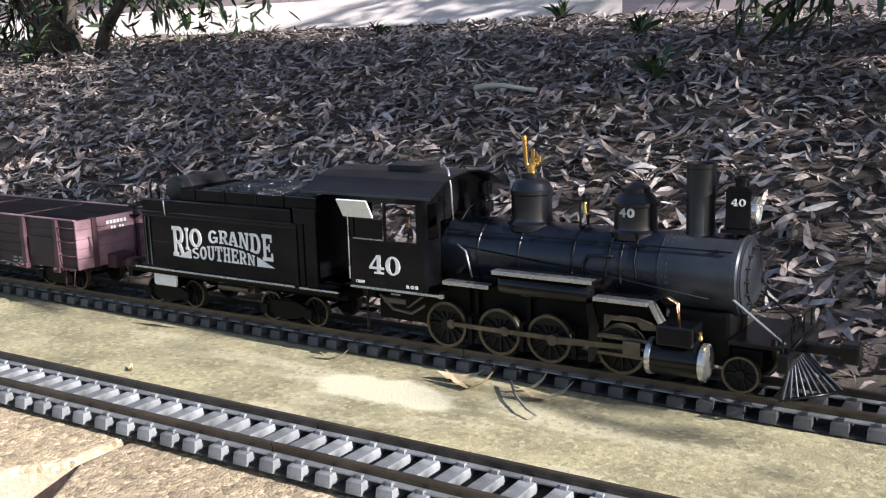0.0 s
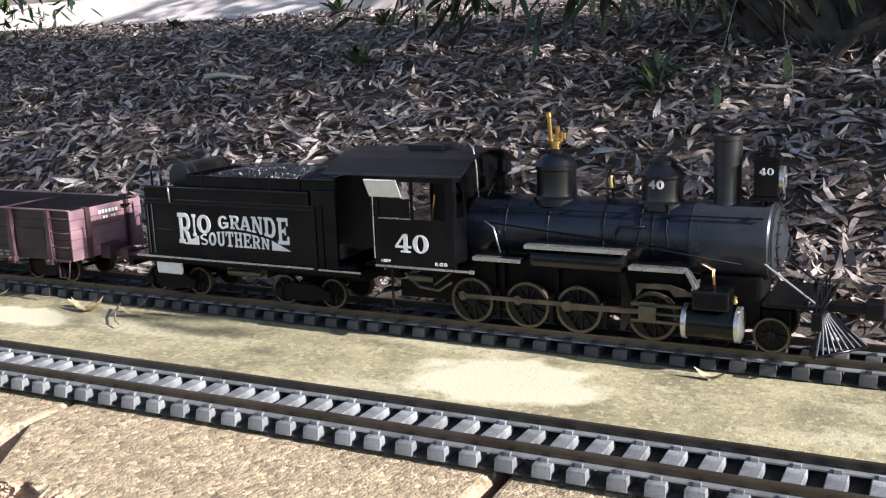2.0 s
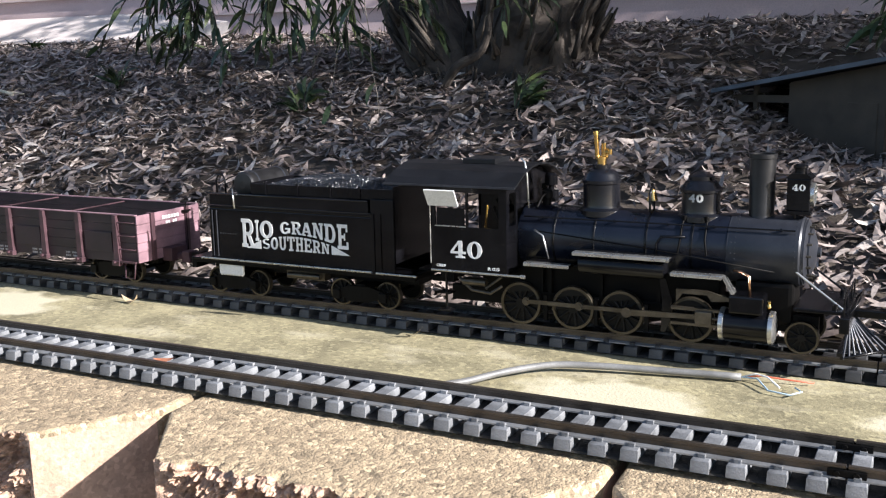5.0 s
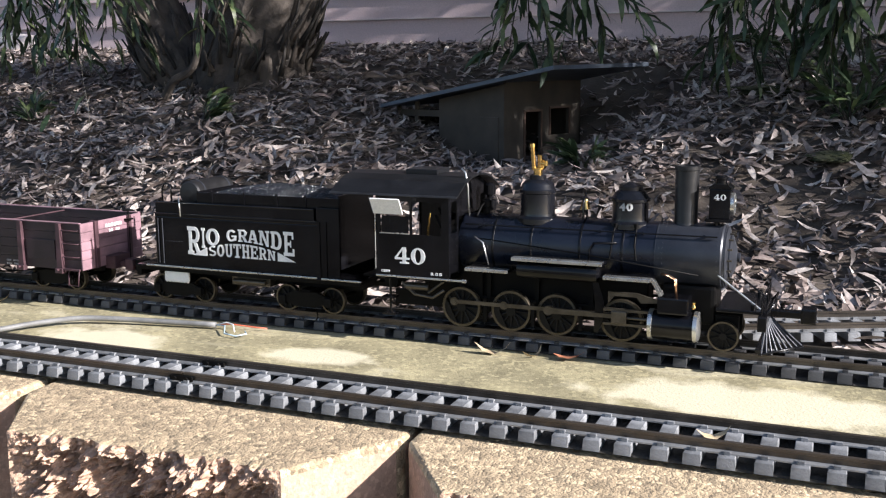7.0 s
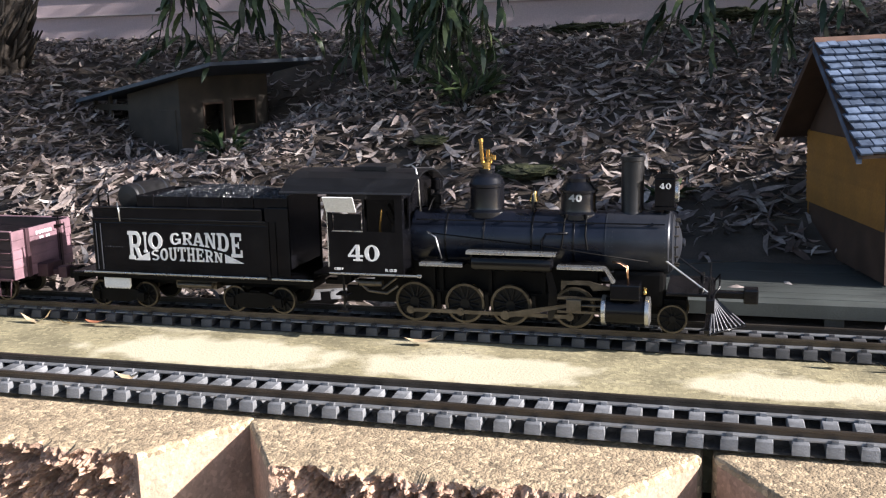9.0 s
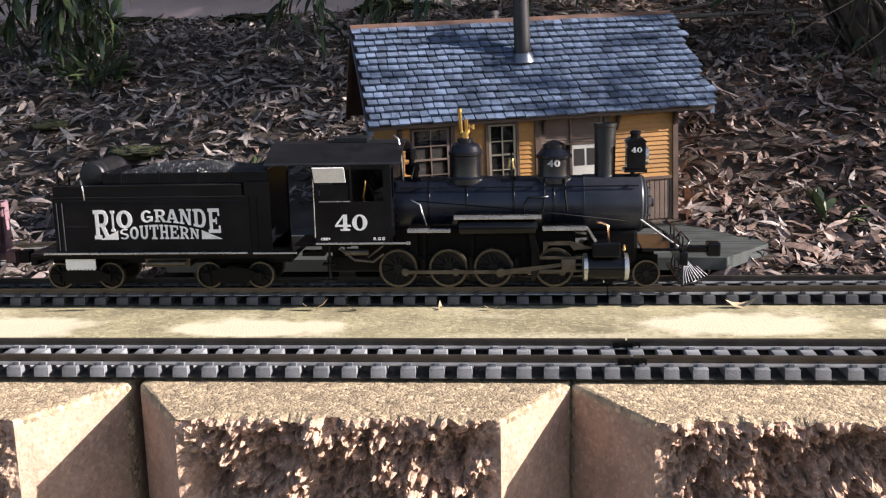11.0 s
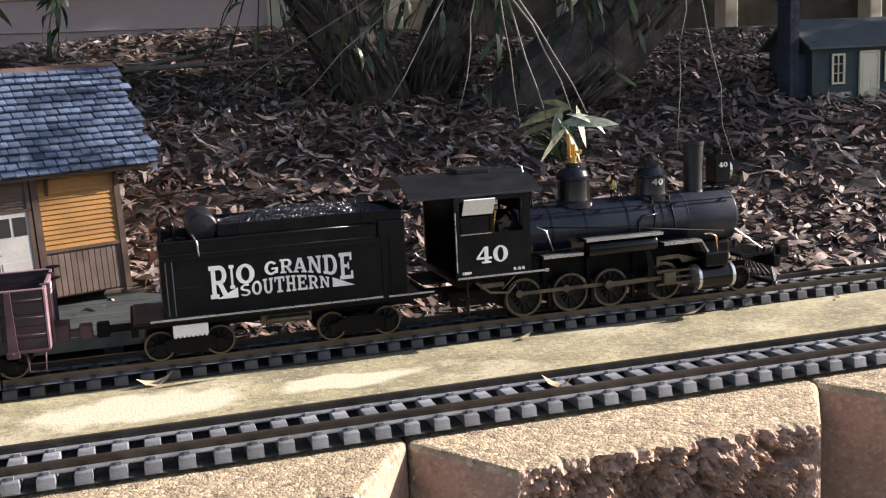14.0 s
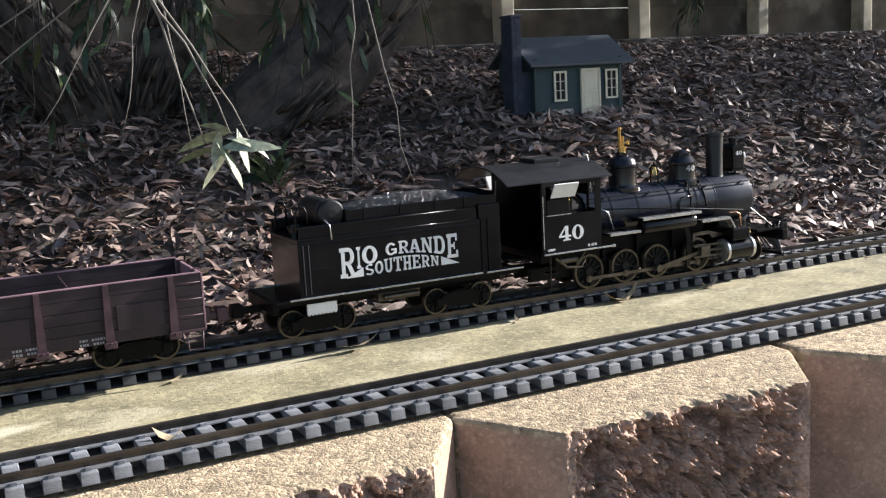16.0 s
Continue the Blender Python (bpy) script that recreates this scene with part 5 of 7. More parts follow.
# ---------------------------------------------------------------- plants' and buildings' materials
def leaf_material(name, stops, rough=0.55, soft=0.0):
    """Leaves that each take one colour of a ramp, with veins and blotches."""
    mat = bpy.data.materials.new(name)
    mat.use_nodes = True
    n, link = mat.node_tree.nodes, mat.node_tree.links.new
    bsdf = n["Principled BSDF"]
    geo = n.new("ShaderNodeNewGeometry")
    ramp = n.new("ShaderNodeValToRGB")
    els = ramp.color_ramp.elements
    while len(els) < len(stops):
        els.new(0.5)
    for e, (p, c) in zip(els, stops):
        e.position, e.color = p, (*c, 1)
    link(geo.outputs["Random Per Island"], ramp.inputs[0])
    tc = n.new("ShaderNodeTexCoord")
    no = n.new("ShaderNodeTexNoise")
    no.inputs["Scale"].default_value, no.inputs["Detail"].default_value = 160, 4
    link(tc.outputs["Object"], no.inputs["Vector"])
    mr = n.new("ShaderNodeMapRange")
    mr.inputs["From Min"].default_value, mr.inputs["From Max"].default_value = 0.3, 0.7
    mr.inputs["To Min"].default_value, mr.inputs["To Max"].default_value = 0.6, 1.25
    link(no.outputs["Fac"], mr.inputs["Value"])
    hs = n.new("ShaderNodeHueSaturation")
    link(mr.outputs["Result"], hs.inputs["Value"])
    link(ramp.outputs[0], hs.inputs["Color"])
    link(hs.outputs[0], bsdf.inputs["Base Color"])
    bsdf.inputs["Roughness"].default_value = rough
    bsdf.inputs["Specular IOR Level"].default_value = 0.4
    bp = n.new("ShaderNodeBump")
    bp.inputs["Strength"].default_value, bp.inputs["Distance"].default_value = 0.3, 0.001
    link(no.outputs["Fac"], bp.inputs["Height"])
    link(bp.outputs["Normal"], bsdf.inputs["Normal"])
    return mat


M_LITTER = leaf_material("dry_fallen_leaves", [(0.0, (0.080, 0.063, 0.057)), (0.28, (0.185, 0.147, 0.132)), (0.65, (0.31, 0.257, 0.232)), (0.9, (0.42, 0.365, 0.33)), (1.0, (0.54, 0.485, 0.44))])
M_LITTER_RED = leaf_material("brown_fallen_leaves", [(0.0, (0.085, 0.058, 0.047)), (0.3, (0.175, 0.116, 0.092)), (0.68, (0.285, 0.200, 0.162)), (0.92, (0.38, 0.29, 0.24)), (1.0, (0.50, 0.41, 0.35))])
M_GREEN = leaf_material("narrow_green_leaves", [(0.0, (0.020, 0.036, 0.018)), (0.6, (0.045, 0.075, 0.034)), (1.0, (0.10, 0.13, 0.05))], 0.42)
M_PALE_LEAF = leaf_material("silvery_green_leaves", [(0.0, (0.13, 0.18, 0.06)), (0.4, (0.30, 0.33, 0.22)), (1.0, (0.38, 0.40, 0.29))], 0.45)
M_STRAW = leaf_material("pale_straw_leaves", [(0.0, (0.42, 0.30, 0.16)), (1.0, (0.62, 0.50, 0.33))])
M_BARK = material("stringy_dark_bark", (0.030, 0.024, 0.019), 0.85, scale=30, vary=0.5, bump=1.0, fine=120, second=(0.075, 0.061, 0.050), per_island=0.5)
M_FRAYED = material("frayed_bark_strips", (0.048, 0.038, 0.029), 0.75, scale=40, vary=0.4, bump=0.6, fine=200, per_island=0.75)
M_TWIG = material("pale_grey_twig", (0.20, 0.175, 0.145), 0.8, scale=60, vary=0.3, bump=0.3)
M_PINK = material("pale_pink_render", (0.66, 0.52, 0.53), 0.8, scale=3, vary=0.07, bump=0.12, fine=300)
M_LIT_LIP = material("lit_board_lip", (0.72, 0.62, 0.60), 0.7, scale=20, vary=0.08)
M_FENCE = material("weathered_fence_board", (0.125, 0.105, 0.085), 0.85, scale=8, vary=0.45, bump=0.4, fine=120, per_object=0.3, blotch=(0.30, 0.27, 0.22), blotch_scale=3)
M_POST = material("cream_fence_post", (0.58, 0.53, 0.42), 0.75, scale=10, vary=0.25, bump=0.2, blotch=(0.25, 0.23, 0.17), blotch_scale=4)
M_SLEEPER = material("dark_garden_sleeper", (0.045, 0.043, 0.046), 0.8, scale=10, vary=0.3, bump=0.3)
M_SHINGLE = material("blue_grey_shingle", (0.080, 0.116, 0.185), 0.55, scale=70, vary=0.4, bump=0.3, fine=500, per_object=0.35, second=(0.150, 0.200, 0.290))
M_SHINGLE_JOINED = material("blue_grey_shingle_rest", (0.080, 0.116, 0.185), 0.55, scale=70, vary=0.4, bump=0.3, fine=500, per_island=0.35, second=(0.150, 0.200, 0.290))
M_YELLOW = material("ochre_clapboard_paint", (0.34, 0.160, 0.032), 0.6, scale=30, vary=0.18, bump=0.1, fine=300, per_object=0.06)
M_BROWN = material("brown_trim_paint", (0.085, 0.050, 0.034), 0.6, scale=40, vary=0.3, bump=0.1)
M_WAINSCOT = material("grey_brown_wainscot", (0.135, 0.092, 0.068), 0.7, scale=40, vary=0.3, bump=0.15, per_object=0.15)
M_DOOR = material("pale_grey_door_paint", (0.42, 0.41, 0.37), 0.6, scale=40, vary=0.12, bump=0.05)
M_GALV = material("dull_galvanised_metal", (0.22, 0.235, 0.27), 0.4, metal=0.7, scale=60, vary=0.25, bump=0.1)
M_PIPE = material("sooty_stove_pipe", (0.035, 0.034, 0.036), 0.5, metal=0.4, scale=60, vary=0.3, bump=0.1)
M_DECK = material("grey_green_deck_boards", (0.045, 0.053, 0.050), 0.7, scale=18, vary=0.35, bump=0.2, per_object=0.12)
M_PLANK = material("worn_brown_plank", (0.24, 0.14, 0.085), 0.7, scale=20, vary=0.3, bump=0.2)
M_RIDGE = material("faded_brown_ridge_paint", (0.125, 0.070, 0.050), 0.7, scale=30, vary=0.3, bump=0.15)
# near-black colour stands in for the shade inside the model buildings
M_DARK_IN = material("unlit_room_black", (0.015, 0.013, 0.012), 0.9, bump=0)
M_SHED = material("dark_shed_board", (0.060, 0.048, 0.036), 0.75, scale=25, vary=0.35, bump=0.2)
M_SHED_ROOF = material("blue_grey_shed_roof", (0.085, 0.105, 0.135), 0.55, scale=25, vary=0.3, bump=0.1)
M_TEAL = material("dark_teal_cabin_paint", (0.019, 0.043, 0.044), 0.65, scale=30, vary=0.25, bump=0.15, per_object=0.1)
M_TEAL_ROOF = material("grey_cabin_roof", (0.070, 0.082, 0.088), 0.7, scale=40, vary=0.2, bump=0.2)
M_TEAL_BRICK = material("slate_blue_chimney_brick", (0.032, 0.040, 0.060), 0.7, scale=60, vary=0.3, bump=0.2, per_object=0.25)
M_CREAM = material("cream_joinery", (0.68, 0.62, 0.46), 0.55, scale=50, vary=0.08, bump=0.05)
M_SASH = material("dull_buff_sash_paint", (0.27, 0.235, 0.17), 0.6, scale=50, vary=0.15, bump=0.05)
M_CABLE = material("grey_cable_sheath", (0.17, 0.17, 0.165), 0.5, scale=60, vary=0.2, bump=0.05)
M_RED_WIRE = material("red_wire", (0.5, 0.12, 0.06), 0.45, bump=0)
M_BLUE_WIRE = material("pale_blue_wire", (0.45, 0.58, 0.66), 0.45, bump=0)
M_SUN_BAND = material("pale_sun_band", (0.72, 0.64, 0.60), 0.85, scale=6, vary=0.08, bump=0.2, fine=200)
M_MOSS = material("olive_moss", (0.035, 0.040, 0.014), 0.95, scale=60, vary=0.5, bump=1.0, fine=300)


# ---------------------------------------------------------------- depot
def make_depot():
    depot = thing("depot_building", "ochre model railway depot with blue-grey shingled roof", "model building", pose(2.8135, 0.3625, 0.3027, 0, -1.55, 15.04))
    half, run, fall = 0.2302, 0.1440, 0.1224
    xl, xr, yf, yb, zb, ze = -0.190, 0.183, -0.128, 0.128, -0.272, -0.1150
    # walls round a room with a near-black floor, open at the doorway
    bm = bmesh.new()
    for a, b, c, d in ((xl, -0.004, zb, ze), (0.0355, xr, zb, ze), (-0.004, 0.0355, -0.1600, ze), (-0.004, 0.0355, zb, -0.2560)):
        box(bm, a, b, yf, yf + 0.006, c, d)
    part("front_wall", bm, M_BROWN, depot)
    bm = bmesh.new()
    box(bm, xl, xr, yb - 0.006, yb, zb, ze)
    part("rear_wall", bm, M_YELLOW, depot)
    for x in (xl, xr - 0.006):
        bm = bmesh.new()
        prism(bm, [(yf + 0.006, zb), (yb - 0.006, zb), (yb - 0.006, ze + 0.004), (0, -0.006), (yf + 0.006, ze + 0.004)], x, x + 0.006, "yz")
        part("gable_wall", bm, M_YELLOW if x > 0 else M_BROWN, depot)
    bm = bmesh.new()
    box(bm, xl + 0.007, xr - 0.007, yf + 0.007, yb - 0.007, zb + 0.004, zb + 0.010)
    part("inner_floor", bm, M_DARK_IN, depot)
    # clapboards in panels, wainscot below
    for a, b in ((-0.186, -0.176), (-0.118, -0.078), (-0.034, -0.012), (0.090, 0.178)):
        k, z = 0, -0.2120
        while z < -0.1190:
            bm = bmesh.new()
            prism(bm, [(yf, z), (yf - 0.0026, z), (yf - 0.0010, z + 0.0058), (yf, z + 0.0058)], a, b, "yz")
            part("clapboard", bm, M_YELLOW, depot)
            z += 0.0060
    for x in (xr, xl):
        z = -0.2120
        s = 1 if x > 0 else -1
        while z < -0.1190:
            bm = bmesh.new()
            prism(bm, [(x, z), (x + s * 0.0026, z), (x + s * 0.0010, z + 0.0058), (x, z + 0.0058)], yf, yb)
            part("clapboard", bm, M_YELLOW, depot)
            z += 0.0060
    for k in range(52):
        x = xl + 0.002 + 0.0071 * k
        if -0.012 < x < 0.080:
            continue
        bm = bmesh.new()
        box(bm, x, x + 0.0063, yf - 0.0016, yf, zb + 0.002, -0.2150, 0.0003)
        part("wainscot_board", bm, M_WAINSCOT, depot)
    # trim
    for a, b in ((-0.192, -0.186), (-0.1235, -0.118), (-0.078, -0.0745), (-0.0375, -0.034), (-0.012, -0.0045), (0.0820, 0.0900), (0.178, 0.185)):
        bm = bmesh.new()
        box(bm, a, b, yf - 0.0042, yf, zb, ze)
        part("corner_trim", bm, M_BROWN, depot)
    bm = bmesh.new()
    box(bm, xl, -0.0045, yf - 0.0036, yf, -0.2160, -0.2120)
    box(bm, 0.0820, xr, yf - 0.0036, yf, -0.2160, -0.2120)
    part("belt_rail", bm, M_BROWN, depot)
    bm = bmesh.new()
    box(bm, xl, xr, yf - 0.0032, yf, -0.1230, ze)
    part("frieze_board", bm, M_BROWN, depot)
    # windows: near-black sheets on the wall stand for the unlit room
    for a, b in ((-0.174, -0.126), (-0.0740, -0.0380)):
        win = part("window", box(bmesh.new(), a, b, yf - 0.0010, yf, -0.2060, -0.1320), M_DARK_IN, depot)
        bm = bmesh.new()
        mid = (a + b) / 2
        for c, d, e, f in ((a, b, -0.2090, -0.2060), (a, b, -0.1320, -0.1295), (a, a + 0.003, -0.2060, -0.1320), (b - 0.003, b, -0.2060, -0.1320), (mid - 0.0008, mid + 0.0008, -0.2060, -0.1320), (a, b, -0.1700, -0.1676), (a, b, -0.1520, -0.1508), (a, b, -0.1890, -0.1878)):
            box(bm, c, d, yf - 0.0034, yf - 0.0010, e, f)
        part("window_frame", bm, M_SASH if b > -0.1 else M_WAINSCOT, win)
        bm = bmesh.new()
        box(bm, a + 0.002, b - 0.002, yf - 0.0018, yf - 0.0012, -0.2060, -0.1320)
        pane = part("pane", bm, M_GLASS, win)
        pane.visible_shadow = False
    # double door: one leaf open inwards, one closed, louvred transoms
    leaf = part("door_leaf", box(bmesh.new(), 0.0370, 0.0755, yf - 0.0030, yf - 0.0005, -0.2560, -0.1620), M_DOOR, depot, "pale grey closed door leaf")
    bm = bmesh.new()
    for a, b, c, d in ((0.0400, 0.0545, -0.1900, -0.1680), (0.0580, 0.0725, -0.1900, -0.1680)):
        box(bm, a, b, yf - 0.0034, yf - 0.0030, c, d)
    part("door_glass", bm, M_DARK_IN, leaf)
    bm = bmesh.new()
    box(bm, 0.0405, 0.0720, yf - 0.0036, yf - 0.0030, -0.2480, -0.2200)
    part("door_panel", bm, M_DOOR, leaf)
    bm = bmesh.new()
    bmesh.ops.create_icosphere(bm, subdivisions=2, radius=0.0011, matrix=shift(0.0400, yf - 0.0042, -0.2100))
    part("door_knob", bm, M_BRASS, leaf)
    part("open_door_leaf", box(bmesh.new(), -0.0035, -0.0010, yf + 0.006, yf + 0.044, -0.2560, -0.1620), M_DOOR, depot)
    bm = bmesh.new()
    for a, b, c, d in ((-0.0065, -0.0035, -0.2560, -0.1250), (0.0350, 0.0375, -0.2560, -0.1250), (0.0755, 0.0800, -0.2560, -0.1250), (-0.0065, 0.0800, -0.1620, -0.1590), (-0.0065, 0.0800, -0.1275, -0.1240)):
        box(bm, a, b, yf - 0.0040, yf - 0.0002, c, d)
    part("door_frame", bm, M_BROWN, depot)
    for a, b in ((-0.0035, 0.0350), (0.0375, 0.0755)):
        for k in range(9):
            bm = bmesh.new()
            z = -0.1585 + 0.0035 * k
            prism(bm, [(yf - 0.0002, z), (yf - 0.0028, z), (yf - 0.0012, z + 0.0033), (yf - 0.0002, z + 0.0033)], a, b, "yz")
            part("louvre_slat", bm, M_WAINSCOT, depot)
    bm = bmesh.new()
    box(bm, -0.012, 0.0860, yf - 0.0300, yf - 0.004, -0.2640, -0.2560, 0.0006)
    part("door_step", bm, M_PLANK, depot, "worn brown plank step")
    # roof decks, shingles, ridge, barge boards
    slope = math.hypot(run, fall)
    tilt = math.atan2(fall, run)
    for s in (-1, 1):
        bm = bmesh.new()
        prism(bm, [(0, 0), (s * run, -fall), (s * run, -fall - 0.004), (0, -0.0045)], -half, half, "yz")
        part("roof_deck", bm, M_BROWN, depot)
        for x in (-half, half - 0.004):
            bm = bmesh.new()
            prism(bm, [(0, -0.0010), (s * run, -fall - 0.001), (s * run, -fall - 0.009), (0, -0.011)], x - 0.001, x + 0.005, "yz")
            part("barge_board", bm, M_SHINGLE_JOINED if s < 0 else M_BROWN, depot)
    rng = random.Random(12)
    courses = 15
    pitch = slope / courses
    bm0 = bmesh.new()
    box(bm0, -0.0063, 0.0063, -pitch * 1.35, 0, 0, 0.0026)
    for v in bm0.verts:
        v.co.z += 0.0042 * (-v.co.y / pitch)
    single = mesh_of("shingle", bm0, M_SHINGLE)
    lean = Matrix(((1, 0, 0, 0), (0, 1, 0, 0), (0, -0.0042 / pitch, 1, 0), (0, 0, 0, 1)))
    rest = bmesh.new()
    laid = 0
    for s in (-1, 1):
        for c in range(courses):
            x = -half + (0.0035 if c % 2 else 0.0)
            while x < half - 0.003:
                w = rng.uniform(0.78, 1.16)
                m = Matrix.Rotation(0 if s < 0 else math.pi, 4, "Z") @ Matrix.Rotation(tilt, 4, "X")
                m = m @ Matrix.Translation(((x + 0.0066 * w) * (1 if s < 0 else -1), -c * pitch - rng.uniform(-0.0008, 0.0014), 0.0004)) @ Matrix.Rotation(rng.uniform(-0.03, 0.03), 4, "Z") @ Matrix.Diagonal((w, 1, 1, 1))
                if s < 0 and laid < 300 and c >= 3 and not (c < 5 and x < -0.1):
                    ob = new("shingle", single)
                    ob.parent = depot
                    ob.matrix_basis = m
                    laid += 1
                else:
                    box(rest, -0.0063, 0.0063, -pitch * 1.35, 0, 0.0, 0.0026, m=m @ lean)
                x += 0.0139 * w
    tagged(part("upper_shingles", rest, M_SHINGLE_JOINED, depot), kind="stuff")
    bm = bmesh.new()
    prism(bm, [(-0.009, -0.0020), (0, 0.0060), (0.009, -0.0020), (0, 0.0025)], -half, half, "yz")
    part("ridge_cap", bm, M_RIDGE, depot, "reddish brown ridge board")
    # stove pipe with its flashing
    px, py = -0.0075, -0.0640
    pz = -fall * 0.0640 / run
    bm = bmesh.new()
    lathe(bm, [(0.0108, -0.01), (0.0108, 0.0840), (0.0100, 0.0845)], shift(px, py, pz), 20)
    lathe(bm, [(0.0110, 0.0880), (0.0155, 0.0885), (0.0130, 0.0930), (0.0020, 0.0980)], shift(px, py, pz), 20)
    for k in range(4):
        a = k * math.pi / 2
        rod(bm, (px + 0.008 * math.cos(a), py + 0.008 * math.sin(a), pz + 0.0830), (px + 0.008 * math.cos(a), py + 0.008 * math.sin(a), pz + 0.0900), 0.0010, 5)
    pipe = part("stove_pipe", bm, M_PIPE, depot, "sooty capped stove pipe")
    bm = bmesh.new()
    box(bm, -0.0200, 0.0200, -0.0220, 0.0200, 0.0028, 0.0042, 0.0004, m=shift(px, py, pz) @ Matrix.Rotation(tilt, 4, "X"))
    lathe(bm, [(0.0160, 0.000), (0.0135, 0.006), (0.0112, 0.0120)], shift(px, py - 0.003, pz), 20, closed=False)
    part("flashing", bm, M_GALV, pipe, "bright metal flashing")
    bm = bmesh.new()
    lathe(bm, [(0.0110, 0), (0.0110, 0.0460), (0.0125, 0.0465), (0.0125, 0.0520)], shift(-0.0240, 0.0400, -0.035), 16)
    part("rear_flue", bm, M_PIPE, depot)
    for x in (-0.19, -0.10, 0.0, 0.10, 0.18):
        bm = bmesh.new()
        prism(bm, [(yf, -0.1480), (yf - 0.0010, -0.1480), (yf - 0.016, -fall - 0.0060), (yf, -fall - 0.0010)], x - 0.0015, x + 0.0015, "yz")
        part("eave_bracket", bm, M_BROWN, depot)


make_depot()


def make_platform():
    deck = thing("station_platform", "low grey-green boarded platform before the depot", "platform", pose(0, 0, 0))
    rng = random.Random(2)
    n = 17
    for k in range(n):
        y0 = 0.0920 + 0.0140 * k
        y1, start = y0 + 0.0138, 2.385 + rng.uniform(-0.003, 0.003)
        ends = [min(3.064 + 0.80 * (y - 0.096), 3.132 - 0.62 * (y - 0.181)) for y in (y0, y1)]
        bm = prism(bmesh.new(), [(start, y0), (ends[0], y0), (ends[1], y1), (start, y1)], 0.0080, 0.0225 + rng.uniform(-0.0003, 0.0003), "xy")
        part("deck_board", bm, M_DECK, deck)
    for x in (2.42, 2.6, 2.8, 3.0):
        bm = bmesh.new()
        box(bm, x, x + 0.02, 0.096, 0.24, -0.012, 0.0080)
        part("joist", bm, M_DECK, deck)


make_platform()


def make_siding():
    track = thing("siding_track", "short weathered siding track beside the depot", "track", pose(2.02, 0.118, 0.006, 0, 0, 24.5), group="garden railway tracks")
    for s in (-1, 1):
        part("rail", rail_mesh(-0.12, 0.56, lambda x, s=s: s * 0.0243), [M_RAIL, M_FOOT], track)
    for k in range(28):
        ob = new("tie", TIE)
        ob.parent = track
        ob.matrix_basis = pose(-0.11 + k * PITCH, 0, 0.0002)


make_siding()


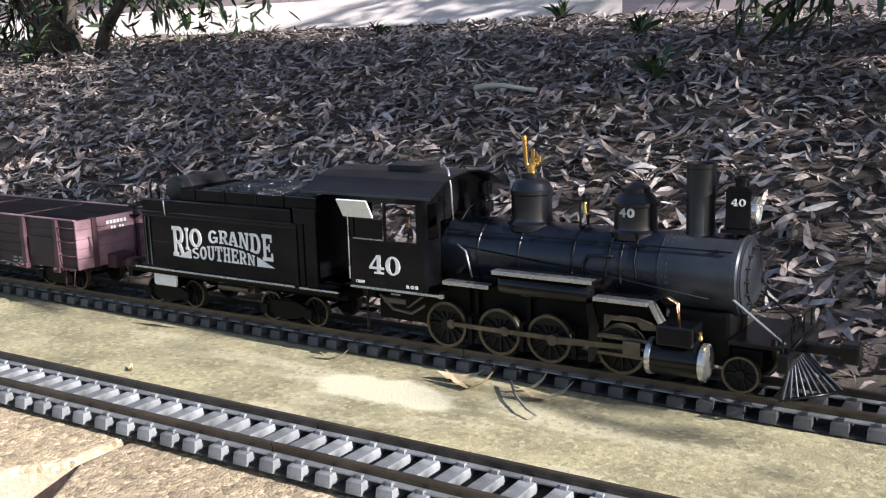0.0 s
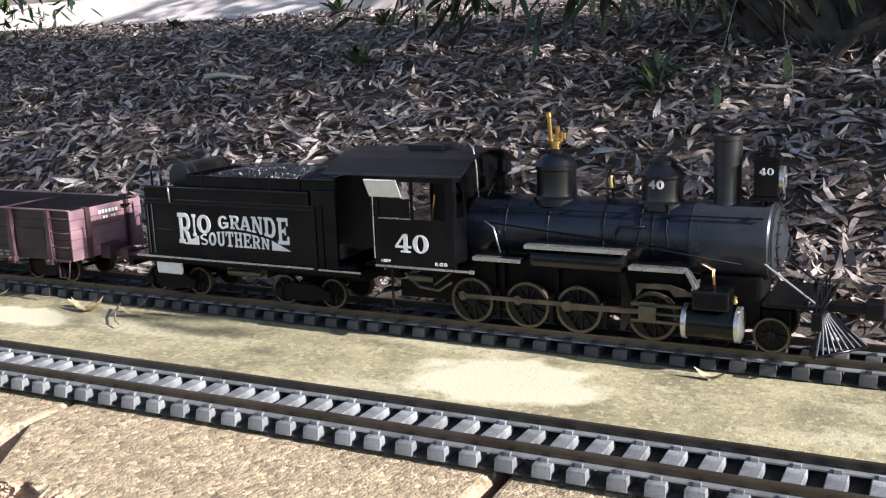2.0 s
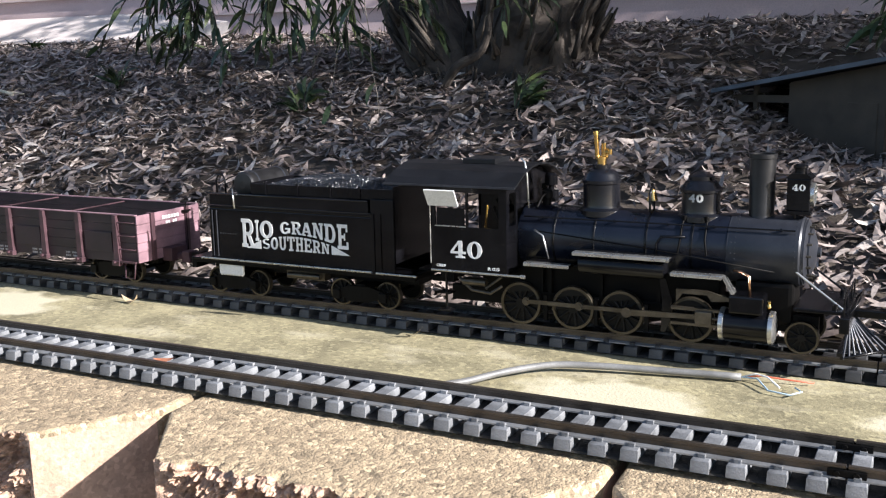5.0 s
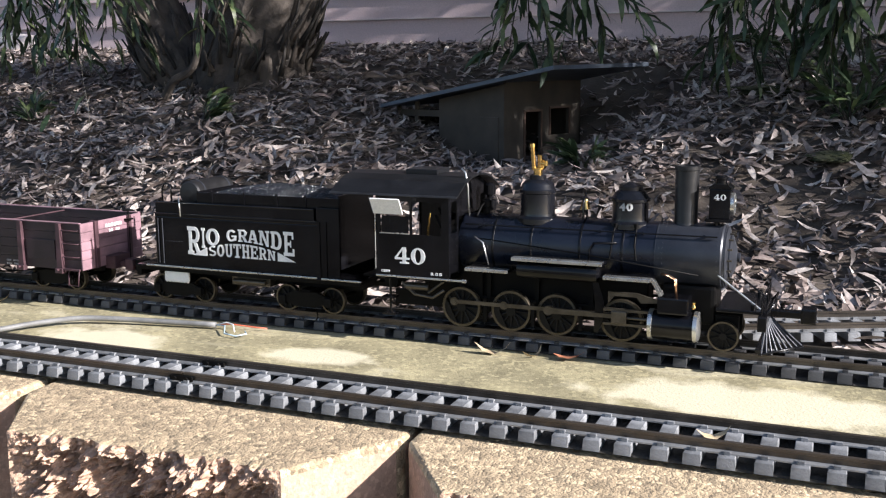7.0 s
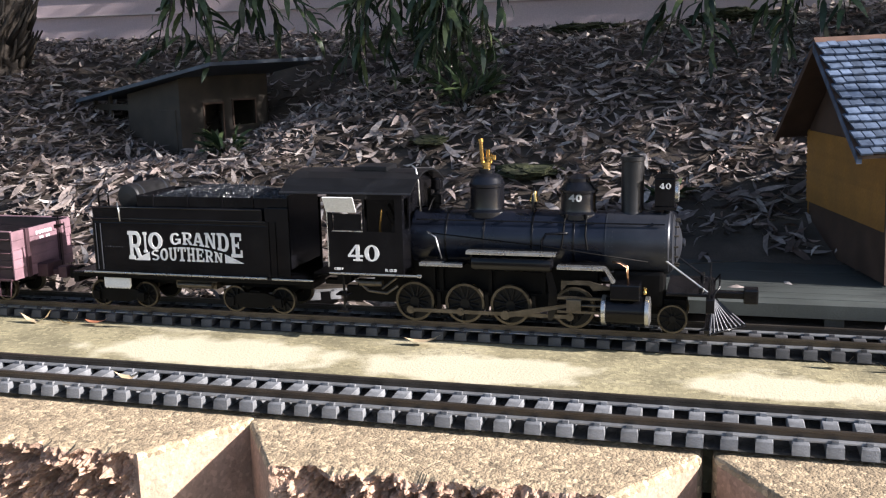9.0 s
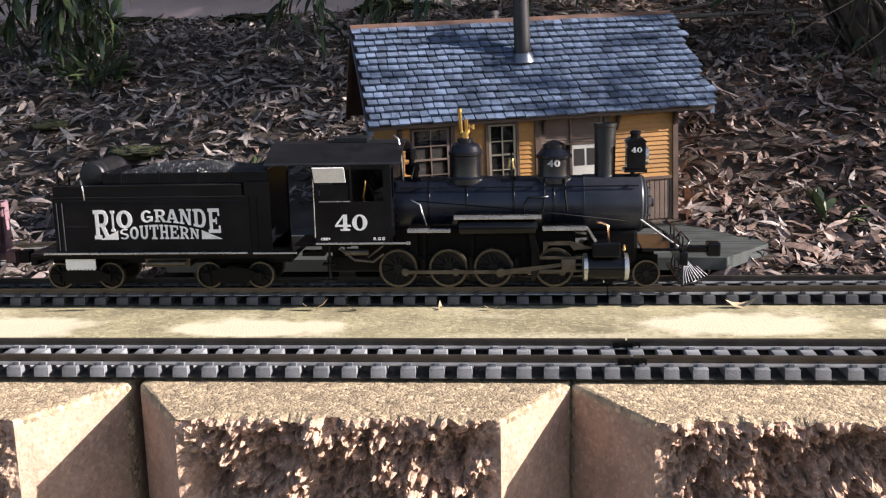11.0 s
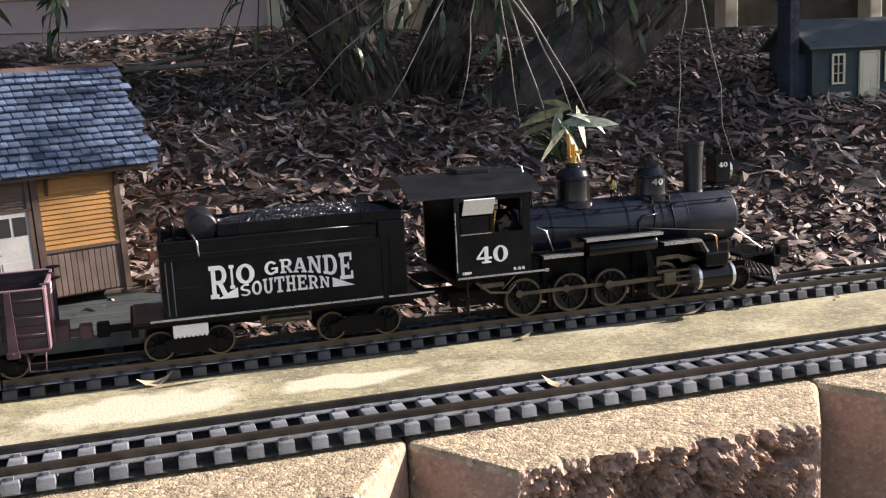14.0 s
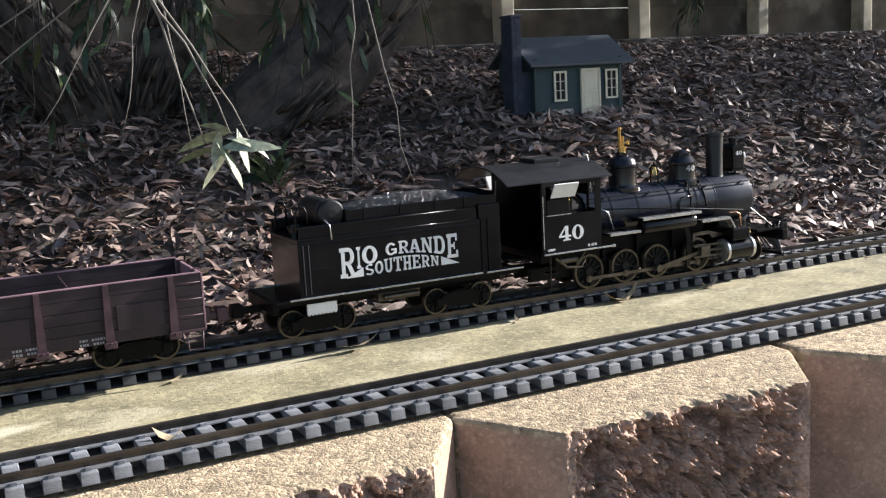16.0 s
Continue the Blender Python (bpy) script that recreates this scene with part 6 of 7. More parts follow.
# ---------------------------------------------------------------- cabin
def make_cabin():
    cabin = thing("cabin", "small dark teal model cabin with cream door and grey roof", "model building", pose(4.331, 0.560, 0.195, 0, 0, -2))
    cabin.scale = (1.25, 1.25, 1.25)
    w, d, h = 0.0735, 0.110, 0.0870
    bm = bmesh.new()
    box(bm, -w, w, 0, d, -0.03, h)
    for x in (-w, w):
        prism(bm, [(0, h), (d, h), (d / 2, h + 0.032)], x - 0.002 if x > 0 else x, x if x > 0 else x + 0.002, "yz")
    part("wall", bm, M_TEAL, cabin)
    for k in range(16):
        bm = bmesh.new()
        z = -0.006 + 0.0058 * k
        prism(bm, [(0, z), (-0.0018, z), (-0.0006, z + 0.0056), (0, z + 0.0056)], -w, w, "yz")
        part("clapboard", bm, M_TEAL, cabin)
    for x in (-w, w):
        bm = bmesh.new()
        box(bm, x - 0.0030, x + 0.0030, -0.0032, 0.003, -0.01, h)
        part("corner_trim", bm, M_TEAL, cabin)
    ridge, over = h + 0.0340, 0.0125
    for s in (-1, 1):
        y0, ye = d / 2, (-over if s < 0 else d + over)
        bm = bmesh.new()
        drop = 0.0340 * (d / 2 + over) / (d / 2)
        prism(bm, [(y0, ridge), (ye, ridge - drop), (ye, ridge - drop - 0.0035), (y0, ridge - 0.0040)], -w - 0.0130, w + 0.0200, "yz")
        part("roof_slope", bm, M_TEAL_ROOF, cabin, "plain grey roof")
    door = part("door", box(bmesh.new(), 0.0050, 0.0340, -0.0042, -0.0015, 0.0000, 0.0680, 0.0004), M_CREAM, cabin, "cream panelled door")
    bm = bmesh.new()
    for a, b, c, e in ((0.0025, 0.0050, 0, 0.0710), (0.0340, 0.0365, 0, 0.0710), (0.0025, 0.0365, 0.0680, 0.0710)):
        box(bm, a, b, -0.0052, -0.0015, c, e)
    part("door_frame", bm, M_CREAM, door)
    bm = bmesh.new()
    for a, b, c, e in ((0.0080, 0.0310, 0.0350, 0.0640), (0.0080, 0.0180, 0.0040, 0.0310), (0.0210, 0.0310, 0.0040, 0.0310)):
        box(bm, a, b, -0.0047, -0.0042, c, e, 0.0002)
    part("door_panel", bm, M_CREAM, door)
    for a in (-0.0420, 0.0480):
        win = part("window", box(bmesh.new(), a, a + 0.0180, -0.0026, -0.0016, 0.0270, 0.0660), M_DARK_IN, cabin)
        bm = bmesh.new()
        for p, q, c, e in ((a - 0.002, a + 0.020, 0.0245, 0.0275), (a - 0.002, a + 0.020, 0.0655, 0.0685), (a - 0.002, a + 0.001, 0.0275, 0.0655), (a + 0.017, a + 0.020, 0.0275, 0.0655), (a + 0.0083, a + 0.0097, 0.0275, 0.0655), (a, a + 0.018, 0.0400, 0.0410), (a, a + 0.018, 0.0530, 0.0540)):
            box(bm, p, q, -0.0046, -0.0026, c, e)
        part("window_frame", bm, M_CREAM, win)
    win = part("side_window", box(bmesh.new(), -w - 0.0020, -w - 0.0010, 0.062, 0.080, 0.0270, 0.0600), M_DARK_IN, cabin)
    bm = bmesh.new()
    for a, b, c, e in ((0.060, 0.063, 0.025, 0.062), (0.079, 0.082, 0.025, 0.062), (0.060, 0.082, 0.060, 0.063), (0.060, 0.082, 0.024, 0.027)):
        box(bm, -w - 0.0035, -w - 0.001, a, b, c, e)
    part("window_frame", bm, M_CREAM, win)
    part("name_board", box(bmesh.new(), -0.0500, -0.0150, -0.0080, -0.0060, 0.0020, 0.0130), M_DOOR, cabin, "pale blank board against the wall")
    c0, c1, y0, y1, top = -w - 0.0290, -w - 0.0145, 0.0130, 0.0430, 0.1480
    chimney = part("chimney", box(bmesh.new(), c0, c1, y0, y1, -0.03, top), M_TEAL_BRICK, cabin, "slate-blue brick chimney")
    part("chimney_breast", box(bmesh.new(), c1, -w, y0, y1, -0.03, 0.0700), M_TEAL_BRICK, chimney)
    for r in range(25):
        z = -0.004 + 0.0060 * r
        cut = 0.5 if r % 2 else 0.34
        for a, b in ((c0, c0 + (c1 - c0) * cut - 0.0004), (c0 + (c1 - c0) * cut + 0.0004, c1)):
            part("brick", box(bmesh.new(), a, b, y0 - 0.0012, y0, z, z + 0.0051), M_TEAL_BRICK, chimney)
        cut = 0.5 if r % 2 else 0.25
        for a, b in ((y0, y0 + (y1 - y0) * cut - 0.0004), (y0 + (y1 - y0) * cut + 0.0004, y1)):
            part("brick", box(bmesh.new(), c0 - 0.0012, c0, a, b, z, z + 0.0051), M_TEAL_BRICK, chimney)
    part("chimney_cap", box(bmesh.new(), c0 - 0.002, c1 + 0.002, y0 - 0.002, y1 + 0.002, top, top + 0.004, 0.0006), M_TEAL_BRICK, chimney)


make_cabin()


# ---------------------------------------------------------------- shed
def make_shed():
    shed = thing("shed", "dark weathered open-ended model shed with sloping roof", "model building", pose(1.459, 0.770, 0.1080, 0, 0, -20))
    wS, wE = 0.160, 0.240
    bm = bmesh.new()
    prism(bm, [(-wS, -0.02), (0, -0.02), (0, 0.1480), (-wS, 0.1190)], 0.0, 0.005)
    part("front_wall", bm, M_SHED, shed)
    part("front_panel", box(bmesh.new(), -0.060, -0.012, -0.0020, 0.0, 0.0000, 0.0880, 0.0004), M_SHED, shed)
    bm = bmesh.new()
    for a, b, c, e in ((0.005, 0.062, -0.02, 0.1530), (0.062, 0.110, 0.0960, 0.1530), (0.110, 0.140, -0.02, 0.1530), (0.140, 0.200, -0.02, 0.0500), (0.140, 0.200, 0.1000, 0.1530), (0.200, wE, -0.02, 0.1530)):
        box(bm, -0.005, 0, a, b, c, e)
    part("side_wall", bm, M_SHED, shed)
    bm = bmesh.new()
    box(bm, -wS, 0, wE - 0.005, wE, -0.02, 0.1200)
    box(bm, -wS, -wS + 0.005, 0.005, wE - 0.005, -0.02, 0.1120)
    part("rear_wall", bm, M_SHED, shed)
    for a, b, c, e in ((0.062, 0.110, -0.02, 0.096), (0.140, 0.200, 0.050, 0.100)):
        bm = bmesh.new()
        for p, q, r, t in ((a - 0.004, a, c, e + 0.004), (b, b + 0.004, c, e + 0.004), (a, b, e, e + 0.004)):
            box(bm, 0, 0.0020, p, q, r, t)
        part("opening_frame", bm, M_BROWN, shed)
    bm = bmesh.new()
    x0, x1, y0, y1 = -0.285, 0.135, -0.035, wE + 0.03
    lo = [(x0, y0, 0.1020), (x1, y0, 0.1730), (x1, y1, 0.1790), (x0, y1, 0.1080)]
    v = [bm.verts.new(p) for p in lo] + [bm.verts.new((x, y, z + 0.0070)) for x, y, z in lo]
    for f in ((3, 2, 1, 0), (4, 5, 6, 7), (0, 1, 5, 4), (1, 2, 6, 5), (2, 3, 7, 6), (3, 0, 4, 7)):
        bm.faces.new([v[i] for i in f])
    part("roof", bm, M_SHED_ROOF, shed, "blue-grey sloping sheet roof")
    for x, y in ((-0.275, 0.0), (-0.225, 0.0), (-0.275, 0.20)):
        bm = bmesh.new()
        box(bm, x, x + 0.007, y, y + 0.007, -0.03, 0.1080 + 0.12 * (x + 0.285))
        part("post", bm, M_SHED, shed)
    bm = bmesh.new()
    box(bm, -0.275, -wS, 0.0, 0.006, 0.0860, 0.0980)
    part("lintel", bm, M_SHED, shed)


make_shed()


# ---------------------------------------------------------------- house wall, fence
def make_house_wall():
    wall = tagged(new("wall_house"), "pale pink boarded house wall behind the bank", "wall", kind="structure")
    part("core", box(bmesh.new(), -14, 3.45, 1.885, 2.1, 0.1, 3.0), M_PINK, wall)
    for k in range(26):
        z = 0.352 + 0.083 * k
        bm = bmesh.new()
        prism(bm, [(1.885, z), (1.868, z), (1.876, z + 0.082), (1.885, z + 0.082)], -14, 3.44, "yz")
        part("board", bm, M_PINK, wall)
        # paler strip on each lower lip: the light it catches, as colour
        bm = bmesh.new()
        box(bm, -14, 3.44, 1.8655, 1.8680, z, z + 0.0040)
        part("board_edge", bm, M_LIT_LIP, wall)
    part("plinth", box(bmesh.new(), -14, 3.44, 1.872, 1.885, 0.1, 0.352), M_SLEEPER, wall)
    bm = bmesh.new()
    box(bm, 3.44, 3.50, 1.850, 1.91, 0.2, 3.0, 0.004)
    part("corner_post", bm, M_POST, wall)
    part("edging", box(bmesh.new(), -14, 3.3, 1.70, 1.725, 0.30, 0.358), M_SLEEPER, wall)
    # added slope, pale and tilted, gives the sunlit band along the wall's foot
    bm = bmesh.new()
    prism(bm, [(-14, 1.727), (-0.95, 1.727), (-0.62, 1.80), (-1.05, 1.862), (-14, 1.862)], 0.30, 0.358, "xy")
    for v in bm.verts:
        if v.co.z > 0.35:
            v.co.z = 0.360 + (v.co.y - 1.727) * 0.70
    tagged(part("concrete_apron", bm, M_SUN_BAND), "added pale slope for the sunlit band at the foot of the house", "pavement", kind="structure")


make_house_wall()


def make_fence():
    fence = thing("garden_fence", "shaded timber fence with pale posts beyond the bank", "fence")
    rng = random.Random(21)
    for k in range(-3, 9):
        x = 5.687 + 0.783 * k
        bm = bmesh.new()
        box(bm, x - 0.034, x + 0.034, 3.06, 3.15, 0.2, 1.95, 0.006)
        part("post", bm, M_POST, fence)
    for r in range(9):
        z = 0.415 + 0.168 * r
        for k in range(-3, 8):
            x = 5.687 + 0.783 * k
            bm = bmesh.new()
            box(bm, x + 0.002, x + 0.781, 3.152, 3.175, z + rng.uniform(-0.004, 0.004), z + 0.1672, 0.002)
            part("fence_board", bm, M_FENCE, fence)
    part("sleeper", box(bmesh.new(), 3.2, 13, 2.98, 3.05, 0.25, 0.425, 0.006), M_SLEEPER, fence, "dark garden sleeper along the foot")


make_fence()


# ---------------------------------------------------------------- leaf litter
def leaf_cloud(name, places, mat, label="", category="", kind="stuff", wide=0.24, seed=0, parent=None):
    """Many bent narrow leaves as one mesh. places: rows of (x, y, z, length, heading, pitch, roll, curl)."""
    a = np.array(places, dtype=float)
    n = len(a)
    t = np.array([0.0, 0.22, 0.22, 0.52, 0.52, 0.8, 0.8, 1.0])
    wv = np.array([0.0, 0.40, -0.40, 0.5, -0.5, 0.30, -0.30, 0.0]) * wide
    length = a[:, 3][:, None]
    lx = (t[None, :] - 0.5) * length
    ly = wv[None, :] * length * (1 if wide else 1)
    lz = a[:, 7][:, None] * length * (4 * (t - 0.5) ** 2)[None, :] - a[:, 7][:, None] * length * 0.4 + np.abs(wv)[None, :] * length * 0.25
    roll, pitch, head = a[:, 6][:, None], a[:, 5][:, None], a[:, 4][:, None]
    y1, z1 = ly * np.cos(roll) - lz * np.sin(roll), ly * np.sin(roll) + lz * np.cos(roll)
    x2, z2 = lx * np.cos(pitch) - z1 * np.sin(pitch), lx * np.sin(pitch) + z1 * np.cos(pitch)
    x3, y3 = x2 * np.cos(head) - y1 * np.sin(head), x2 * np.sin(head) + y1 * np.cos(head)
    co = np.stack([x3 + a[:, 0][:, None], y3 + a[:, 1][:, None], z2 + a[:, 2][:, None]], axis=2).reshape(-1, 3)
    tri = np.array([[0, 1, 2], [1, 3, 4], [1, 4, 2], [3, 5, 6], [3, 6, 4], [5, 7, 6]])
    faces = (tri[None, :, :] + 8 * np.arange(n)[:, None, None]).reshape(-1, 3)
    me = bpy.data.meshes.new(name)
    me.vertices.add(len(co))
    me.vertices.foreach_set("co", co.ravel())
    me.loops.add(faces.size)
    me.loops.foreach_set("vertex_index", faces.ravel())
    me.polygons.add(len(faces))
    me.polygons.foreach_set("loop_start", np.arange(0, faces.size, 3))
    me.polygons.foreach_set("loop_total", np.full(len(faces), 3))
    me.update(calc_edges=True)
    me.materials.append(mat)
    ob = new(name, me)
    if parent is not None:
        ob.parent = parent
    return tagged(ob, label, category, kind=kind)


def kept_clear(x, y):
    if 2.37 < x < min(3.064 + 0.80 * (y - 0.096), 3.132 - 0.62 * (y - 0.181)) and y < 0.33:
        return True
    c, s = math.cos(radians(-24.5)), math.sin(radians(-24.5))
    u, v = (x - 2.02) * c - (y - 0.118) * s, (x - 2.02) * s + (y - 0.118) * c
    if -0.14 < u < 0.58 and abs(v) < 0.042:
        return True
    c, s = math.cos(radians(-15)), math.sin(radians(-15))
    u, v = (x - 2.8135) * c - (y - 0.3625) * s, (x - 2.8135) * s + (y - 0.3625) * c
    if abs(u) < 0.20 and abs(v) < 0.14:
        return True
    return False


def make_litter():
    rng = np.random.default_rng(7)
    pale, brown = [], []
    for y0, y1, xa, xb, per in ((0.055, 0.45, -1.3, 5.6, 7800), (0.45, 1.0, -2.4, 6.2, 6800), (1.0, 1.75, -4.6, 7.4, 3600), (1.75, 3.0, 3.4, 9.0, 2200)):
        count = int((y1 - y0) * (xb - xa) * per)
        X, Y = rng.uniform(xa, xb, count), rng.uniform(y0, y1, count)
        U = rng.uniform(0, 1, (count, 6))
        for x, y, u in zip(X, Y, U):
            if y > 1.69 and x < 3.3:
                continue
            if kept_clear(x, y) and u[5] > 0.05:
                continue
            if y < 0.085 and u[5] > 0.5:
                continue
            red = smooth_step(2.4, 3.4, x + 0.6 * (u[4] - 0.5))
            length = 0.019 + 0.036 * u[0] ** 1.5
            row = (x, y, ground_z(x, y) + 0.003 + 0.016 * u[1] ** 2, length, 6.283 * u[2], 0.22 * math.cos(6.283 * u[2] - 1.57) + (u[3] - 0.5) * 0.75, (u[4] - 0.5) * 1.5, (u[5] - 0.4) * 0.6)
            (brown if red > u[1] else pale).append(row)
    leaf_cloud("leaf_litter", pale, M_LITTER, "thick layer of dry grey-tan fallen leaves on the bank", "leaves", wide=0.2)
    leaf_cloud("brown_leaf_litter", brown, M_LITTER_RED, "thick layer of brown fallen leaves on the bank", "leaves", wide=0.22)


make_litter()


# ---------------------------------------------------------------- trees
def bark_limb(bm, points, r0, r1, n=20, ridge=0.16, seed=0.0):
    pts = [Vector(p) for p in points]
    fine = []
    for i in range(len(pts) - 1):
        p0, p1, p2, p3 = pts[max(i - 1, 0)], pts[i], pts[i + 1], pts[min(i + 2, len(pts) - 1)]
        for k in range(7):
            t = k / 7
            fine.append(0.5 * (2 * p1 + (p2 - p0) * t + (2 * p0 - 5 * p1 + 4 * p2 - p3) * t * t + (3 * p1 - p0 - 3 * p2 + p3) * t ** 3))
    fine.append(pts[-1])
    rings = []
    side = None
    for i, p in enumerate(fine):
        d = (fine[min(i + 1, len(fine) - 1)] - fine[max(i - 1, 0)]).normalized()
        side = d.orthogonal().normalized() if side is None else (side - d * side.dot(d)).normalized()
        up = d.cross(side)
        f = i / (len(fine) - 1)
        r = r0 + (r1 - r0) * f
        ring = []
        for k in range(n):
            a = 2 * math.pi * k / n
            bump = 1 + ridge * (noise.noise((math.cos(a) * 2.6 + seed, math.sin(a) * 2.6, f * 3.0)) + 0.7 * noise.noise((math.cos(a) * 7 + seed, math.sin(a) * 7, f * 9)))
            ring.append(bm.verts.new(p + r * bump * (side * math.cos(a) + up * math.sin(a))))
        rings.append(ring)
    for a, b in zip(rings, rings[1:]):
        for k in range(n):
            bm.faces.new((a[k], a[(k + 1) % n], b[(k + 1) % n], b[k]))
    bm.faces.new(rings[-1])
    return bm


def crown_rows(rng, x0, x1, y0, y1, z0, z1, clumps, per=42, spread=0.11, size=(0.05, 0.10), shading=True):
    """Leaves in clumps. Where shading, x and y say where a clump's shade falls at track level, and shade_wanted() thins the clumps."""
    rows = []
    made = 0
    while made < clumps:
        x, y, z = rng.uniform(x0, x1), rng.uniform(y0, y1), rng.uniform(z0, z1)
        if shading:
            if rng.uniform() > shade_wanted(x, y):
                made += 0.15
                continue
            x, y = x + z * SUN_WAY.x / SUN_WAY.z, y + z * SUN_WAY.y / SUN_WAY.z
        made += 1
        for k in range(per):
            rows.append((x + rng.normal(0, spread), y + rng.normal(0, spread), z + rng.normal(0, spread * 0.7), rng.uniform(*size), rng.uniform(0, 6.28), rng.uniform(-1.3, 0.3), rng.uniform(-1, 1), rng.uniform(-0.1, 0.25)))
    return rows


def shade_wanted(gx, gy):
    """How thickly the unseen crowns close over a place, set by the shade wanted there."""
    patch = noise.noise((gx * 2.3, gy * 5.0, 4.2))
    if gx < 0.2 and 0.05 < gy < 0.4:
        return 0.5 if patch > -0.1 else 0.1
    if 0.08 < gx < 0.22 and -0.16 < gy < -0.04:
        return 0.4
    if gy < 0.28:
        return 0.0
    if gy > 1.25 and gx < -0.3:
        return 0.45 if gx < -1.3 else 0.05
    if 1.9 < gx < 2.9 and 0.28 < gy < 0.8:
        return 0.45 if patch > -0.05 else 0.05
    if 1.3 < gx < 3.1 and gy < 0.42:
        return 0.0
    if 3.1 < gx < 4.2 and gy < 0.48:
        return 0.2 if patch > 0.0 else 0.0
    if gy < 0.5:
        return 0.6 if patch > -0.05 else 0.1
    if gy > 2.3:
        return 0.4
    return 0.12 if patch < -0.32 else 0.9


def make_tree(name, label, limbs, crown):
    tree = thing(name, label, "tree", Matrix.Translation(limbs[0][0][0]))
    o = Vector(limbs[0][0][0])
    for i, (points, r0, r1) in enumerate(limbs):
        bm = bmesh.new()
        bark_limb(bm, [Vector(p) - o for p in points], r0, r1, 26 if r0 > 0.04 else 10, 0.17 if r0 > 0.04 else 0.08, i * 3.7)
        limb = part("trunk" if r0 > 0.04 else "limb", bm, M_BARK, tree)
        if r0 > 0.045:
            strips = bmesh.new()
            srng = random.Random(i + 40)
            P = [Vector(p) - o for p in points]
            for k in range(240):
                j = srng.choice((0, 0, 1, 1, 2))
                f = srng.uniform(0, 0.8)
                a = P[j].lerp(P[j + 1], f)
                b = P[j].lerp(P[j + 1], min(1.0, f + srng.uniform(0.25, 0.5)))
                g = (j + f) / (len(P) - 1)
                r = (r0 + (r1 - r0) * g) * srng.uniform(0.98, 1.10)
                ang = srng.uniform(0, 6.283)
                side = Vector((math.cos(ang), math.sin(ang), 0))
                e = side * r
                w = srng.uniform(-0.2, 0.2)
                e2 = Vector((math.cos(ang + w), math.sin(ang + w), 0)) * r * srng.uniform(0.96, 1.22)
                tube(strips, [a + e, (a + b) / 2 + (e + e2) / 2 * 1.02, b + e2], srng.uniform(0.003, 0.008), 5, 0.002)
            tagged(part("bark", strips, M_FRAYED, limb), kind="stuff")
    rows = [(x - o.x, y - o.y, z - o.z, *r) for x, y, z, *r in crown]
    leaf_cloud("crown", rows, M_GREEN, kind="stuff", wide=0.2, parent=tree)
    return tree


def make_trees():
    rng = np.random.default_rng(11)

    # out-of-view clumps, added where their shade has to fall on the left
    left_crown = crown_rows(rng, -2.2, 2.3, 0.0, 2.4, 0.95, 1.6, 620)
    make_tree("leaning_tree", "dark twin-trunked tree with stringy bark and drooping leaves", [
        ([(0.76, 0.94, 0.08), (0.63, 0.95, 0.26), (0.51, 0.98, 0.44), (0.33, 1.0, 0.9), (0.20, 1.0, 1.6)], 0.085, 0.05),
        ([(0.76, 0.95, 0.06), (0.785, 0.97, 0.26), (0.83, 1.0, 0.44), (1.06, 1.05, 1.0), (1.45, 1.0, 1.9)], 0.135, 0.08),
        ([(0.69, 0.80, 0.23), (0.72, 0.79, 0.262), (0.775, 0.79, 0.30), (0.785, 0.80, 0.42), (0.77, 0.84, 0.7)], 0.010, 0.006),
        ([(0.33, 1.0, 0.9), (-0.2, 0.8, 1.5), (-0.8, 0.6, 1.9)], 0.03, 0.01),
        ([(1.06, 1.05, 1.0), (1.6, 0.6, 1.6), (2.3, 0.3, 2.0)], 0.04, 0.012),
        ([(1.45, 1.0, 1.9), (1.9, 1.3, 2.2), (2.7, 1.6, 2.5)], 0.04, 0.012),
    ], left_crown)
    rear_rows = crown_rows(rng, -2.95, -1.65, 1.0, 1.5, 0.40, 1.3, 150, 40, 0.10, (0.04, 0.07), shading=False)
    make_tree("dark_shrub_tree", "small dark bushy tree at the top of the bank", [
        ([(-2.25, 1.25, 0.2), (-2.22, 1.22, 0.36), (-2.28, 1.2, 0.55), (-2.4, 1.2, 1.0)], 0.062, 0.03),
        ([(-2.05, 1.25, 0.2), (-1.98, 1.22, 0.34), (-1.85, 1.2, 0.45), (-1.6, 1.2, 0.62)], 0.022, 0.012),
        ([(-2.12, 1.28, 0.2), (-2.16, 1.25, 0.4), (-2.05, 1.2, 0.7)], 0.03, 0.015),
    ], rear_rows)
    # the same unseen clumps for the shade on the right
    right_crown = crown_rows(rng, 2.3, 7.2, 0.0, 3.2, 0.95, 1.6, 820)
    make_tree("spreading_tree", "dark multi-trunked tree leaning over the bank", [
        ([(3.73, 0.78, 0.02), (3.76, 0.77, 0.18), (3.885, 0.78, 0.285), (4.04, 0.79, 0.43), (4.7, 0.95, 1.1), (5.2, 1.0, 1.9)], 0.105, 0.06),
        ([(3.57, 0.86, 0.08), (3.60, 0.86, 0.24), (3.638, 0.86, 0.343), (3.685, 0.87, 0.442), (3.75, 0.95, 1.0), (3.9, 0.9, 1.9)], 0.050, 0.04),
        ([(3.54, 0.86, 0.10), (3.50, 0.86, 0.23), (3.445, 0.87, 0.35), (3.39, 0.88, 0.45), (3.20, 1.0, 1.0), (3.0, 0.9, 1.8)], 0.070, 0.04),
        ([(3.75, 0.95, 1.0), (4.3, 0.4, 1.6), (4.9, 0.1, 2.0)], 0.04, 0.012),
        ([(4.7, 0.95, 1.1), (5.6, 1.2, 1.8), (6.8, 1.4, 2.3)], 0.045, 0.012),
    ], right_crown)


make_trees()


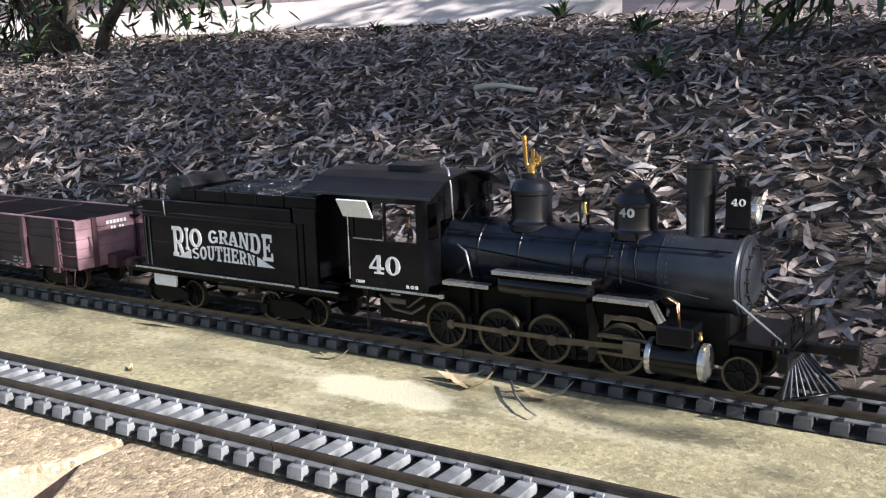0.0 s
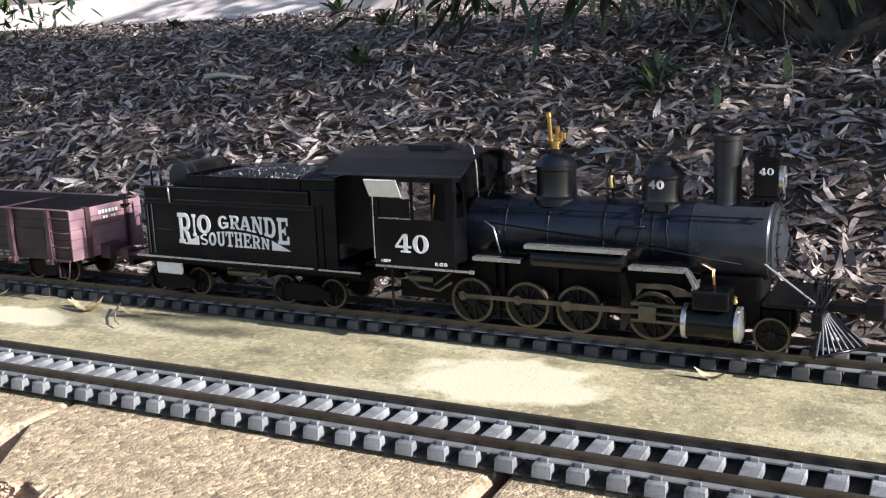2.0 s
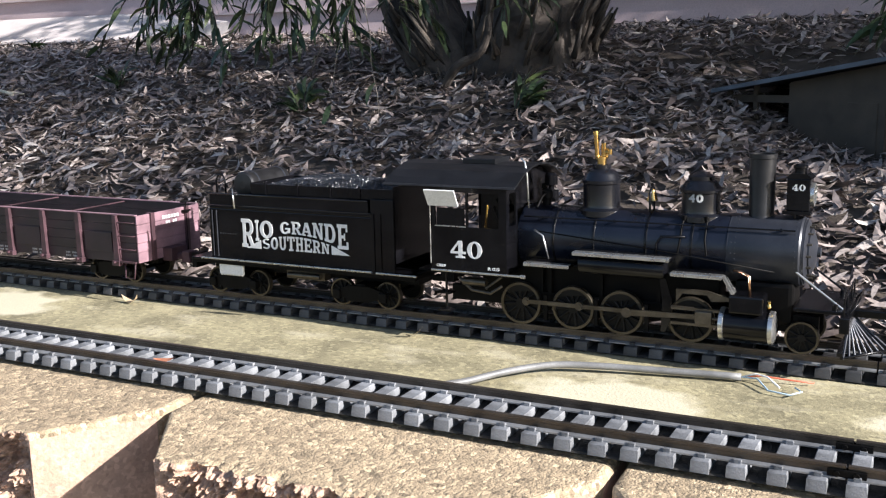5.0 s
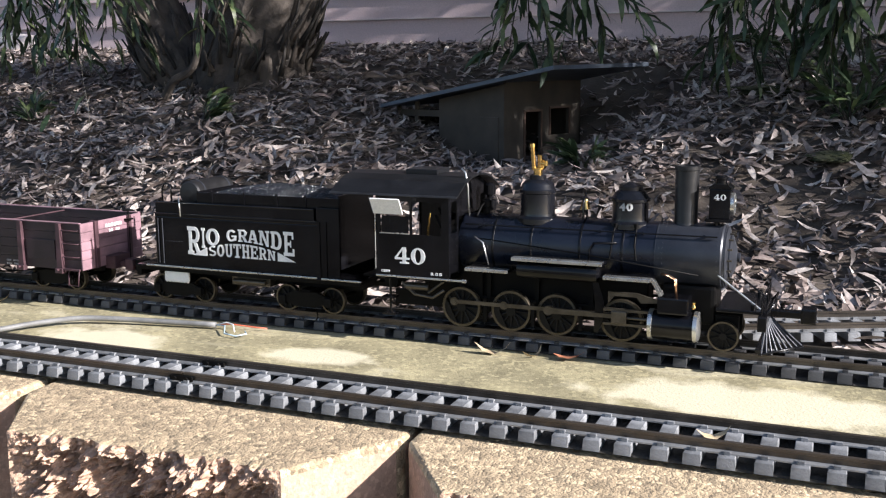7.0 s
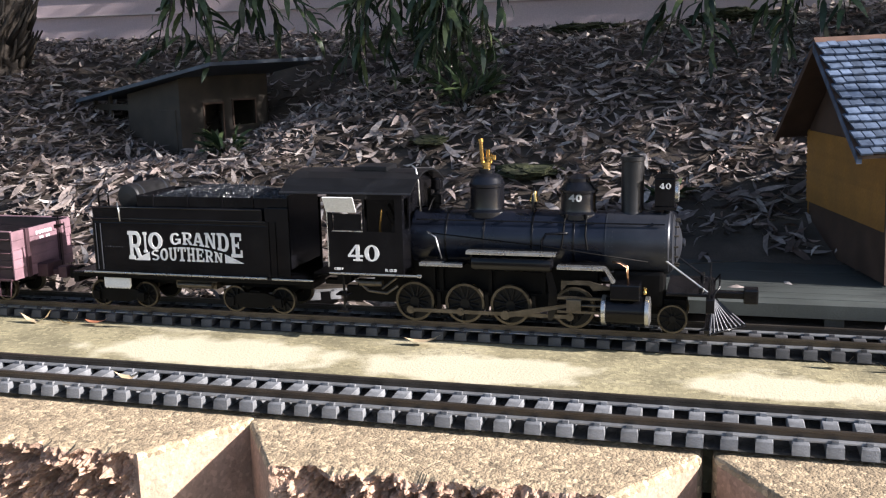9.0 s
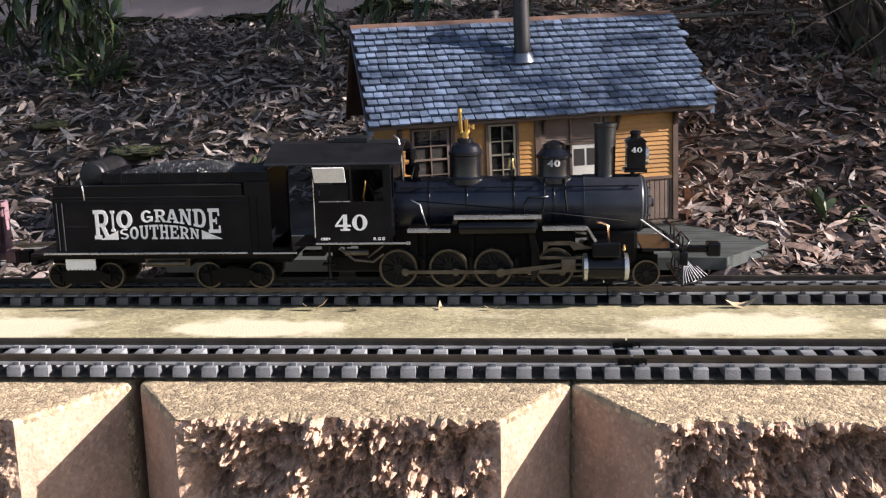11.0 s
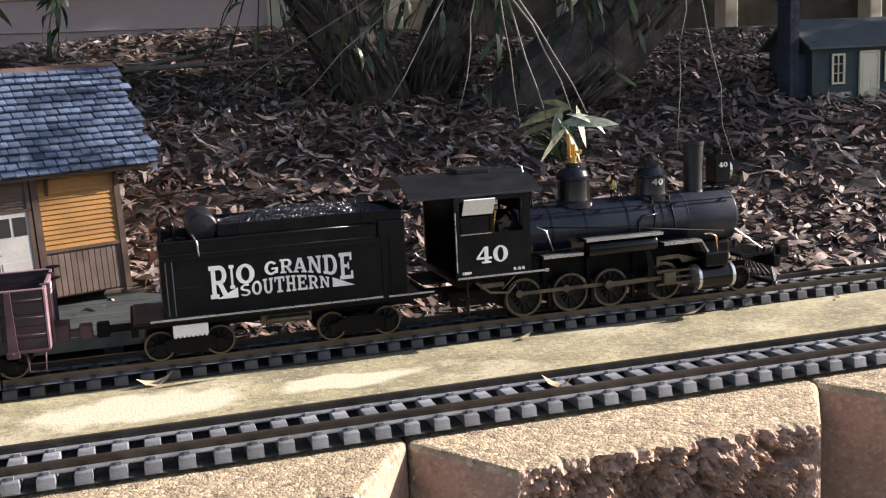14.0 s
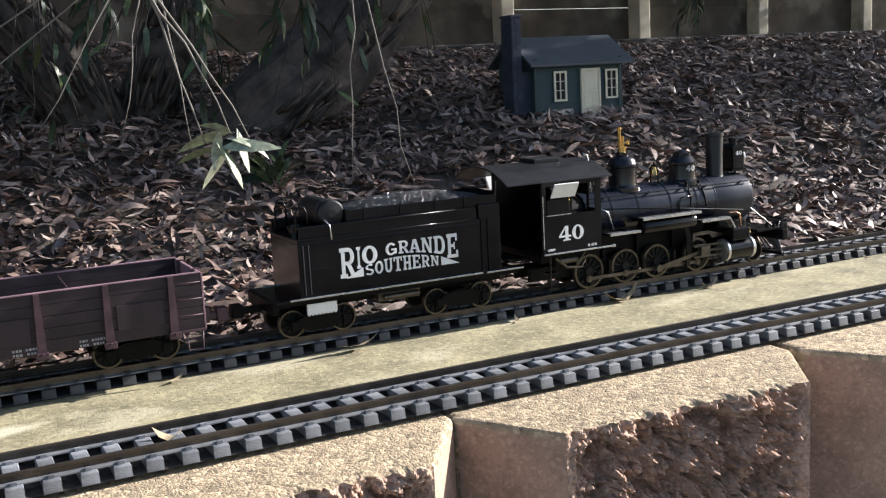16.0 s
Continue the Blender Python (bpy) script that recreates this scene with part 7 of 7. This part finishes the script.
def droop(name, label, top, tips, mat_twig, mat_leaf, leaf_len=(0.035, 0.06), per=9, seed=0, leaf_from=0.25, r=0.0022, wide=0.2, sag=0.25):
    """A hanging spray: twigs that run from the top to their tips, with leaves along them."""
    rng = random.Random(seed)
    spray = thing(name, label, "branch", Matrix.Translation(top))
    rows = []
    for tip in tips:
        d = Vector(tip) - Vector(top)
        pts = [Vector((0, 0, 0))]
        for k in range(1, 7):
            f = k / 6
            p = d * f + Vector((rng.uniform(-1, 1), rng.uniform(-1, 1), 0)) * 0.02 * d.length + Vector((0, 0, sag * d.length * f * (1 - f)))
            pts.append(p)
        pts[-1] = d
        bm = bmesh.new()
        tube(bm, pts, r, 6, r * 0.35)
        part("twig", bm, mat_twig, spray)
        for k in range(per):
            f = leaf_from + (1 - leaf_from) * (k + rng.random()) / per
            i = min(5, int(f * 6))
            p = pts[i].lerp(pts[i + 1], f * 6 - i)
            q = (pts[i + 1] - pts[i]).normalized()
            head = math.atan2(q.y, q.x) + rng.uniform(-1.2, 1.2)
            ln = rng.uniform(*leaf_len)
            pitch = math.asin(max(-1, min(1, q.z))) * 0.6 + rng.uniform(-0.7, 0.3)
            c = p + Vector((math.cos(head) * math.cos(pitch), math.sin(head) * math.cos(pitch), math.sin(pitch))) * ln * 0.5
            rows.append((*c, ln, head, pitch, rng.uniform(-0.8, 0.8), rng.uniform(-0.25, 0.02)))
    if rows:
        leaf_cloud("leaves", rows, mat_leaf, kind="stuff", wide=wide, parent=spray)
    return spray


def make_sprays():
    rng = random.Random(31)
    # dense dark sprays that hang into the top of the bank's view
    tops = [(0.006, 0.75, 0.34, 0.1, 5), (0.363, 0.75, 0.329, 0.13, 5), (-1.627, 1.2, 0.442, 0.12, 4), (-2.324, 1.2, 0.368, 0.2, 7), (-1.719, 1.2, 0.409, 0.1, 4), (0.129, 0.75, 0.342, 0.1, 5), (0.172, 0.75, 0.354, 0.1, 6), (0.465, 0.75, 0.353, 0.09, 6), (0.681, 0.7, 0.367, 0.06, 4), (1.516, 0.75, 0.332, 0.09, 6), (0.887, 0.75, 0.367, 0.05, 3), (0.339, 0.8, 0.356, 0.08, 5), (1.588, 0.9, 0.367, 0.1, 7), (1.925, 0.7, 0.351, 0.08, 6), (1.998, 0.7, 0.375, 0.05, 4), (1.854, 0.75, 0.32, 0.05, 4), (2.001, 0.75, 0.355, 0.07, 4), (2.421, 0.8, 0.338, 0.08, 5), (1.999, 0.7, 0.327, 0.07, 6), (2.085, 0.7, 0.359, 0.05, 4), (2.584, 0.8, 0.345, 0.06, 4), (2.625, 0.8, 0.383, 0.08, 5), (2.797, 0.8, 0.383, 0.07, 4), (2.983, 0.8, 0.414, 0.05, 3), (3.775, 0.6, 0.384, 0.06, 3), (5.565, 1.6, 0.454, 0.1, 4), (3.658, 0.6, 0.367, 0.08, 3), (3.502, 0.8, 0.411, 0.08, 3)]
    for k, (x, y, z, spread, count) in enumerate(tops):
        tips = [(x + rng.uniform(-spread, spread), y + rng.uniform(-0.06, 0.06), z - rng.uniform(0.0, 0.06)) for _ in range(count)]
        droop("hanging_branch", "drooping branch of narrow dark green leaves", (x + rng.uniform(-0.05, 0.05), y, z + 0.17), tips, M_BARK, M_GREEN, leaf_len=(0.04, 0.07), per=13, seed=k, wide=0.17, sag=0.15)
    # bare pale twigs and the sunlit leaf cluster before the spreading tree
    droop("bare_branch", "pale bare twigs hanging from the spreading tree", (3.492, 0.20, 0.45), [(3.235, 0.30, 0.235), (3.349, 0.20, 0.238), (3.438, 0.18, 0.232), (3.514, 0.17, 0.213), (3.17, 0.35, 0.26)], M_TWIG, M_PALE_LEAF, per=0, seed=50, r=0.0013, sag=0.08)
    droop("leafy_branch", "thin branch ending in a cluster of pale sunlit leaves", (3.452, 0.10, 0.42), [(3.525, 0.04, 0.232), (3.500, 0.05, 0.222), (3.545, 0.04, 0.226)], M_TWIG, M_PALE_LEAF, per=0, seed=57, r=0.0018, sag=0.05)
    spray = scene.objects["leafy_branch"]
    rows = []
    for dx, dz, ln in ((0.060, -0.004, 0.066), (-0.054, -0.018, 0.062), (-0.034, -0.042, 0.060), (0.010, -0.050, 0.050), (0.026, -0.056, 0.058), (-0.008, -0.034, 0.045), (0.044, -0.024, 0.050), (-0.040, 0.012, 0.040), (-0.085, -0.030, 0.045)):
        head, pitch = math.atan2(-0.454 * dx, 0.891 * dx), math.atan2(dz, abs(dx))
        c = Vector((3.518 + 0.891 * dx * 0.5, 0.045 - 0.454 * dx * 0.5, 0.226 + dz * 0.5)) - spray.location
        rows.append((c.x + rng.uniform(-0.016, 0.016), c.y, c.z + rng.uniform(-0.010, 0.012), ln, head, pitch, rng.uniform(0.2, 1.3), rng.uniform(-0.14, 0.04)))
    leaf_cloud("leaves", rows, M_PALE_LEAF, kind="stuff", wide=0.25, parent=spray)
    droop("thin_twig", "thin bare twigs hanging over the bank", (3.685, 0.06, 0.42), [(3.665, 0.05, 0.172), (3.742, 0.05, 0.158)], M_TWIG, M_PALE_LEAF, per=0, seed=61, r=0.0011, sag=0.02)
    droop("thin_twig", "thin bare twigs hanging over the bank", (0.62, 0.62, 0.46), [(0.56, 0.60, 0.20), (0.66, 0.60, 0.17), (0.50, 0.62, 0.24)], M_TWIG, M_GREEN, per=2, seed=63, r=0.0012, sag=0.02)
    for k, (x, y, z) in enumerate(((3.42, 0.70, 0.46), (3.62, 0.66, 0.50), (3.88, 0.62, 0.52), (3.30, 0.82, 0.48), (4.02, 0.66, 0.60))):
        tips = [(x + rng.uniform(-0.14, 0.10), y + rng.uniform(-0.05, 0.05), z - rng.uniform(0.08, 0.30)) for _ in range(9)]
        droop("hanging_strands", "hanging dark strands of twigs and dead leaves", (x, y, z + 0.06), tips, M_BARK, M_GREEN, per=2, seed=140 + k, r=0.0016, sag=0.08, leaf_from=0.4)
    droop("fallen_branch", "bare fallen branch lying on the leaves", (3.05, 1.05, 0.315), [(3.42, 0.98, 0.325), (3.30, 1.15, 0.36)], M_TWIG, M_GREEN, per=0, seed=65, r=0.006, sag=0.0)
    # green undergrowth on the bank
    shrubs = [(2.045, 0.729, 0.12, 9), (1.939, 0.974, 0.13, 8), (2.059, 0.783, 0.05, 6), (0.463, 0.65, 0.05, 4), (-0.138, 0.796, 0.04, 3), (2.412, 0.442, 0.03, 3), (1.66, 0.571, 0.03, 3), (-0.704, 1.618, 0.025, 4), (-0.107, 1.362, 0.025, 4), (-0.369, 1.294, 0.025, 4), (0.893, 0.642, 0.06, 5), (3.702, 0.453, 0.04, 4), (3.461, 1.332, 0.08, 4), (1.657, 0.572, 0.04, 4), (-1.218, 1.519, 0.02, 3), (3.239, 0.303, 0.03, 2), (-2.025, 1.014, 0.1, 6)]
    for k, (x, y, h, count) in enumerate(shrubs):
        z = ground_z(x, y)
        tips = [(x + rng.uniform(-0.6, 0.6) * h, y + rng.uniform(-0.4, 0.4) * h, z + rng.uniform(0.4, 1.0) * h) for _ in range(count)]
        droop("shrub", "low dark green shrub growing through the leaves", (x, y, z - 0.01), tips, M_BARK, M_GREEN, leaf_len=(0.03, 0.055), per=11, seed=90 + k, r=0.0016, sag=0.2)


make_sprays()


# ---------------------------------------------------------------- small things on the bed
def make_small_things():
    # cable with its bared wires
    cable = thing("electric_cable", "grey electric cable with bared coloured ends on the concrete", "cable", pose(1.30, -0.11, 0))
    o = Vector((1.30, -0.11, 0))
    pts = [(1.180, -0.196, 0.0030), (1.200, -0.175, 0.0034), (1.222, -0.142, 0.005), (1.255, -0.108, 0.0060), (1.300, -0.091, 0.0050), (1.350, -0.080, 0.0040), (1.412, -0.069, 0.0034)]
    fine = []
    for i in range(len(pts) - 1):
        p0, p1, p2, p3 = [Vector(pts[j]) for j in (max(i - 1, 0), i, i + 1, min(i + 2, len(pts) - 1))]
        fine += [0.5 * (2 * p1 + (p2 - p0) * t + (2 * p0 - 5 * p1 + 4 * p2 - p3) * t * t + (3 * p1 - p0 - 3 * p2 + p3) * t ** 3) - o for t in (0, 0.25, 0.5, 0.75)]
    fine.append(Vector(pts[-1]) - o)
    part("sheath", tube(bmesh.new(), fine, 0.0031, 10), M_CABLE, cable)
    e = fine[-1]
    part("red_wire", tube(bmesh.new(), [e, e + Vector((0.015, 0.006, 0.001)), e + Vector((0.04, 0.010, -0.001)), e + Vector((0.058, 0.013, -0.002))], 0.0009, 6), M_RED_WIRE, cable)
    part("blue_wire", tube(bmesh.new(), [e, e + Vector((0.014, -0.003, 0.001)), e + Vector((0.026, -0.022, -0.002)), e + Vector((0.044, -0.027, -0.002)), e + Vector((0.052, -0.018, -0.001)), e + Vector((0.046, -0.012, 0))], 0.0008, 6), M_BLUE_WIRE, cable)
    part("white_wire", tube(bmesh.new(), [e, e + Vector((0.012, 0.004, 0.003)), e + Vector((0.022, 0.001, 0.002)), e + Vector((0.034, -0.014, -0.001))], 0.0008, 6), M_WHITE, cable)
    rng = random.Random(77)

    def dry_leaf(x, y, z, ln, head, mat=M_STRAW, name="dry_leaf", label="curled straw-coloured dry leaf on the concrete", wide=0.26, pitch=0.12):
        ob = leaf_cloud(name, [(0, 0, ln * 0.12, ln, radians(head), pitch, rng.uniform(-0.4, 0.4), rng.uniform(0.15, 0.4))], mat, label, "leaf", kind="", wide=wide)
        ob.location = (x, y, z)
        ob["group"] = "dry leaves on the bed"
        return ob
    for x, y, ln, head in ((0.020, -0.060, 0.045, 12), (0.035, -0.072, 0.048, 2), (0.082, -0.052, 0.040, 60), (0.105, -0.066, 0.046, 25), (-0.265, -0.176, 0.018, -40), (1.735, -0.055, 0.040, 5), (1.775, -0.050, 0.026, 60), (2.648, -0.054, 0.026, 20), (2.735, -0.050, 0.018, 100), (2.79, -0.056, 0.018, -20), (2.60, -0.052, 0.03, 4), (3.426, -0.050, 0.022, 30), (3.62, -0.052, 0.05, 8), (3.813, -0.052, 0.02, 70), (3.969, -0.044, 0.055, 6), (4.387, -0.048, 0.02, 80), (3.05, -0.046, 0.035, 2), (0.70, -0.056, 0.03, -8), (-0.12, -0.060, 0.03, 20), (1.08, -0.054, 0.025, 30), (2.20, -0.055, 0.04, 4), (4.10, -0.052, 0.03, 10)):
        dry_leaf(x, y, 0.0, ln, head)
    dry_leaf(1.811, -0.050, 0.0, 0.032, 0, M_RED_LEAF, label="reddish dry leaf on the concrete")
    dry_leaf(0.930, -0.250, 0.0085, 0.024, 10, M_RED_LEAF, label="reddish dry leaf lying between the rails")
    dry_leaf(1.975, -0.240, 0.0085, 0.026, 20, M_STRAW, label="yellowed dry leaf lying on the ties")
    dry_leaf(3.379, -0.244, 0.0095, 0.030, -50, M_STRAW, label="pale dry leaf lying on the ties")
    stick = thing("dry_twig", "short grey dry twig on the concrete", "twig", pose(0.085, -0.085, 0.002))
    part("stem", tube(bmesh.new(), [(-0.02, 0.030, 0.004), (0.0, 0.002, 0.003), (0.020, -0.018, 0.002), (0.034, -0.026, 0.001)], 0.0013, 6, 0.0009), M_TWIG, stick)
    bark = thing("bark_strip", "pale forked strip of bark lying on the leaves", "bark", pose(-0.33, 0.645, ground_z(-0.33, 0.645) + 0.036, 0, 0, -12))
    part("strip", tube(bmesh.new(), [(-0.065, 0.004, 0.004), (-0.03, 0.002, 0.008), (0.0, 0, 0.008), (0.08, -0.022, 0.002)], 0.0055, 6, 0.003), M_POST, bark)
    part("fork", tube(bmesh.new(), [(-0.065, 0.0, 0.003), (-0.02, 0.012, 0.006), (0.05, 0.020, 0.002)], 0.004, 6, 0.002), M_POST, bark)
    # rail joiners where the rails meet
    for x in (1.5168, 2.9128):
        joiner = thing("rail_joiner", "small brass rail joiner with two screws", "rail joiner", pose(x, b_shift(x), 0.0085), group="rail joiners")
        for s in (-1, 1):
            for t in (-1, 1):
                bm = bmesh.new()
                y = s * 0.0243 + t * 0.0030
                box(bm, -0.012, 0.012, y - 0.0010, y + 0.0010, 0.0006, 0.0058, 0.0003)
                for dx in (-0.006, 0.006):
                    lathe(bm, [(0.0019, -0.0016), (0.0019, 0.0016)], Matrix.Translation((dx, y + t * 0.0010, 0.0034)) @ SIDE_Y, 8)
                part("plate", bm, M_DARK, joiner)
    # mossy mounds on the bank
    for x, y, r in ((2.20, 0.52, 0.05), (2.02, 0.60, 0.035), (2.15, 1.55, 0.10), (2.5, 1.6, 0.12), (1.8, 1.58, 0.09), (1.9, 0.9, 0.05)):
        bm = bmesh.new()
        bmesh.ops.create_icosphere(bm, subdivisions=5, radius=r)
        for v in bm.verts:
            v.co *= 1 + 0.35 * noise.noise(v.co * (1.2 / r) + Vector((x * 9, y, 0))) + 0.22 * noise.noise(v.co * 45) + 0.12 * noise.noise(v.co * 130)
            v.co.z *= 0.22
        tagged(part("moss_mound", bm, M_MOSS, m=shift(x, y, ground_z(x, y) + 0.004)), "olive moss mound among the fallen leaves", "moss", "moss mounds")


M_RED_LEAF = leaf_material("reddish_dry_leaf", [(0.0, (0.40, 0.13, 0.07)), (1.0, (0.50, 0.22, 0.12))])
make_small_things()



# ---------------------------------------------------------------- what moves
def distance(t):
    for (a, sa), (b, sb) in zip(TRAIN_ROWS, TRAIN_ROWS[1:]):
        if t <= b:
            return sa + (sb - sa) * (t - a) / (b - a)
    return TRAIN_ROWS[-1][1]


def motions():
    for ob, x0 in ((locomotive, 0.0), (tender, TENDER_X), (gondola, GONDOLA_X)):
        walk(ob, [(t, pose(x0 + s, 0, 0)) for t, s in TRAIN_ROWS])
    times = [k / 15 for k in range(241)]
    crank = 0.0088

    def spin(ws, r, phase=0.0):
        x, z = ws.location.x, ws.location.z
        walk(ws, [(t, pose(x, 0, z, 0, math.degrees(distance(t) / r) + phase, 0)) for t in times])
    for ws in drivers:
        spin(ws, DRIVER_R)
    spin(pilot_set, 0.0147)
    for ws in tender_wheels + gondola_wheels:
        spin(ws, 0.0150)
    rows = {"side": [], "main": [], "cross": []}
    zc = RAIL_Z + DRIVER_R
    for t in times:
        a = distance(t) / DRIVER_R - 2 * math.pi * 0.30          # 0: the pin is lowest
        px, pz = -crank * math.sin(a), zc - crank * math.cos(a)
        rows["side"].append((t, pose(px, 0, pz)))
        bx, bz = DRIVER_X[2] + px, pz
        dz = 0.0445 - bz
        cx = bx + math.sqrt(ROD_LENGTH ** 2 - dz * dz)
        rows["main"].append((t, pose(bx, 0, bz, 0, -math.degrees(math.asin(dz / ROD_LENGTH)), 0)))
        rows["cross"].append((t, pose(cx, 0, 0.0445)))
    for kind, ob in rods:
        walk(ob, rows[kind])


motions()
